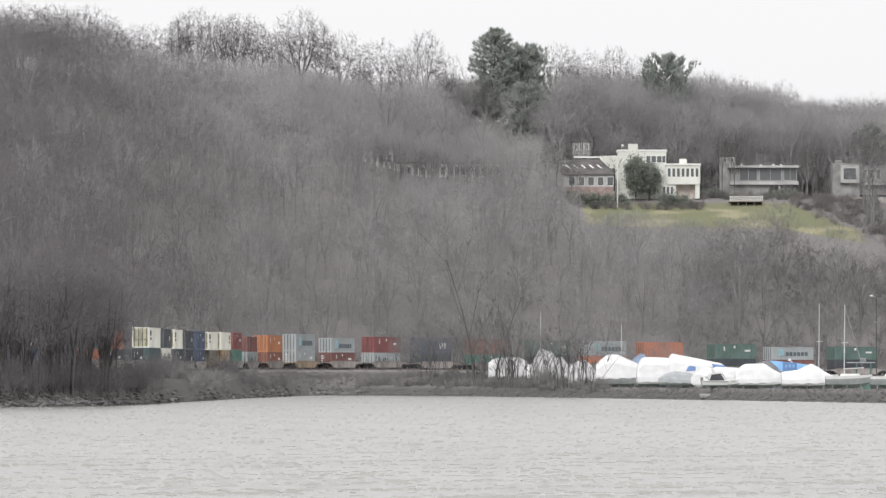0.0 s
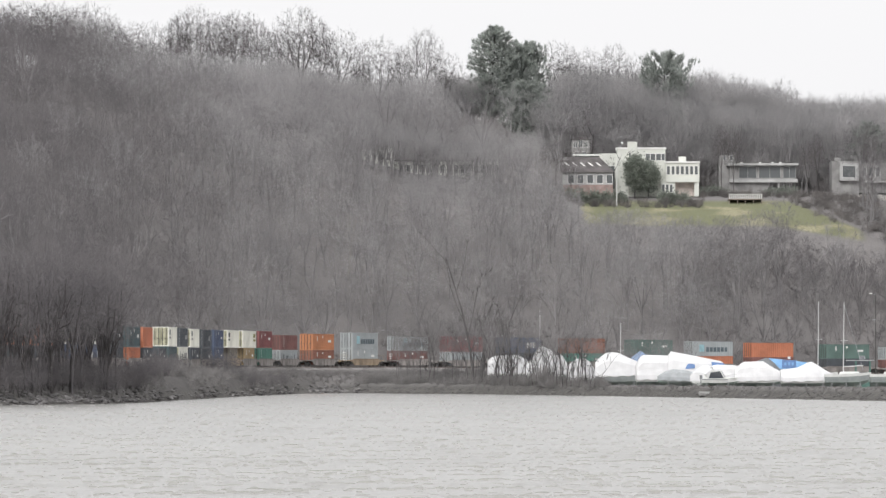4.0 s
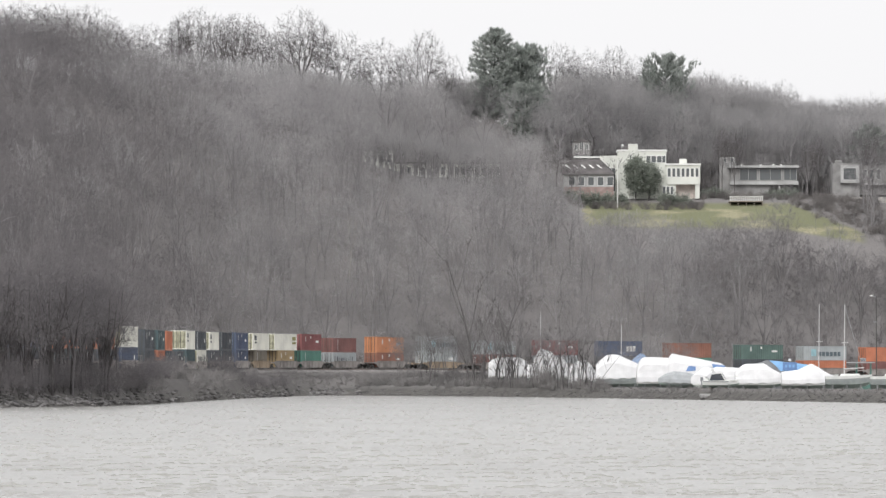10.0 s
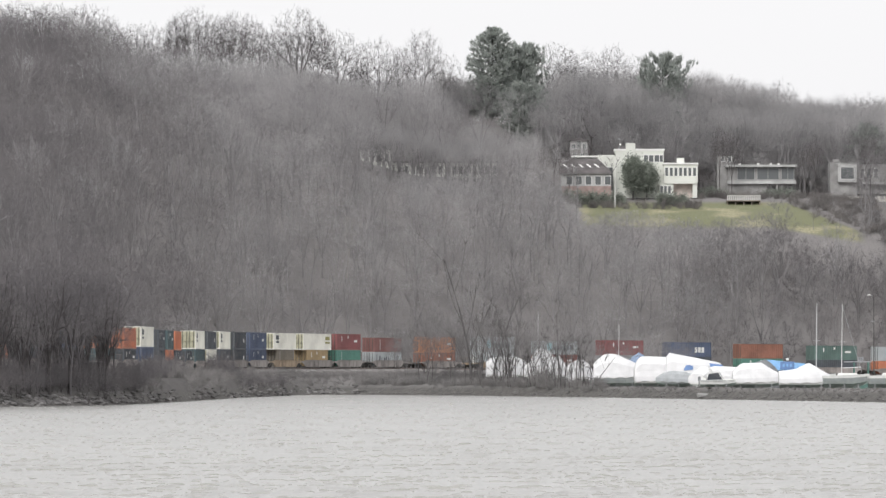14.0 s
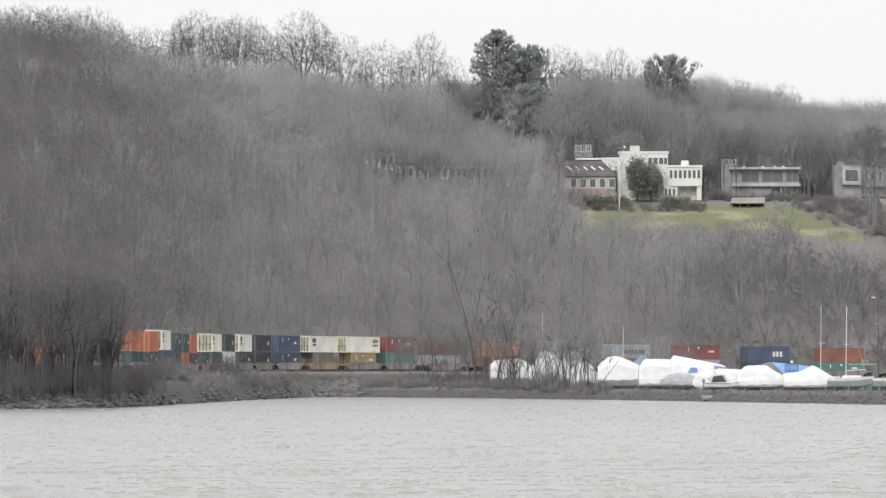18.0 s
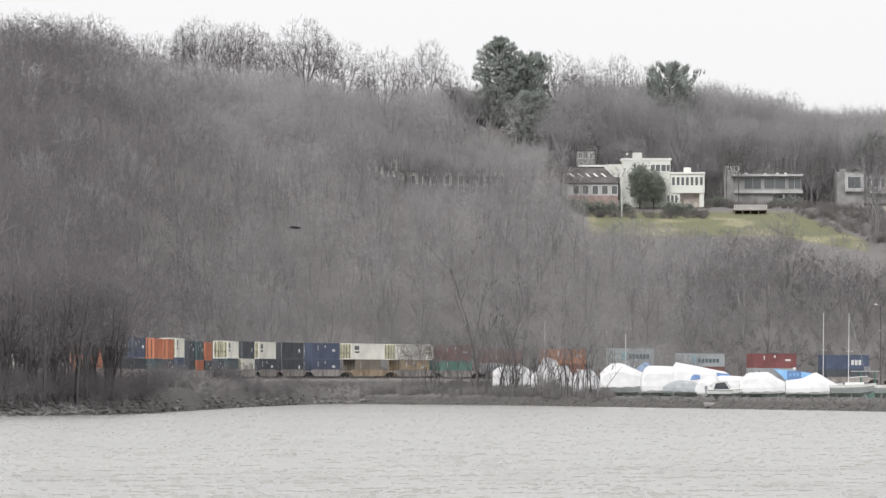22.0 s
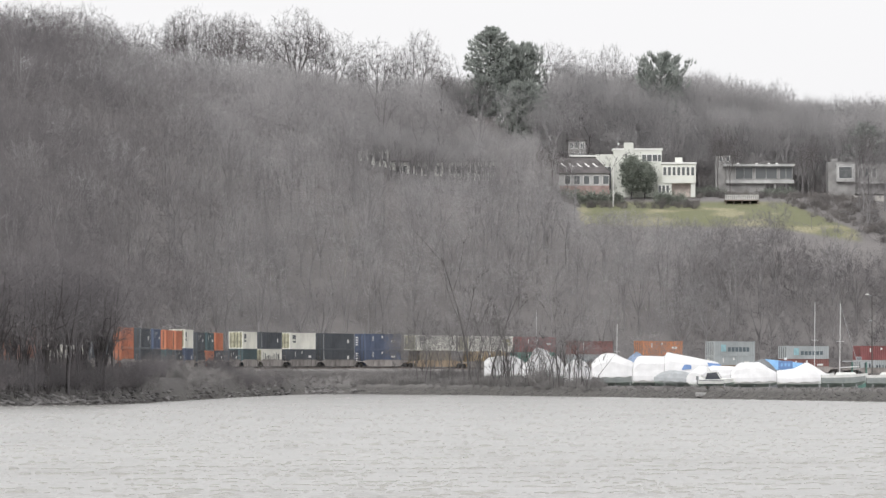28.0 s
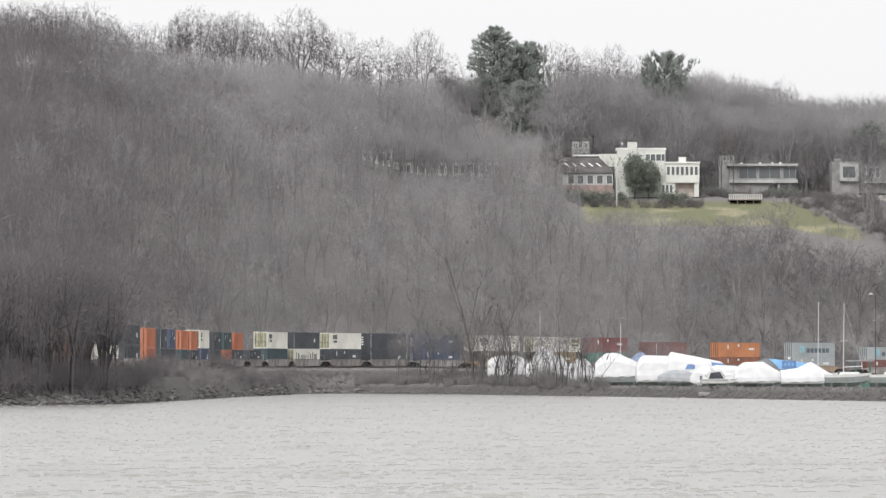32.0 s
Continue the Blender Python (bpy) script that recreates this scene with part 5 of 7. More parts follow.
# trunks that stand out on the hillside: bearing, rise of the foot, height, pale or dark
for i, (bearing, rise, h, pale) in enumerate((
        (-0.0580, 0.0338, 17, 0), (-0.0596, 0.0332, 15, 0), (-0.0636, 0.0325, 15, 0), (-0.0498, 0.0150, 15, 0), (-0.0515, 0.0143, 13, 0), (-0.0440, 0.0293, 14, 0),
        (-0.0235, 0.0402, 15, 1), (-0.0151, 0.0138, 13, 1), (0.0060, 0.0243, 14, 0), (0.0110, 0.0234, 14, 0), (-0.0111, 0.0215, 13, 0), (0.0515, 0.0088, 15, 0),
        (0.0219, 0.0234, 14, 0), (0.0224, 0.0125, 14, 0), (0.0128, 0.0088, 14, 0), (-0.0181, 0.0379, 16, 0), (-0.0404, 0.0088, 14, 0), (0.0383, 0.0079, 14, 0), (-0.0267, 0.0297, 14, 0))):
    x, y = slope_spot(bearing, rise)
    bare_tree(PALE_MESH if pale else HILL_MESH[i % 3], x, y, ground_at(x, y) + h, i * 1.7,
              "slender pale-barked tree on the hillside" if pale else "dark leafless tree standing out on the hillside", "trees on the hillside", 0.8)


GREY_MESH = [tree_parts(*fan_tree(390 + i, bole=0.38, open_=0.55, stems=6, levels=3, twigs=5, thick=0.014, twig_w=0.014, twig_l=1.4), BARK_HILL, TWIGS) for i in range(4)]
for i in range(56):
    bearing, rise = _tr.uniform(-0.068, 0.069), _tr.uniform(0.004, 0.036)
    if bearing > 0.019 and rise > 0.012 or -0.014 < bearing < 0.010 and rise > 0.024:
        continue
    x, y = slope_spot(bearing, rise)
    if in_house(x, y):
        continue
    bare_tree(GREY_MESH[i % 4], x, y, ground_at(x, y) + _tr.uniform(15, 20), i * 2.1, "tall grey leafless tree among the hillside woods", "trees on the hillside", 0.9)


POINT = [dome_tree(360 + i, low=0.22 + 0.07 * (i % 3), R=4.0 + 0.5 * (i % 3), ends=210, side=6, bole=0.33, thick=0.014, twig_w=0.014, twig_l=1.2, shell=0.75, ragged=0.16) for i in range(5)]


def on_point(r, far, near=7):
    """A place between the water and the railway on the stony point in the west."""
    while True:
        x = r.uniform(-92, -33)
        y = float(np.interp(x, SHORE_X, SHORE_Y)) + r.uniform(near, far)
        if behind(np.array([x]), np.array([y]))[0][0] < -4.5:
            return x, y


def plant_thicket():
    """Dense dark growth on the stony point before the railway."""
    r = np.random.RandomState(31)
    low = [dome_tree(370 + i, H=6.0, low=0.05, R=2.4, bole=0.08, ends=90, side=6, thick=0.012, twig_w=0.014, twig_l=0.8, shell=0.8, ragged=0.2) for i in range(4)]
    out = []
    while len(out) < 185:
        x, y = on_point(r, 75)
        if x / y < -0.0528 + r.uniform(-0.002, 0.0018):
            out.append((r.randint(5), x, y, ground_at(x, y) - 0.1, r.uniform(0, 6.28), r.uniform(0.65, 1.08) * (0.75 if x / y > -0.0535 else 1.0)))
    while len(out) < 700:
        x, y = on_point(r, 30, 2.5)
        if x / y < -0.0500 + r.uniform(-0.003, 0.003):
            out.append((5 + r.randint(4), x, y, ground_at(x, y) - 0.1, r.uniform(0, 6.28), r.uniform(0.35, 0.85)))
    # a clump of bushes further along the bank
    while len(out) < 1010:
        bearing = -0.0505 + 0.0260 * r.uniform(0, 1) ** 1.3
        x, y = bank_place(bearing, r.uniform(4, 24))
        if behind(np.array([x]), np.array([y]))[0][0] < -4.5:
            out.append((5 + r.randint(4), x, y, ground_at(x, y) - 0.1, r.uniform(0, 6.28), r.uniform(0.45, 0.78) if -0.0405 < bearing < -0.0335 and r.uniform() < 0.55 else r.uniform(0.40, 0.65) if bearing < -0.0405 and r.uniform() < 0.3 else r.uniform(0.14, 0.36)))
    return scatter("thicket", POINT + low, out, BARK_DARK, BANKTWIGS)


tagged(new("thicket", plant_thicket()), "dense dark leafless thicket on the stony point", "thicket", kind="stuff")

POINT_MESH = [tree_parts(V, T, BANKTWIGS) for V, T in POINT]
for i in range(30):
    x, y = on_point(_tr, 40)
    if x / y < -0.0515:
        bare_tree(POINT_MESH[i % 5], x, y, ground_at(x, y) + _tr.uniform(9, 15), _tr.uniform(0, 6.28), "dark leafless tree on the stony point", "trees on the point", _tr.uniform(0.8, 1.1))

# fine grey trees between bank, boats and railway, part added to imitate haze
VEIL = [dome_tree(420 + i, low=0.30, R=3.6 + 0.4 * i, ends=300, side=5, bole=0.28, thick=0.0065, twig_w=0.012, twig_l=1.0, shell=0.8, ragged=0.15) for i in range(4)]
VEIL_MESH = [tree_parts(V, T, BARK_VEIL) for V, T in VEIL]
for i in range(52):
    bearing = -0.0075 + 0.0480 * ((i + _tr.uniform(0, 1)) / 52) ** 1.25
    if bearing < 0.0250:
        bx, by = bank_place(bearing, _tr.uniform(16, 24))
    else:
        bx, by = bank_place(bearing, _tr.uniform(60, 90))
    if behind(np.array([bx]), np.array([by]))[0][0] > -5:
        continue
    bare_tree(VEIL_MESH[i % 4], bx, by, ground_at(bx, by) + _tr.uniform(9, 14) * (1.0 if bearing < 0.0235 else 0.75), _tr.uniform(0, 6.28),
              "slender grey leafless tree, fine twigs veiling the railway like haze", "trees by the railway", _tr.uniform(0.7, 1.0))


def pine(seed, H, low, R, shape, tiers=130, upsweep=0.25, plume=0.9, tufts=16):
    """A white pine: a trunk with tiers of branches that carry plumes of needles. shape: the crown's breadth from its foot to its top,
    at even steps, as shares of R. Returns wood and needle arrays."""
    r = np.random.RandomState(seed)
    segs, A, B = [], [], []
    p = np.zeros(3)
    n = 8
    spine = [p]
    for i in range(n):
        q = p + np.array([r.normal(0, 0.012), r.normal(0, 0.012), 0.96 / n]) * H
        segs.append((p, q, H * 0.013 * (1 - i / n) + 0.03, H * 0.013 * (1 - (i + 1) / n) + 0.03))
        p = q
        spine.append(p)
    spine = np.array(spine)
    steps = np.linspace(0, 1, len(shape))
    turn = 0.0
    for i in range(tiers):
        k = i / (tiers - 1)
        f = low + (0.99 - low) * k
        base = np.array([np.interp(f, np.linspace(0, 1, n + 1), spine[:, c]) for c in range(3)])
        turn += 2.4 + r.normal(0, 0.4)
        L = R * float(np.interp(k, steps, shape)) * r.uniform(0.72, 1.12)
        out = np.array([math.cos(turn), math.sin(turn), 0])
        base = base - np.array([0, 0, min(0.5 * L * upsweep, base[2] * 0.5)])
        tip = base + out * L + np.array([0, 0, upsweep * L])
        segs.append((base, tip, 0.05 + 0.04 * (1 - k), 0.015))
        d = unit(tip - base)
        t = r.uniform(0.08, 1.05, tufts) ** 0.75
        C = base + (tip - base) * t[:, None] + r.normal(0, 1, (tufts, 3)) * np.array([0.10, 0.10, 0.05]) * L + np.array([0, 0, 0.12 * L]) * (t ** 2)[:, None]
        C = np.repeat(C, 9, 0)
        nd = d * 0.55 + r.normal(0, 0.42, C.shape) + np.array([0, 0, 0.45 + upsweep])
        nd /= np.linalg.norm(nd, axis=1, keepdims=True)
        A.append(C + r.normal(0, 0.10, C.shape))
        B.append(C + nd * plume * r.uniform(0.5, 1.2, (len(C), 1)))
    A, B = np.concatenate(A), np.concatenate(B)
    S = np.cross(B - A, r.normal(0, 1, A.shape))
    S /= np.linalg.norm(S, axis=1, keepdims=True) + 1e-9
    V = np.stack([A - S * 0.10, A + S * 0.10, B], 1).reshape(-1, 3)
    return wood_arrays(segs, [], r), (V, np.arange(len(V)).reshape(-1, 3))


def pine_tree(seed, x, y, top, R, shape, label, low=0.1, tiers=130, upsweep=0.25, plume=0.9, tufts=16):
    z = ground_at(x, y)
    wood, leaf = pine(seed, top - z, low, R, shape, tiers, upsweep, plume, tufts)
    th = thing("pine_tree", label, "tree", "evergreens on the hill", pose(x, y, z - 0.2))
    part("trunk", array_mesh("trunk", *wood, BARK_DARK), BARK_DARK, th)
    part("crown", array_mesh("crown", *leaf, NEEDLES), NEEDLES, th, "plumed green needles, paled for haze")
    return th


ROUNDED = (0.7, 0.95, 1.0, 0.95, 1.0, 1.0, 0.96, 0.86, 0.62, 0.18)
CONE = (0.9, 1.0, 0.95, 0.9, 0.8, 0.7, 0.55, 0.4, 0.25, 0.05)
pine_tree(1, 10.5, 1440, 84.4, 5.7, ROUNDED, "tall dark green white pine rising above the woods", 0.12, 150)
pine_tree(2, 19.9, 1446, 80.4, 5.6, (0.8, 1.0, 1.0, 1.0, 1.0, 1.0, 1.0, 0.95, 0.8, 0.45), "dark green pine with upswept branches beside a taller one", 0.1, 140, 0.55, 1.2)
pine_tree(3, 51.7, 1450, 78.5, 6.6, (0.3, 0.4, 0.5, 0.6, 0.72, 0.85, 0.95, 1.0, 0.85, 0.25), "lone dark green pine with upswept plumes behind the white house", 0.10, 120, 0.6, 1.35)
pine_tree(4, 19.5, 1432, 71.0, 6.0, ROUNDED, "shaded dark evergreen below the taller pines", 0.06, 120)
pine_tree(5, 54.46, 1440, 66.5, 4.0, CONE, "dark evergreen among bare trees behind the house", 0.08, 100)
pine_tree(6, 90.89, 1490, 68.6, 1.8, CONE, "small dark conifer on the far ridge", 0.4, 50, 0.1, 0.6)
pine_tree(7, 97.5, 1428, 61.5, 4.6, ROUNDED, "broad dark evergreen beside the low houses", 0.1, 110)
pine_tree(8, 71.48, 1440, 61.15, 3.6, CONE, "dark evergreen behind the flat-roofed house", 0.1, 90)


def leafy(seed, H, R, n=9000):
    """A dense rounded evergreen crown of small leaf slivers gathered in clumps."""
    r = np.random.RandomState(seed)
    clumps = []
    while len(clumps) < 90:
        p = r.uniform(-1, 1, 3)
        if np.linalg.norm(p) < 1 and (np.linalg.norm(p) > 0.35):
            clumps.append(p * np.array([R, R, H * 0.38]) + np.array([0, 0, H * 0.60]))
    C = np.array(clumps)[r.randint(len(clumps), size=n)] + r.normal(0, 0.58, (n, 3))
    a = C + r.normal(0, 0.16, (n, 3))
    b = C + r.normal(0, 0.16, (n, 3))
    c = C + r.normal(0, 0.20, (n, 3))
    V = np.stack([a, b, c], 1).reshape(-1, 3)
    return V, np.arange(len(V)).reshape(-1, 3)


def round_tree(seed, x, y, top, R, label):
    z = ground_at(x, y)
    H = top - z
    th = thing("evergreen_tree", label, "tree", "evergreens by the houses", pose(x, y, z - 0.1))
    b = Build().tube((0, 0, 0), (0.1, 0, H * 0.5), 0.16, 0.10, n=7)
    for k in range(5):
        g = k * 1.26
        b.tube((0.05, 0, H * (0.22 + 0.06 * k)), (math.cos(g) * R * 0.6, math.sin(g) * R * 0.6, H * (0.48 + 0.06 * k)), 0.07, 0.03, n=5)
    part("trunk", b, BARK_DARK, th)
    part("crown", array_mesh("crown", *leafy(seed, H, R), LEAVES), LEAVES, th, "dense green leaves, paled for haze")


round_tree(1, 42.7, 1378.5, 51.8, 1.95, "bushy dark evergreen before the white house")
round_tree(2, 45.7, 1378.8, 50.2, 1.9, "smaller dark evergreen beside the white house")


def hedge_bush(seed, x, y, h, R, label):
    z = ground_at(x, y)
    ob = thing("garden_bush", label, "bush", "bushes by the houses", pose(x, y, z - 0.1))
    V, T = leafy(seed, h, R, 900)
    V = V * np.array([1, 1, 0.95]) - np.array([0, 0, 0.15 * h])
    part("foliage", array_mesh("foliage", V, T, LEAVES), LEAVES, ob)
    part("stem", Build().tube((0, 0, 0), (0, 0, h * 0.6), 0.06, 0.03, n=5), BARK_DARK, ob)


for i, (u, v, R) in enumerate(((1008, 338, 1.2), (1030, 336, 1.4), (1052, 338, 1.3), (1074, 337, 1.3), (1100, 342, 1.2), (1178, 338, 1.5), (1192, 342, 1.3), (1212, 344, 1.2), (1250, 336, 1.6), (1268, 333, 1.7), (1280, 340, 1.2), (1366, 340, 1.4), (1384, 338, 1.6), (1402, 336, 1.7))):
    by = 1372.0 if u < 1245 else 1388.0
    bx = (u - 784) * by / 11000
    top = 4.2 + (657 - v) * by / 11000
    hedge_bush(40 + i, bx, by, max(1.2, top - ground_at(bx, by)), R, "dark evergreen bush at the edge of the lawn")


# ---- houses on the hill ----
def window(parent, x, y, z, w, h, mullions=0, frame=TRIM, glow=None):
    """A framed window on a wall that faces -y."""
    th = part("window", Build().box((x, y, z), (w, 0.05, h)), GLASS, parent, "dark glazed window")
    b = Build()
    t = 0.09
    b.box((x, y - 0.02, z + h / 2), (w + 2 * t, 0.14, t)).box((x, y - 0.02, z - h / 2), (w + 2 * t, 0.14, t))
    for s in (-1, 1):
        b.box((x + s * (w / 2 + t / 2), y - 0.02, z), (t, 0.14, h - t))
    for k in range(mullions):
        b.box((x - w / 2 + w * (k + 1) / (mullions + 1), y - 0.02, z), (0.07, 0.10, h - t))
    part("window_frame", b, frame, th)
    return th


def slab(parent, name, x0, x1, y0, y1, z0, z1, material, label=""):
    return part(name, Build().box(((x0 + x1) / 2, (y0 + y1) / 2, (z0 + z1) / 2), (x1 - x0, y1 - y0, z1 - z0)), material, parent, label)


def white_house():
    D = 1382.0
    th = thing("white_house", "white flat-roofed modern house of stepped blocks above a lawn", "house", "houses on the hill")
    # tall block with its chimney
    y = D
    slab(th, "tall_block", 38.95, 49.63, y, y + 8, 42.52, 53.07, WHITEWALL)
    slab(th, "parapet", 38.70, 49.88, y - 0.15, y + 8.1, 53.07, 53.45, TRIM)
    slab(th, "chimney", 41.21, 43.34, y - 0.4, y + 1.4, 43.40, 54.71, WHITEWALL, "white square chimney")
    for u, w in ((1148, 0.9), (1157, 1.0), (1167, 1.0), (1175, 0.7)):
        window(th, (u - 784) * D / 11000, y - 0.03, 51.31, w, 1.5)
    window(th, 41.71, y - 0.43, 51.44, 0.35, 1.6)
    # east wing with its row of tall windows
    slab(th, "east_wing", 49.63 + 0.01, 57.16, y - 1.5, y + 7, 45.79, 49.93, WHITEWALL)
    slab(th, "wing_roof", 49.38, 57.29, y - 1.8, y + 7.2, 49.93, 50.31, TRIM)
    slab(th, "wing_chimney", 52.64, 54.27, y + 1, y + 2.2, 50.06, 51.44, WHITEWALL)
    for k in range(7):
        window(th, (1184 + 8.2 * k - 784) * D / 11000, y - 1.53, 48.30, 0.62, 1.9)
    slab(th, "lower_wall", 48.62, 51.76, y - 1.4, y + 6, 42.52, 45.79, WHITEWALL)
    for k in range(3):
        window(th, (1175 + 7 * k - 784) * D / 11000, y - 1.43, 44.28, 0.55, 1.8)
    slab(th, "corner_pier", 56.03, 57.04, y - 1.4, y + 0.2, 42.52, 45.79, WHITEWALL)
    slab(th, "porch_back_wall", 51.76, 56.91, y + 0.6, y + 0.9, 42.52, 45.79, PORCH, "pinkish brick wall under the balcony")
    slab(th, "balcony_fascia", 49.88, 56.79, y - 1.75, y - 1.5, 45.66, 46.92, WHITEWALL)
    # glazed west link and low block
    slab(th, "west_block", 34.98, 39.00 - 0.01, y + 1, y + 8, 42.83, 52.14, WHITEWALL)
    slab(th, "flat_roof", 29.19, 39.00 - 0.01, y + 1.6, y + 9, 51.63, 52.01, TRIM)
    window(th, 37.06, y + 0.96, 46.79, 2.6, 5.2, 2)
    return th


def west_house():
    D = 1378.0
    th = thing("low_house", "low house with a dark sloping roof and a row of skylights", "house", "houses on the hill")
    x0, x1 = 26.81, 37.83
    slab(th, "wall", x0, x1, D, D + 8, 42.41, 47.92, PALEGREY)
    b = Build()
    b.loft([[(x0 - 0.4, D - 0.6, 47.79), (x0 - 0.4, D + 5, 51.30), (x0 - 0.4, D + 9, 48.92)],
            [(x1 + 0.2, D - 0.6, 47.79), (x1 - 2.8, D + 5, 51.30), (x1 + 0.2, D + 9, 48.92)]])
    part("roof", b, ROOF, th, "dark shingled sloping roof")
    for k in range(5):
        u = 1005 + 14 * k
        x = (u - 784) * D / 11000
        # skylights in white trim paint, the sky's glint put into the colour
        s = part("skylight", Build().face((x + 0.25, D + 1.4, 49.12), (x + 0.72, D + 1.4, 49.12), (x - 0.2, D + 2.7, 49.93), (x - 0.67, D + 2.7, 49.93)), TRIM, th, "white skylight, sky glint put into its colour")
        s.location.z += 0.12
    for k in range(5):
        window(th, (1012 + 17 * k - 784) * D / 11000, D - 0.03, 46.29, 1.25, 1.9)
    slab(th, "brick_base", x0 - 0.02, x1 + 0.02, D - 0.12, D - 0.005, 42.66, 45.04, mat("pink_brick", (0.36, 0.27, 0.25), 0.9, vary=0.2, size=1, fine=0.1))
    return th


def glass_house():
    D = 1402.0
    th = thing("glass_fronted_house", "flat-roofed house with a glazed front and pale fascia", "house", "houses on the hill")
    slab(th, "body", 65.00, 79.79, D + 0.5, D + 9, 46.64, 50.08, GREYWALL)
    slab(th, "roof", 64.24, 80.30, D - 0.8, D + 9.4, 50.08, 50.59, PALEGREY, "pale flat roof edge")
    slab(th, "floor_band", 64.75, 80.17, D - 0.9, D + 0.5, 46.26, 47.02, PALEGREY)
    for a, b in ((1309, 1341), (1344, 1384), (1387, 1411)):
        window(th, ((a + b) / 2 - 784) * D / 11000, D + 0.46, 48.55, (b - a) * D / 11000 - 0.3, 2.6, 1, PALEGREY)
    slab(th, "lower_wall", 64.75, 73.67, D + 0.2, D + 8, 43.07, 46.26, GREYWALL)
    slab(th, "post", 75.71, 76.09, D - 0.5, D - 0.2, 43.07, 46.26, GREYWALL)
    slab(th, "stair_tower", 62.71, 66.15, D + 3, D + 8, 43.33, 52.51, GREYWALL)
    window(th, 63.85, D + 2.96, 51.87, 0.5, 1.0)
    window(th, 65.38, D + 2.96, 51.87, 0.7, 1.2)
    for u in (1315, 1348, 1370, 1384):
        slab(th, "roof_vent", (u - 2 - 784) * D / 11000, (u + 2 - 784) * D / 11000, D + 3, D + 3.5, 50.59, 50.98, TRIM)
    return th


def east_house():
    D = 1412.0
    th = thing("grey_house", "grey flat-roofed house with one large framed window bay", "house", "houses on the hill")
    slab(th, "body", 88.57, 94.73, D + 0.6, D + 9, 44.25 - 1, 51.44, GREYWALL)
    slab(th, "window_bay", 90.37, 94.60, D - 0.6, D + 0.6, 46.95, 51.05, PALEGREY)
    window(th, 92.42, D - 0.63, 49.00, 2.9, 2.7)
    slab(th, "chimney", 89.34, 90.88, D + 3, D + 4.5, 51.57, 52.21, GREYWALL)
    slab(th, "side_wing", 94.73 + 0.01, 104.74, D + 2, D + 8, 44.25, 51.05, GREYWALL)
    slab(th, "balcony", 95.50, 104.74, D + 0.4, D + 2, 46.56, 46.95, PALEGREY)
    for k in range(3):
        window(th, (1532 + 12 * k - 784) * D / 11000, D + 1.97, 49.00, 0.9, 2.2)
    return th


def long_house():
    D = 1336.0
    th = thing("long_building", "long low white building half hidden by bare trees", "house", "houses on the hill")
    slab(th, "wall", -16.88, 11.90, D, D + 8, 44.89 - 1.5, 48.77, WHITEWALL)
    slab(th, "roof", -17.49, 12.39, D - 0.4, D + 8.4, 48.77, 49.14, ROOF)
    slab(th, "west_wing", -17.3, -10.3, D - 0.5, D + 7.9, 43.4, 51.6, WHITEWALL)
    slab(th, "wing_roof", -17.6, -10.0, D - 0.8, D + 8.2, 51.6, 51.9, ROOF)
    for k in range(4):
        for z in (46.9, 49.9):
            window(th, -16.1 + 1.5 * k, D - 0.53, z, 0.7, 1.7)
    for k in range(15):
        window(th, (712 + 12 * k - 784) * D / 11000, D - 0.03, 47.19, 0.8, 1.8)
    return th


def far_roof():
    D = 1426.0
    th = thing("pale_house", "pale house roof showing through the bare woods", "house", "houses on the hill")
    slab(th, "wall", 5.48, 11.49, D, D + 6, 55.77 - 1.5, 58.90, GREYWALL)
    b = Build()
    x0, x1 = 4.96, 12.01
    b.loft([[(x0, D - 0.5, 58.77), (x0, D + 3, 60.07), (x0, D + 6.5, 58.77)], [(x1, D - 0.5, 58.77), (x1, D + 3, 60.07), (x1, D + 6.5, 58.77)]])
    part("roof", b, PALEGREY, th, "pale grey pitched roof")
    for k in range(3):
        window(th, (836 + 13 * k - 784) * D / 11000, D - 0.03, 57.72, 0.9, 1.2)
    return th


def gabled_house():
    D = 1409.0
    th = thing("gabled_house", "white gabled house front seen between dark trunks", "house", "houses on the hill")
    x0, x1 = 29.4, 33.4
    slab(th, "wall", x0, x1, D, D + 6, 46.5, 56.2, GREYWALL)
    b = Build()
    b.loft([[(x0 - 0.3, D - 0.4, 56.2), (x1 + 0.3, D - 0.4, 56.2), ((x0 + x1) / 2, D - 0.4, 56.9)], [(x0 - 0.3, D + 6.3, 56.2), (x1 + 0.3, D + 6.3, 56.2), ((x0 + x1) / 2, D + 6.3, 56.9)]])
    part("roof", b, ROOF, th, "dark low-pitched roof")
    for x, z, w, h in ((30.2, 55.0, 0.7, 1.3), (31.4, 55.3, 0.8, 1.8), (32.6, 55.0, 0.7, 1.3), (30.4, 52.8, 0.8, 1.4), (32.2, 52.8, 0.8, 1.4)):
        window(th, x, D - 0.03, z, w, h, 1)
    return th


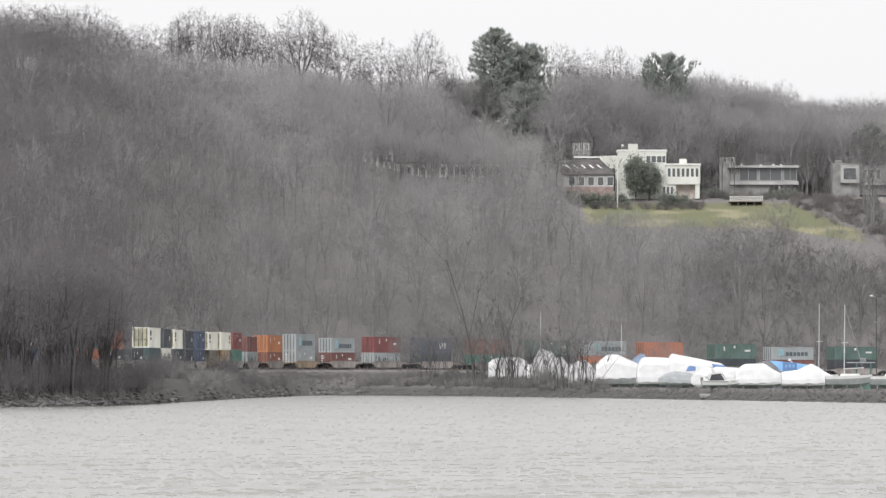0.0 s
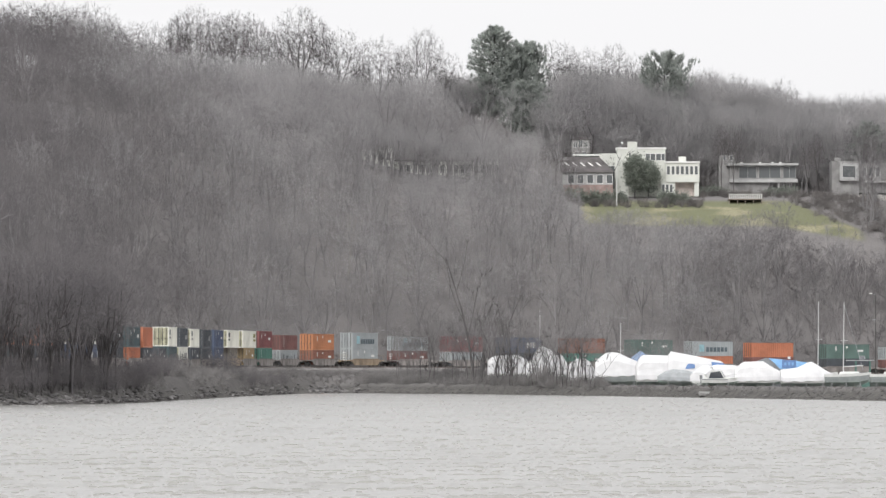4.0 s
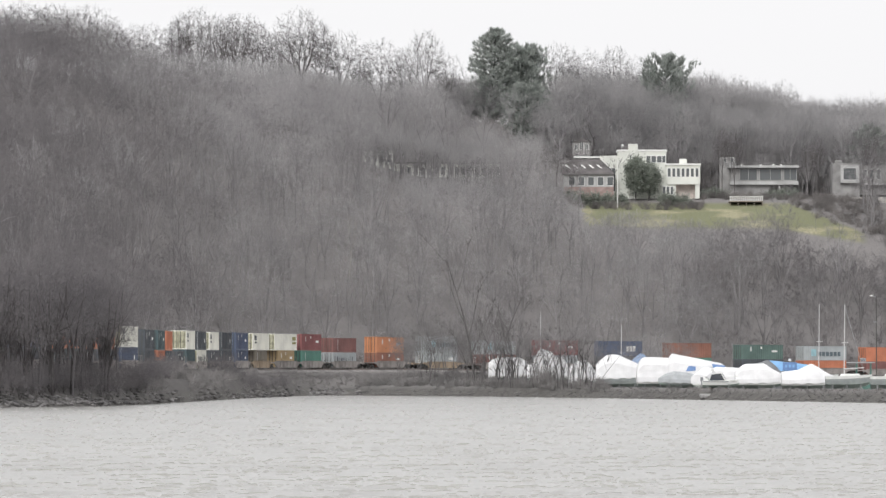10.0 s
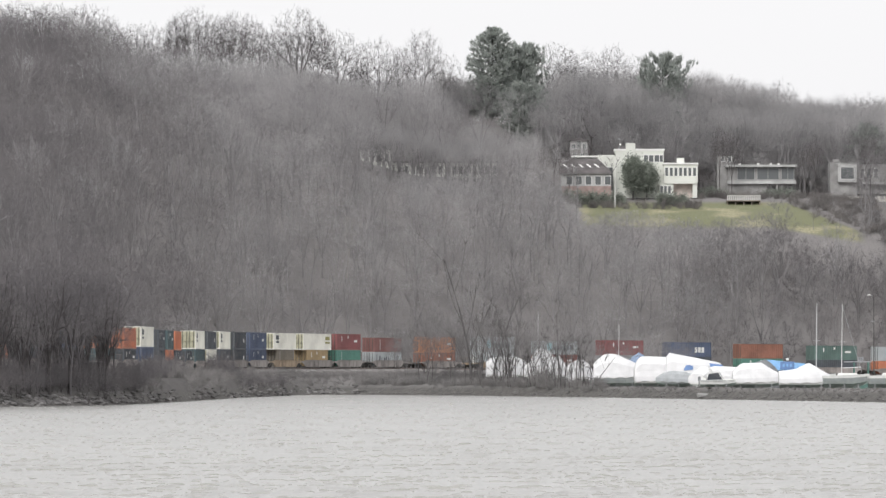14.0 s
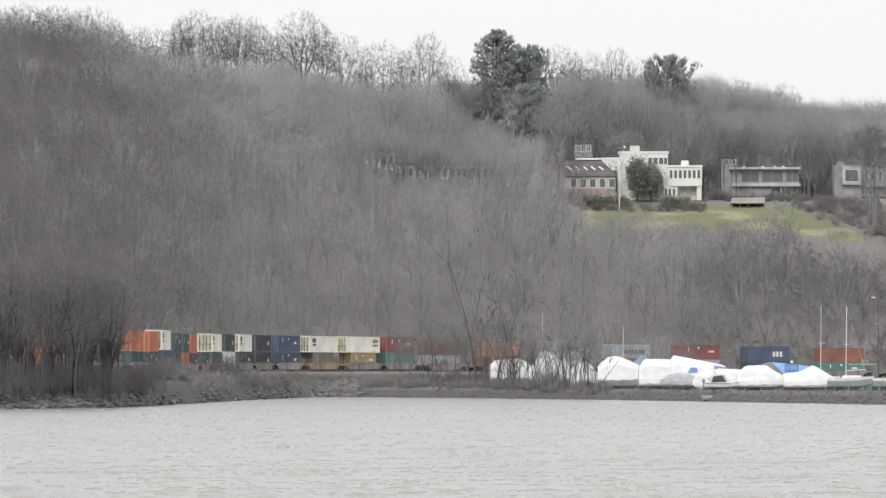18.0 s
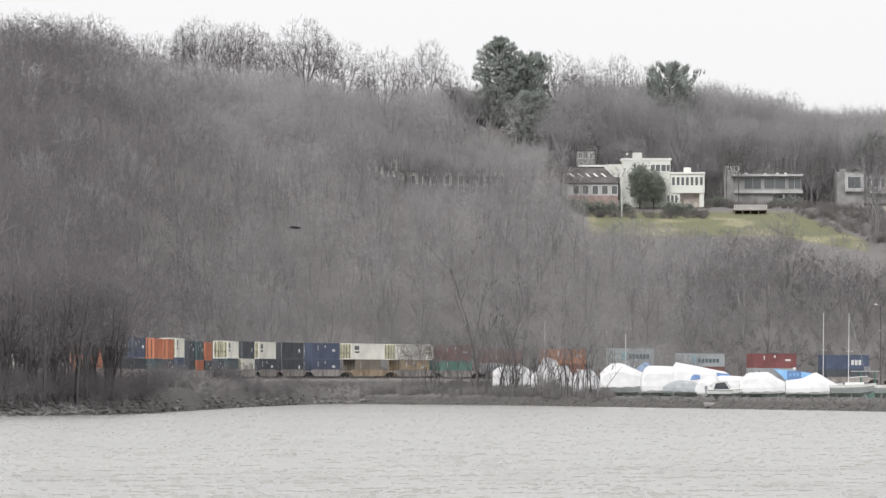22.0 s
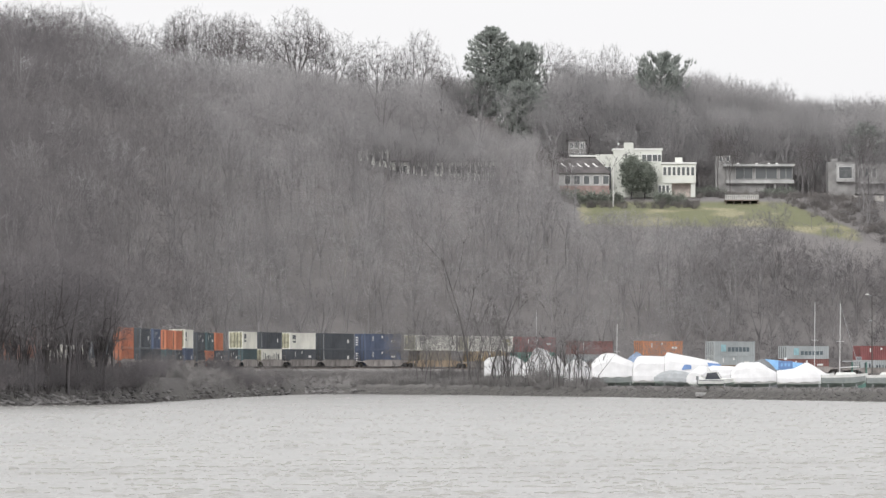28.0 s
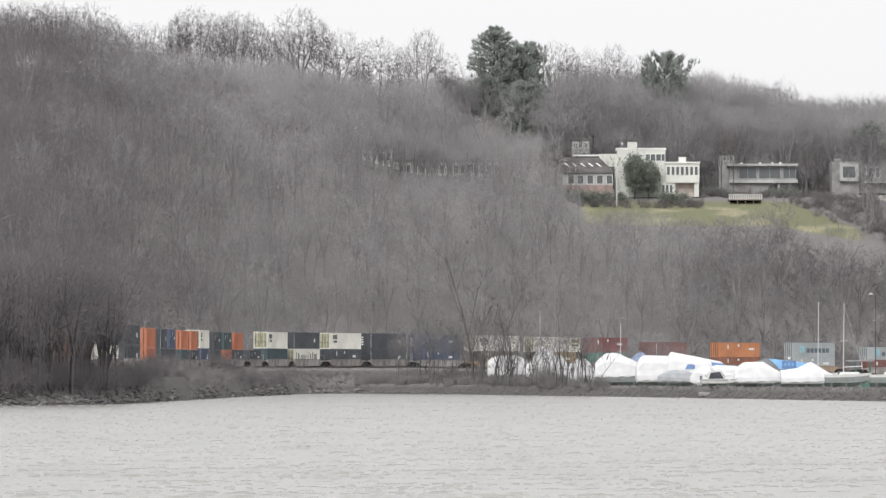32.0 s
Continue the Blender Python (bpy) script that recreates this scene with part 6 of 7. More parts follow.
def roof_dish():
    x, y, z = 39.9, 1386.0, 53.45
    th = thing("satellite_dish", "small white dish and aerial on the flat roof", "dish", "", pose(x, y, z))
    part("mast", Build().tube((0, 0, 0), (0, 0, 2.6), 0.05, 0.03, n=6), GALV, th)
    rings = [[(0.05 * k + math.cos(g) * 0.06 * k, -0.25 + 0.035 * k * k * 0.5, 1.1 + math.sin(g) * 0.06 * k) for g in [2 * math.pi * j / 12 for j in range(12)]] for k in range(1, 5)]
    part("dish", Build().loft(rings[::-1]), TRIM, th, "white dish")
    part("aerial", Build().tube((-0.5, 0, 2.2), (0.5, 0, 2.3), 0.02, n=4).tube((-0.3, 0, 2.45), (0.35, 0, 2.5), 0.02, n=4), GALV, th)
    part("roof_hatch", Build().box((1.6, 2.0, 0.35), (3.4, 1.6, 0.5), taper=0.9), ROOF, th, "dark roof hatch")
    return th


for make in (white_house, west_house, gabled_house, glass_house, east_house, long_house, far_roof, roof_dish):
    make()


def flagpole():
    x, y = 38.43, 1368.0
    th = thing("flagpole", "slim white flagpole standing on the lawn", "flagpole", "", pose(x, y, ground_at(x, y)))
    h = 50.46 - ground_at(x, y)
    part("pole", Build().tube((0, 0, -0.2), (0, 0, h), 0.11, 0.08, n=8), TRIM, th)
    part("ball", Build().tube((0, 0, h), (0, 0, h + 0.2), 0.10, 0.05, n=8), TRIM, th)


flagpole()


def deck():
    D = 1371.0
    x0, x1 = 63.19, 70.67
    z = 41.72
    th = thing("garden_deck", "white railed timber deck below the glazed house", "deck", "", pose(0, 0, 0))
    slab(th, "deck_floor", x0, x1, D, D + 5, z - 0.2, z, DECKWOOD)
    part("rail_top", Build().box(((x0 + x1) / 2, D, z + 1.0), (x1 - x0, 0.08, 0.1)), TRIM, th)
    bal = Build().box((0, 0, 0.45), (0.16, 0.05, 0.95)).mesh("baluster", TRIM)
    n = int((x1 - x0) / 0.40)
    for k in range(n):
        b = part("baluster", bal, TRIM, th)
        b.location = (x0 + (x1 - x0) * (k + 0.5) / n, D, z)
    post = Build().box((0, 0, -1.5), (0.16, 0.16, 3.0)).mesh("post", DECKWOOD)
    for k in range(5):
        p = part("post", post, DECKWOOD, th)
        p.location = (x0 + 0.2 + (x1 - x0 - 0.4) * k / 4, D + 0.3, z - 0.2)


deck()


def garden_wall():
    D = 1392.0
    x0, x1 = 91.24, 103.26
    th = thing("garden_wall", "pale stone garden wall beside the grey house", "wall")
    n = 22
    for r in range(3):
        for k in range(n):
            a = x0 + (x1 - x0) * (k + (0.5 if r % 2 else 0)) / n
            part("stone", cached("wallstone", lambda: Build().box((0, 0, 0), ((x1 - x0) / n - 0.03, 0.4, 0.5)).mesh("stone", STONEWALL)), STONEWALL, th).location = (a, D, 41.66 + 0.25 + 0.52 * r)
    slab(th, "footing", x0 - 0.2, x1 + 0.3, D - 0.15, D + 0.35, 41.02 - 2.5, 41.66, STONEWALL)


garden_wall()


# ---- boats laid up ashore ----
YARD = "boats laid up ashore"


def hull_rings(L, W, H, x_bow, flare=1.0, keel=0.25):
    """Cross-sections of a motor-boat hull, stern at -L/2, bow at +L/2, keel at z 0."""
    rings = []
    for k in range(9):
        f = k / 8
        x = -L / 2 + L * f
        w = W / 2 * (1.0 if f < 0.45 else max(0.03, 1 - ((f - 0.45) / 0.55) ** 2.1))
        rise = 0.0 if f < 0.55 else (f - 0.55) ** 2 * H * 2.2
        sheer = H * (0.92 + 0.16 * f * f)
        zc = H * 0.34 + rise * 0.6
        rings.append([(x, 0, rise), (x, -w * 0.82, zc), (x, -w * 0.95, (zc + sheer) / 2), (x, -w, sheer), (x, w, sheer), (x, w * 0.95, (zc + sheer) / 2), (x, w * 0.82, zc)])
    return rings


def bottom_rings(L, W, H):
    rings = []
    for r in hull_rings(L, W, H, 0):
        x = r[0][0]
        rings.append([(x, 0, r[0][2] - 0.012), (x, r[1][1] * 1.01 - 0.01, r[1][2]), (x, r[1][1] * 0.9, r[1][2] + 0.02), (x, -r[1][1] * 0.9, r[1][2] + 0.02), (x, -r[1][1] * 1.01 + 0.01, r[1][2])])
    return rings


def cover_rings(L, W, H, profile, seed, drop=0.42):
    """A taut cover over a ridge line. profile: (fraction from the stern, height of the ridge over the gunwale, share of the ridge's breadth)."""
    r = np.random.RandomState(seed)
    fr = [p[0] for p in profile]
    rings = []
    for k in range(21):
        f = k / 20
        x = -L / 2 - 0.06 + (L + 0.12) * f
        w = (W / 2 + 0.06) * (1.0 if f < 0.45 else max(0.06, 1 - ((f - 0.45) / 0.55) ** 2.1))
        sheer = H * (0.92 + 0.16 * f * f)
        top = sheer + float(np.interp(f, fr, [p[1] for p in profile]))
        flat = w * float(np.interp(f, fr, [p[2] for p in profile]))
        sag = 0.05 * math.sin(k * 1.9) + r.normal(0, 0.025)
        low = sheer - H * (drop + 0.05 * math.sin(k * 1.3 + seed))
        ring = []
        for s in (-1, 1):
            out = w * 0.72 + flat * 0.30
            pts = [(x, s * (w + 0.02), low), (x, s * (w + 0.03), sheer), (x, s * (w * 0.93 + 0.02), sheer * 0.72 + top * 0.28 - sag * 0.5), (x, s * out, sheer * 0.38 + top * 0.62 - sag), (x, s * flat, top - 0.05), (x, s * flat * 0.45, top)]
            ring += pts if s < 0 else pts[::-1]
        rings.append(ring)
    return rings


def stands(th, L, W, lift):
    m = cached(("stand", round(lift, 2)), lambda: Build().tube((0, -0.35, -lift), (0, 0, 0.35), 0.035, n=5).tube((-0.3, 0.25, -lift), (0, 0, 0.35), 0.035, n=5).tube((0.3, 0.25, -lift), (0, 0, 0.35), 0.035, n=5).box((0, 0, 0.37), (0.3, 0.2, 0.05)).mesh("jack_stand", GALV))
    for x in (-L * 0.36, -L * 0.05, L * 0.25):
        for s in (-1, 1):
            o = part("jack_stand", m, GALV, th)
            o.matrix_basis = pose(x, s * W * 0.33, 0.12, 0, 0, 0 if s < 0 else 180)
    for x in (-L * 0.3, L * 0.15):
        part("keel_block", Build().box((x, 0, -lift / 2), (0.35, 1.0, lift)), TIMBER, th)


def wrapped_boat(x, y, L, W, H, profile, label, turn=0.0, lift=0.12, cover=WRAP, hull=GELCOAT, bottom=HULLGREEN, seed=0, drop=0.42):
    z = ground_at(x, y) + lift
    th = thing("covered_boat", label, "boat", YARD, pose(x, y, z, 0, 0, turn))
    part("hull", Build().loft(hull_rings(L, W, H, 0)), hull, th)
    part("bottom_paint", Build().loft(bottom_rings(L, W, H)), bottom, th, "dull green antifouling below the waterline")
    part("cover", Build().loft(cover_rings(L, W, H, profile, seed, drop)), cover, th)
    stands(th, L, W, lift)
    return th


wrapped_boat(10.98, 1038, 6.61, 2.5, 1.5, ((0.0, 1.66, 0.7), (0.11, 2.32, 0.8), (0.4, 2.57, 0.75), (0.76, 2.47, 0.7), (1.0, 1.42, 0.5)), "white wrapped boat behind bare trunks on the bank", 3, 0.12, seed=1)
wrapped_boat(17.24, 1020, 6.77, 2.6, 1.5, ((0.0, 1.09, 0.6), (0.14, 2.01, 0.6), (0.25, 3.58, 0.5), (0.33, 4.12, 0.4), (0.41, 4.01, 0.4), (0.59, 3.6, 0.5), (0.68, 2.37, 0.5), (0.78, 2.8, 0.4), (0.88, 2.39, 0.4), (1.0, 0.66, 0.3)), "white wrapped cabin boat with a high peaked cover", -4, 0.12, seed=2)
wrapped_boat(22.31, 1000, 4.36, 2.3, 1.3, ((0.0, 1.59, 0.6), (0.17, 2.22, 0.6), (0.37, 2.74, 0.6), (0.65, 2.78, 0.5), (0.83, 2.08, 0.5), (1.0, 0.84, 0.3)), "white wrapped small boat among bare shrubs", 4, 0.12, seed=3)
wrapped_boat(28.04, 975, 7.98, 3.0, 1.6, ((0.0, 2.01, 0.6), (0.07, 2.72, 0.65), (0.2, 3.51, 0.65), (0.29, 3.67, 0.6), (0.44, 3.56, 0.6), (0.6, 2.9, 0.55), (0.78, 2.21, 0.5), (1.0, 1.05, 0.3)), "large white wrapped cruiser with a rounded cover", 0, 0.12, hull=HULLGREY, drop=0.1, seed=4)
wrapped_boat(31.85, 1000, 3.45, 2.9, 1.6, ((0.0, 2.45, 0.5), (0.2, 3.2, 0.25), (0.5, 3.95, 0.08), (0.62, 3.7, 0.12), (0.85, 3.0, 0.3), (1.0, 2.2, 0.3)), "boat under a faded blue tarpaulin behind white ones", 0, 0.12, cover=TARP_FADED, seed=5)
wrapped_boat(33.90, 960, 7.85, 3.0, 1.7, ((0.0, 1.46, 0.6), (0.05, 2.46, 0.7), (0.12, 3.13, 0.7), (0.34, 3.1, 0.65), (0.62, 2.94, 0.6), (0.87, 2.06, 0.5), (1.0, 0.94, 0.3)), "long white wrapped boat beside a grey one", 2, 0.12, seed=6)
long_boat = wrapped_boat(39.06, 955, 8.59, 2.8, 1.9, ((0.0, 3.0, 0.5), (0.03, 3.6, 0.5), (0.49, 2.75, 0.5), (0.94, 1.77, 0.5), (1.0, 1.13, 0.4)), "white wrapped boat with a long sloping cover", 0, 0.12, seed=7)
wrapped_boat(35.51, 938, 5.97, 2.3, 1.25, ((0.0, 0.7, 0.6), (0.29, 1.11, 0.5), (0.6, 1.22, 0.5), (0.81, 0.82, 0.4), (1.0, 0.03, 0.3)), "grey covered small boat with a grey hull", 184, 0.12, cover=WRAP_GREY, hull=HULLGREY, seed=8)
wrapped_boat(39.40, 930, 5.0, 2.6, 1.5, ((0, 0.7, 0.5), (0.25, 1.3, 0.4), (0.5, 1.75, 0.35), (0.65, 1.6, 0.3), (0.85, 0.8, 0.25), (1, 0.1, 0.1)), "white wrapped boat with a steep cover", 62, seed=9)
wrapped_boat(46.53, 910, 7.45, 2.8, 1.45, ((0.0, 0.93, 0.5), (0.09, 1.75, 0.6), (0.18, 2.24, 0.55), (0.56, 2.26, 0.5), (0.71, 1.47, 0.4), (0.87, 0.75, 0.3), (1.0, 0.03, 0.1)), "white wrapped boat with a broad peaked cover", 0, 0.12, seed=10)
wrapped_boat(51.87, 880, 7.84, 2.8, 1.4, ((0.0, 1.12, 0.5), (0.18, 1.27, 0.4), (0.31, 1.42, 0.3), (0.53, 2.26, 0.2), (0.66, 1.66, 0.2), (0.82, 0.81, 0.25), (1.0, 0.03, 0.1)), "white wrapped boat with a pointed tent cover", 0, 0.12, seed=11)
wrapped_boat(43.65, 950, 5.87, 2.7, 1.6, ((0.0, 1.3, 0.5), (0.19, 1.72, 0.6), (0.56, 1.57, 0.6), (1.0, 1.22, 0.4)), "white wrapped boat standing in the second row", 0, 0.12, seed=12)
wrapped_boat(47.63, 919, 4.55, 2.6, 1.7, ((0.0, 1.61, 0.4), (0.25, 2.11, 0.2), (0.58, 2.55, 0.1), (0.77, 1.88, 0.2), (1.0, 0.65, 0.2)), "boat under a dark grey tarpaulin", 0, 0.12, cover=TARP_GREY, hull=HULLGREY, seed=13)

part("tarp_panel", Build().loft([[(-1.8, -1.50, 2.6), (-1.8, -1.45, 2.6), (-1.3, -1.20, 3.55), (-1.3, -1.25, 3.55)], [(-0.3, -1.50, 2.7), (-0.3, -1.45, 2.7), (-0.3, -1.20, 3.45), (-0.3, -1.25, 3.45)]]), TARP_BLUE, long_boat, "blue tarpaulin panel")
part("tarp_panel", Build().loft([[(2.4, -1.35, 3.05), (2.4, -1.3, 3.05), (2.2, -1.1, 3.7), (2.2, -1.15, 3.7)], [(4.25, -0.75, 2.85), (4.25, -0.7, 2.85), (4.25, -0.55, 3.45), (4.25, -0.6, 3.45)]]), TARP_BLUE, long_boat, "blue tarpaulin edge")


def open_boat():
    x, y = 40.48, 905.0
    th = thing("motor_boat", "small white open motor boat with a dark windscreen", "boat", YARD, pose(x, y, ground_at(x, y) + 0.22, 0, 0, -12))
    L, W, H = 5.2, 2.2, 1.05
    part("hull", Build().loft(hull_rings(L, W, H, 0)), GELCOAT, th)
    part("bottom_paint", Build().loft(bottom_rings(L, W, H)), HULLGREEN, th)
    part("rubbing_strake", Build().box((-0.6, -1.12, 0.86), (3.8, 0.05, 0.10)), TARP_GREY, th)
    part("deck", Build().box((1.2, 0, 1.10), (2.2, 1.5, 0.14), taper=0.85), GELCOAT, th)
    w = Build().loft([[(-1.55, -1.0, 1.0), (-1.55, 1.0, 1.0), (-1.25, 0.9, 1.9), (-1.25, -0.9, 1.9)], [(0.75, -0.85, 1.05), (0.75, 0.85, 1.05), (0.1, 0.72, 2.05), (0.1, -0.72, 2.05)]])
    part("windscreen", w, DARKGLASS, th, "dark raked windscreen and side screens")
    part("screen_frame", Build().tube((0.78, -0.88, 1.05), (0.12, -0.76, 2.1), 0.06, n=5).tube((0.12, -0.76, 2.1), (0.12, 0.76, 2.1), 0.06, n=5).tube((-1.6, -1.03, 1.0), (-1.28, -0.94, 1.95), 0.06, n=5).tube((0.12, -0.76, 2.1), (-1.28, -0.94, 1.95), 0.05, n=5), GELCOAT, th)
    part("radar_arch", Build().tube((-0.9, -0.95, 1.9), (-1.3, -0.8, 2.6), 0.07, n=5).tube((-1.3, -0.8, 2.6), (-1.3, 0.8, 2.6), 0.07, n=5).tube((-0.9, 0.95, 1.9), (-1.3, 0.8, 2.6), 0.07, n=5), GELCOAT, th, "white arch over the cockpit")
    part("seat", Build().box((-2.0, 0, 1.1), (0.5, 1.5, 0.5)).box((-2.2, 0, 1.4), (0.14, 1.5, 0.4)), GELCOAT, th)
    part("outboard_motor", Build().box((-2.85, 0, 1.2), (0.4, 0.4, 0.6), taper=0.8).box((-2.85, 0, 0.65), (0.18, 0.12, 0.7)), TARP_GREY, th)
    part("bow_rail", Build().tube((0.9, -0.75, 1.5), (2.5, -0.1, 1.65), 0.035, n=5).tube((0.9, 0.75, 1.5), (2.5, 0.1, 1.65), 0.035, n=5).tube((0.9, -0.75, 1.05), (0.9, -0.75, 1.5), 0.035, n=5), GELCOAT, th)
    stands(th, L, W, 0.22)


open_boat()


def sail_boat(x, y, L, mast_x, mast_top, label, turn=0, boom=True):
    z = ground_at(x, y) + 0.2
    th = thing("sailing_boat", label, "boat", YARD, pose(x, y, z, 0, 0, turn))
    W, H = 2.4, 1.75
    part("hull", Build().loft(hull_rings(L, W, H, 0)), HULLGREY, th, "grey-green hull")
    band = []
    for ring in hull_rings(L + 0.06, W + 0.08, H, 0):
        (xa, ya, za), (_, yb, zb) = ring[2], ring[3]
        lo = za + (zb - za) * 0.45
        band.append([(xa, ya, lo), (xa, yb, zb + 0.10), (xa, -yb, zb + 0.10), (xa, -ya, lo)])
    part("deck_band", Build().loft(band), GELCOAT, th, "white deck edge and topsides")
    part("bottom_paint", Build().loft(bottom_rings(L, W, H)), HULLGREEN, th, "green antifouling below the waterline")
    part("coachroof", Build().box((0.2, 0, H + 0.15), (L * 0.45, 1.3, 0.35), taper=0.86), GELCOAT, th)
    h = mast_top - z
    mx = mast_x - x
    mast = part("mast", Build().tube((mx - 0.12, 0, 0.4), (mx, 0, h), 0.062, 0.042, n=8), ALU, th, "bare aluminium mast")
    part("spreader", Build().tube((mx, -0.75, h * 0.55), (mx, 0.75, h * 0.55), 0.03, n=5).tube((mx - 0.5, 0, h * 0.55), (mx + 0.5, 0, h * 0.55), 0.03, n=5), ALU, mast)
    if boom:
        part("backstay", Build().tube((mx, 0, h - 0.2), (mx + 2.7, 0, H + 0.4), 0.03, n=5), GALV, mast, "slanting wire stay")
        part("boom", Build().tube((mx, 0, H + 1.0), (mx + 2.6, 0, H + 1.15), 0.06, n=6), ALU, mast)
    stands(th, L, W, 0.2)
    return th


sail_boat(56.27, 862, 6.4, 55.72, 13.37, "white sailing boat with a bare mast laid up ashore", 0)
sail_boat(56.14, 930, 6.0, 56.31, 14.26, "sailing boat behind wrapped boats with a tall bare mast", 0, False)
sail_boat(61.15, 845, 6.0, 62.07, 11.65, "white sailing boat at the yard's edge", 0, False)
sail_boat(16.34, 1045, 5.8, 16.43, 14.18, "sailing boat hidden by wrapped boats, slim mast above", 0, False)
sail_boat(28.83, 1010, 5.0, 29.01, 11.64, "small sailing boat behind the wrapped cruiser", 0, False)


def canvas_shed():
    x, y = 51.80, 925.0
    z = ground_at(x, y)
    th = thing("canvas_shed", "pale blue canvas boat shelter with a dark blue sign", "shelter", "", pose(x, y, z))
    w, h = 5.6, 4.20 - z
    top = 5.80 - z
    part("walls", Build().box((0, 1.6, h / 2), (w, 3.2, h)), TARP_GREY, th)
    part("roof", Build().loft([[(-w / 2 - 0.5, 0, h), (-w / 2 - 0.3, 1.6, top), (-w / 2 - 0.5, 3.2, h)], [(w / 2, 0, h), (w / 2 - 0.3, 1.6, top - 0.6), (w / 2, 3.2, h)]]), CANVAS_BLUE, th)
    sign = part("sign", Build().box((-0.2, -0.06, top - 0.85), (2.1, 0.08, 1.1)), TARP_BLUE, th, "darker blue sign panel with pale bars")
    for k in range(3):
        part("sign_bar", Build().box((-0.75 + 0.55 * k, -0.115, top - 0.85), (0.30, 0.02, 0.42)), CANVAS_BLUE, sign)
    part("ridge_vent", Build().box((-0.1, 1.6, top + 0.05), (0.4, 0.3, 0.35)), MARK_WHITE, th)


canvas_shed()


def boat_lift():
    x, y = 59.20, 880.0
    z = ground_at(x, y)
    th = thing("boat_lift", "dull green steel staging with a slim deck and a small sign", "frame", "", pose(x, y, z))
    top = 5.40 - z
    part("deck", Build().box((0, 1, top), (3.9, 1.8, 0.14)), GALV, th)
    leg = Build().box((0, 0, top / 2), (0.14, 0.14, top)).mesh("leg", GREENPAINT)
    for a in (-0.6, 1.4):
        for c in (0.2, 1.7):
            part("leg", leg, GREENPAINT, th).location = (a, c, 0)
    part("panel", Build().box((0.5, 0.3, top * 0.22), (2.2, 0.06, top * 0.42)), GREENPAINT, th)
    sign = part("sign", Build().box((0.3, 0.5, top + 0.40), (0.8, 0.08, 0.5)), GALV, th, "grey sign board with dark bars")
    for k in range(3):
        part("sign_bar", Build().box((0.3, 0.45, top + 0.27 + 0.13 * k), (0.6, 0.02, 0.05)), MARK_DARK, sign)


boat_lift()


def light_pole(x, y, top, label):
    z = ground_at(x, y)
    th = thing("lamp_post", label, "lamp post", "", pose(x, y, z))
    h = top - z
    part("post", Build().tube((0, 0, -0.3), (0, 0, h), 0.08, 0.05, n=8), RODS, th)
    part("arm", Build().tube((0, 0, h - 0.2), (-0.55, 0, h + 0.05), 0.035, n=6), GALV, th)
    part("lamp_head", Build().box((-0.7, 0, h + 0.05), (0.55, 0.26, 0.14), taper=0.7), MARK_WHITE, th, "pale lamp head, unlit")
    part("camera_bracket", Build().box((-0.2, 0, h * 0.72), (0.5, 0.2, 0.12)), GALV, th)


light_pole(62.75, 900, 15.08, "slim steel lamp post in the boat yard")


def pale_slab():
    x, y = 38.75, 903.0
    th = thing("concrete_slab", "pale worn concrete slab lying on the bank", "slab", "", pose(x, y, ground_at(x, y) + 0.02, 9, 0, 4))
    part("slab", Build().box((0, 0, 0), (2.9, 1.8, 0.3), taper=0.96), GREYWALL, th)
    part("edge", Build().box((0.2, -0.93, -0.1), (2.5, 0.1, 0.2)), STONE, th)


pale_slab()


# ---- shrubs, stones ----
def shrub(seed, H=2.2, n=40):
    r = np.random.RandomState(seed)
    tw = []
    for i in range(n):
        p = r.normal(0, 0.35, 3) * np.array([1, 1, 0])
        d = unit(r.normal(0, 0.5, 3) + np.array([0, 0, 1.1]))
        q = p + d * H * r.uniform(0.5, 1)
        tw.append((p, q, 0.03))
        for k in range(4):
            s = p + (q - p) * r.uniform(0.3, 1)
            tw.append((s, s + unit(d * 0.6 + r.normal(0, 0.6, 3)) * H * r.uniform(0.2, 0.45), 0.022))
    return wood_arrays([(np.zeros(3), np.array([0, 0, 0.3]), 0.05, 0.03)], tw, r)


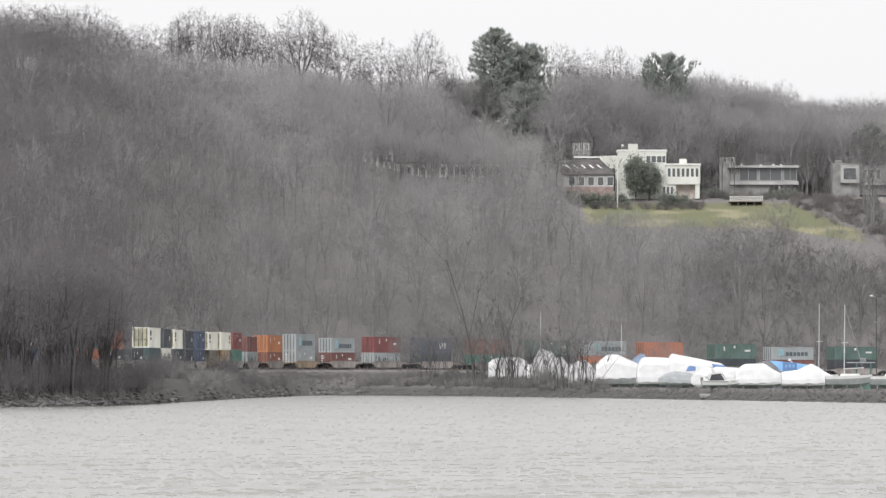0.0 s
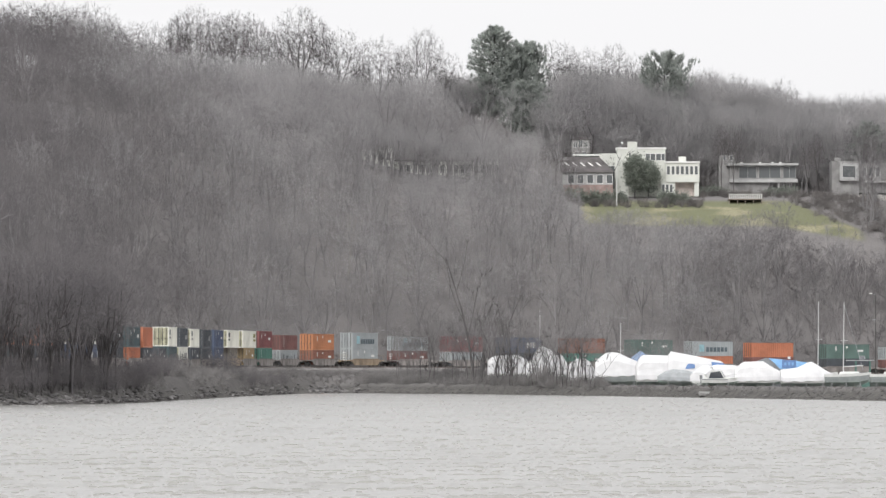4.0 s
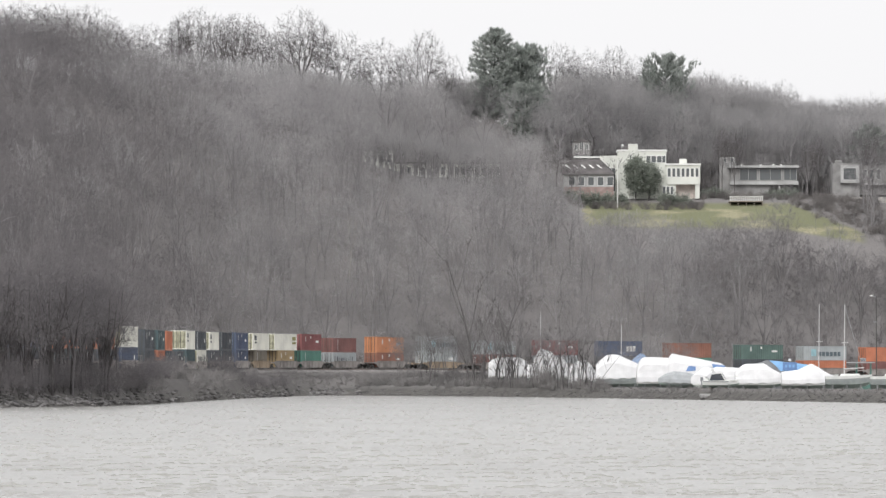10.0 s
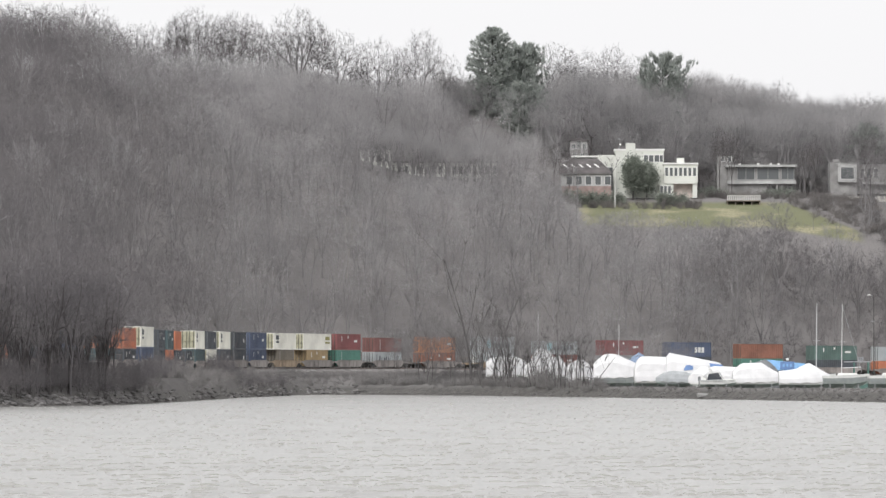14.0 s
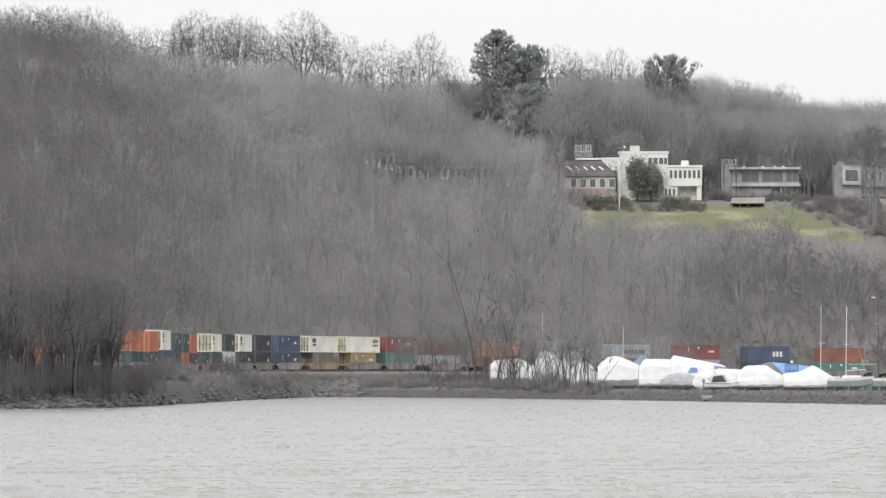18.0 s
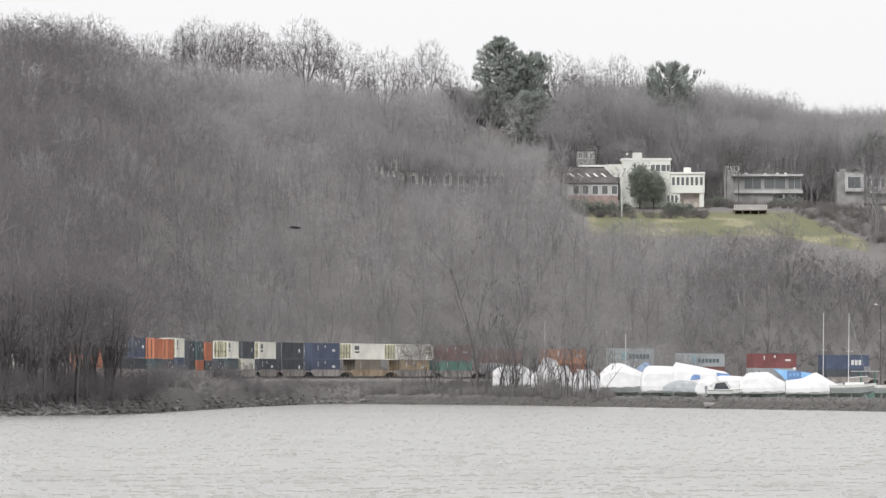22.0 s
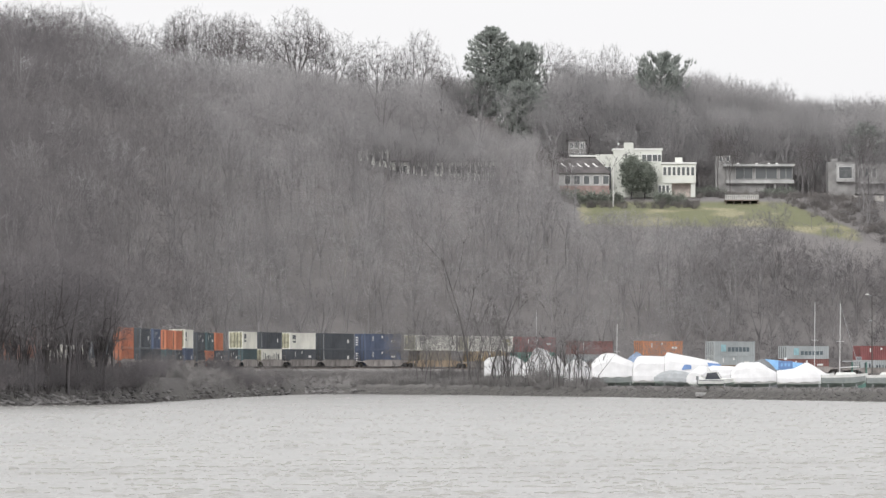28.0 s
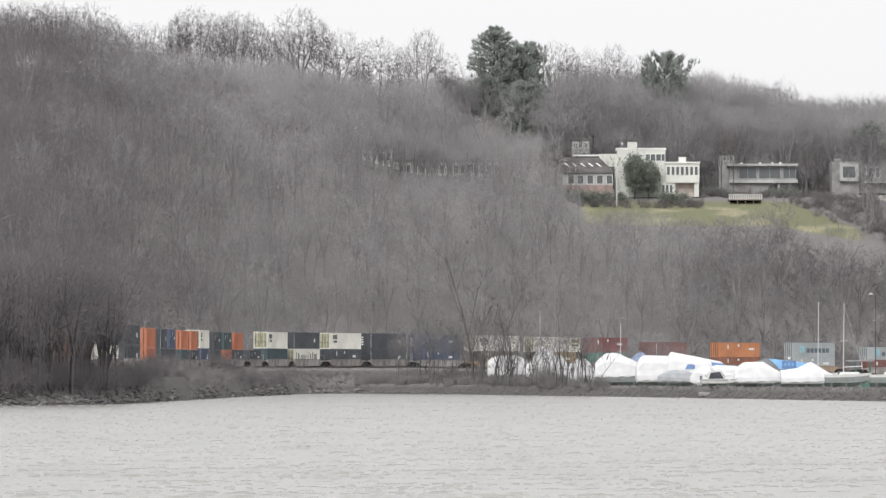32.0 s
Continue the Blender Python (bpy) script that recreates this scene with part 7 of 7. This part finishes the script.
def plant_shrubs():
    r = np.random.RandomState(17)
    kinds = [shrub(400 + i) for i in range(5)]
    out = []
    # along the bank and the foot of the railway
    for i in range(1100):
        x = r.uniform(-62, 26)
        sy = float(np.interp(x, SHORE_X, SHORE_Y))
        y = sy + r.uniform(5, 42)
        d = float(behind(np.array([x]), np.array([y]))[0][0])
        if d > -5 or x / y < -0.0515:
            continue
        if r.uniform() < (0.3 if x > -28 else 0.55):
            continue
        size = r.uniform(0.15, 0.40) if x > -28 else (r.uniform(0.8, 2.0) if x / y < -0.0555 else r.uniform(0.3, 0.85))
        if -0.042 < x / y < -0.033 and r.uniform() < 0.2:
            size = r.uniform(0.8, 1.3)
        if 8 < x < 26:
            size = r.uniform(0.25, 0.6)
        out.append((r.randint(5), x, y, ground_at(x, y) - 0.05, r.uniform(0, 6.28), size))
    for i in range(420):
        s = r.uniform(-330, 230)
        x, y, h = line_at(s)
        off = 6.5 + abs(r.normal(0, 5))
        px, py = x - off * math.cos(h), y + off * math.sin(h)
        out.append((r.randint(5), px, py, ground_at(px, py) - 0.05, r.uniform(0, 6.28), r.uniform(0.7, 1.8)))
    for i in range(260):
        px = r.uniform(24, 62)
        py = float(np.interp(px, SHORE_X, SHORE_Y)) + r.uniform(4, 11)
        out.append((r.randint(5), px, py, ground_at(px, py) - 0.05, r.uniform(0, 6.28), r.uniform(0.12, 0.28)))
    for i in range(130):
        s = r.uniform(-330, -20)
        x, y, h = line_at(s)
        off = 6.2 + abs(r.normal(0, 2.2))
        px, py = x + (off - TRACK) * math.cos(h), y - (off - TRACK) * math.sin(h)
        if px / py > -0.058 and py > float(np.interp(px, SHORE_X, SHORE_Y)) + 4:
            out.append((r.randint(5), px, py, ground_at(px, py) - 0.05, r.uniform(0, 6.28), r.uniform(0.7, 1.4) if px / py < -0.042 else r.uniform(0.4, 0.85)))
    for i in range(420):
        s = r.uniform(-60, 150)
        x, y, h = line_at(s)
        off = 5.4 + abs(r.normal(0, 3.0))
        px, py = x + (off - TRACK) * math.cos(h), y - (off - TRACK) * math.sin(h)
        if px / py < 0.009 and py > float(np.interp(px, SHORE_X, SHORE_Y)) + 6:
            out.append((r.randint(5), px, py, ground_at(px, py) - 0.05, r.uniform(0, 6.28), r.uniform(0.2, 0.5)))
    for i in range(380):
        px = r.uniform(-15, 11)
        py = float(np.interp(px, SHORE_X, SHORE_Y)) + r.uniform(9, 42)
        if float(behind(np.array([px]), np.array([py]))[0][0]) < -5:
            out.append((r.randint(5), px, py, ground_at(px, py) - 0.05, r.uniform(0, 6.28), r.uniform(0.3, 0.75)))
    for i in range(70):
        px = r.uniform(7.5, 25.5)
        py = float(np.interp(px, SHORE_X, SHORE_Y)) + r.uniform(7, 15)
        big = 15.4 < px < 17.8
        out.append((r.randint(5), px, py, ground_at(px, py) - 0.05, r.uniform(0, 6.28), r.uniform(1.0, 1.6) if big else r.uniform(0.45, 0.95)))
    return scatter("shrubs", kinds, out, SHRUB)


tagged(new("shrubs", plant_shrubs()), "bare brown shrubs and brambles along the bank", "shrubs", kind="stuff")


def plant_garden_brush():
    r = np.random.RandomState(19)
    kinds = [shrub(415 + i) for i in range(5)]
    out = []
    # the brushy slope that cuts across the lawn's east end
    while True:
        px, py = r.uniform(76.10, 96.65), r.uniform(1338, 1392)
        g = ground_at(px, py)
        if LAWN_TOP - 0.5 * (px - LAWN_X) < g + r.normal(0, 0.9):
            out.append((r.randint(5), px, py, g - 0.05, r.uniform(0, 6.28), r.uniform(0.5, 1.0)))
        if r.uniform() < 0.0009:
            break
    # beds round the houses
    for i in range(120):
        px = r.uniform(26.90, 80.46)
        py = 1369 + r.uniform(-3, 3) + (14 if px > 57.42 else 0)
        out.append((r.randint(5), px, py, ground_at(px, py) - 0.05, r.uniform(0, 6.28), r.uniform(0.4, 1.0)))
    return scatter("garden_brush", kinds, out, SHRUB_GARDEN)


tagged(new("garden_brush", plant_garden_brush()), "brown bare brush in the beds and slope below the houses", "shrubs", kind="stuff")


def plant_hill_brush():
    r = np.random.RandomState(18)
    kinds = [shrub(410 + i) for i in range(5)]
    out = []
    for i in range(190):
        px, py = r.uniform(22, 112), r.uniform(1424, 1500)
        out.append((r.randint(5), px, py, ground_at(px, py) - 0.05, r.uniform(0, 6.28), r.uniform(1.6, 3.0)))
    for i in range(150):
        px, py = r.uniform(-24, 14), r.uniform(1349, 1450)
        out.append((r.randint(5), px, py, ground_at(px, py) - 0.05, r.uniform(0, 6.28), r.uniform(1.4, 2.8)))
    # along the top of the ridge
    while len(out) < 900:
        py = r.uniform(1250, 1480)
        px = py * r.uniform(-0.078, 0.002)
        if 140 < float(behind(np.array([px]), np.array([py]))[0][0]) < 235:
            out.append((r.randint(5), px, py, ground_at(px, py) - 0.05, r.uniform(0, 6.28), r.uniform(1.8, 3.4)))
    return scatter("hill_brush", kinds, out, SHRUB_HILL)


tagged(new("hill_brush", plant_hill_brush()), "bare grey brush round the houses and woods", "shrubs", kind="stuff")


def rock(seed):
    r = np.random.RandomState(seed)
    bm = bmesh.new()
    bmesh.ops.create_icosphere(bm, subdivisions=1, radius=0.5)
    wide = r.uniform(1.0, 1.7)
    for v in bm.verts:
        v.co *= r.uniform(0.55, 1.3)
        v.co.x *= wide
        v.co.z *= 0.5 * r.uniform(0.7, 1.25)
    bm.verts.ensure_lookup_table()
    V = np.array([v.co[:] for v in bm.verts])
    T = np.array([[v.index for v in f.verts] for f in bm.faces])
    bm.free()
    return V, T


def lay_stones():
    r = np.random.RandomState(23)
    kinds = [rock(500 + i) for i in range(6)]
    out = []
    for i in range(4400):
        x = r.uniform(-75, 64)
        sy = float(np.interp(x, SHORE_X, SHORE_Y))
        big = x < -14
        y = sy + r.normal(1.8, 2.6 if big else 1.6)
        size = r.uniform(0.25, 0.95) if big else r.uniform(0.12, 0.36)
        out.append((r.randint(6), x, y, ground_at(x, y), r.uniform(0, 6.28), size))
    return scatter("shore_stones", kinds, out, STONE)


tagged(new("shore_stones", lay_stones()), "grey riprap stones along the water's edge", "stones", kind="stuff")


# ---- the bird ----
def bird():
    th = thing("bird", "dark bird flying low over the river", "bird")
    b = Build()
    rings = []
    for f, w in ((-0.24, 0.012), (-0.14, 0.04), (0.0, 0.062), (0.10, 0.052), (0.16, 0.034), (0.21, 0.034), (0.24, 0.012)):
        rings.append([(f, w * math.cos(a), 0.9 * w * math.sin(a)) for a in (0, 0.785, 1.57, 2.356, 3.142, 3.927, 4.712, 5.498)])
    b.loft(rings)
    part("body", b, FEATHER, th, smooth=True)
    part("tail", Build().loft([[(-0.20, -0.02, 0.008), (-0.20, 0.02, 0.008), (-0.20, 0.02, -0.004), (-0.20, -0.02, -0.004)], [(-0.38, -0.07, 0.006), (-0.38, 0.07, 0.006), (-0.38, 0.07, -0.002), (-0.38, -0.07, -0.002)]]), FEATHER, th)
    part("beak", Build().tube((0.235, 0, 0), (0.285, 0, -0.008), 0.012, 0.003, n=5), IRON, th)
    wings = []
    for s in (-1, 1):
        rings = []
        for f, a, c in ((0, 0.09, -0.07), (0.18, 0.10, -0.09), (0.32, 0.06, -0.10), (0.46, -0.03, -0.10)):
            rings.append([(a, s * f, 0.006), (a, s * f, -0.006), (c, s * f, -0.004), (c, s * f, 0.004)])
        w = part("wing", Build().loft(rings), FEATHER, th)
        w.location = (0, s * 0.04, 0.03)
        wings.append((w, s))
    return th, wings


BIRD, WINGS = bird()


# ---- all that moves ----
def motions():
    for th, mid, z in STACK:
        walk(th, [(t, train_pose(mid + s, z)) for t, s in ROLL])
    # the waves drift slowly towards the camera
    walk(water, [(0.0, pose(0, 0, 0)), (3.2, pose(0, 0, 0)), (3.3, pose(0.03, -0.3, 0)), (18.0, pose(1.8, -16, 0)), (32.0, pose(3.4, -31, 0))])

    def bird_place(t):
        u = t - 22.5
        return pose(1.18 + 14.6 * u, 250 + 0.4 * u, 9.70 - 1.22 * u, 0, 3, -14)
    walk(BIRD, [(float(t), bird_place(t)) for t in (0, 8, 16, 20, 21, 22, 23, 24, 28, 32)])
    for w, s in WINGS:
        rows = []
        for k in range(0, 161):
            t = k * 0.2
            beat = 8 - 26 * math.cos(math.pi * k) if k > 112 else 4     # a long glide, then wing beats
            rows.append((t, pose(0, s * 0.04, 0.03, s * beat, 0, 0)))
        walk(w, rows)


motions()
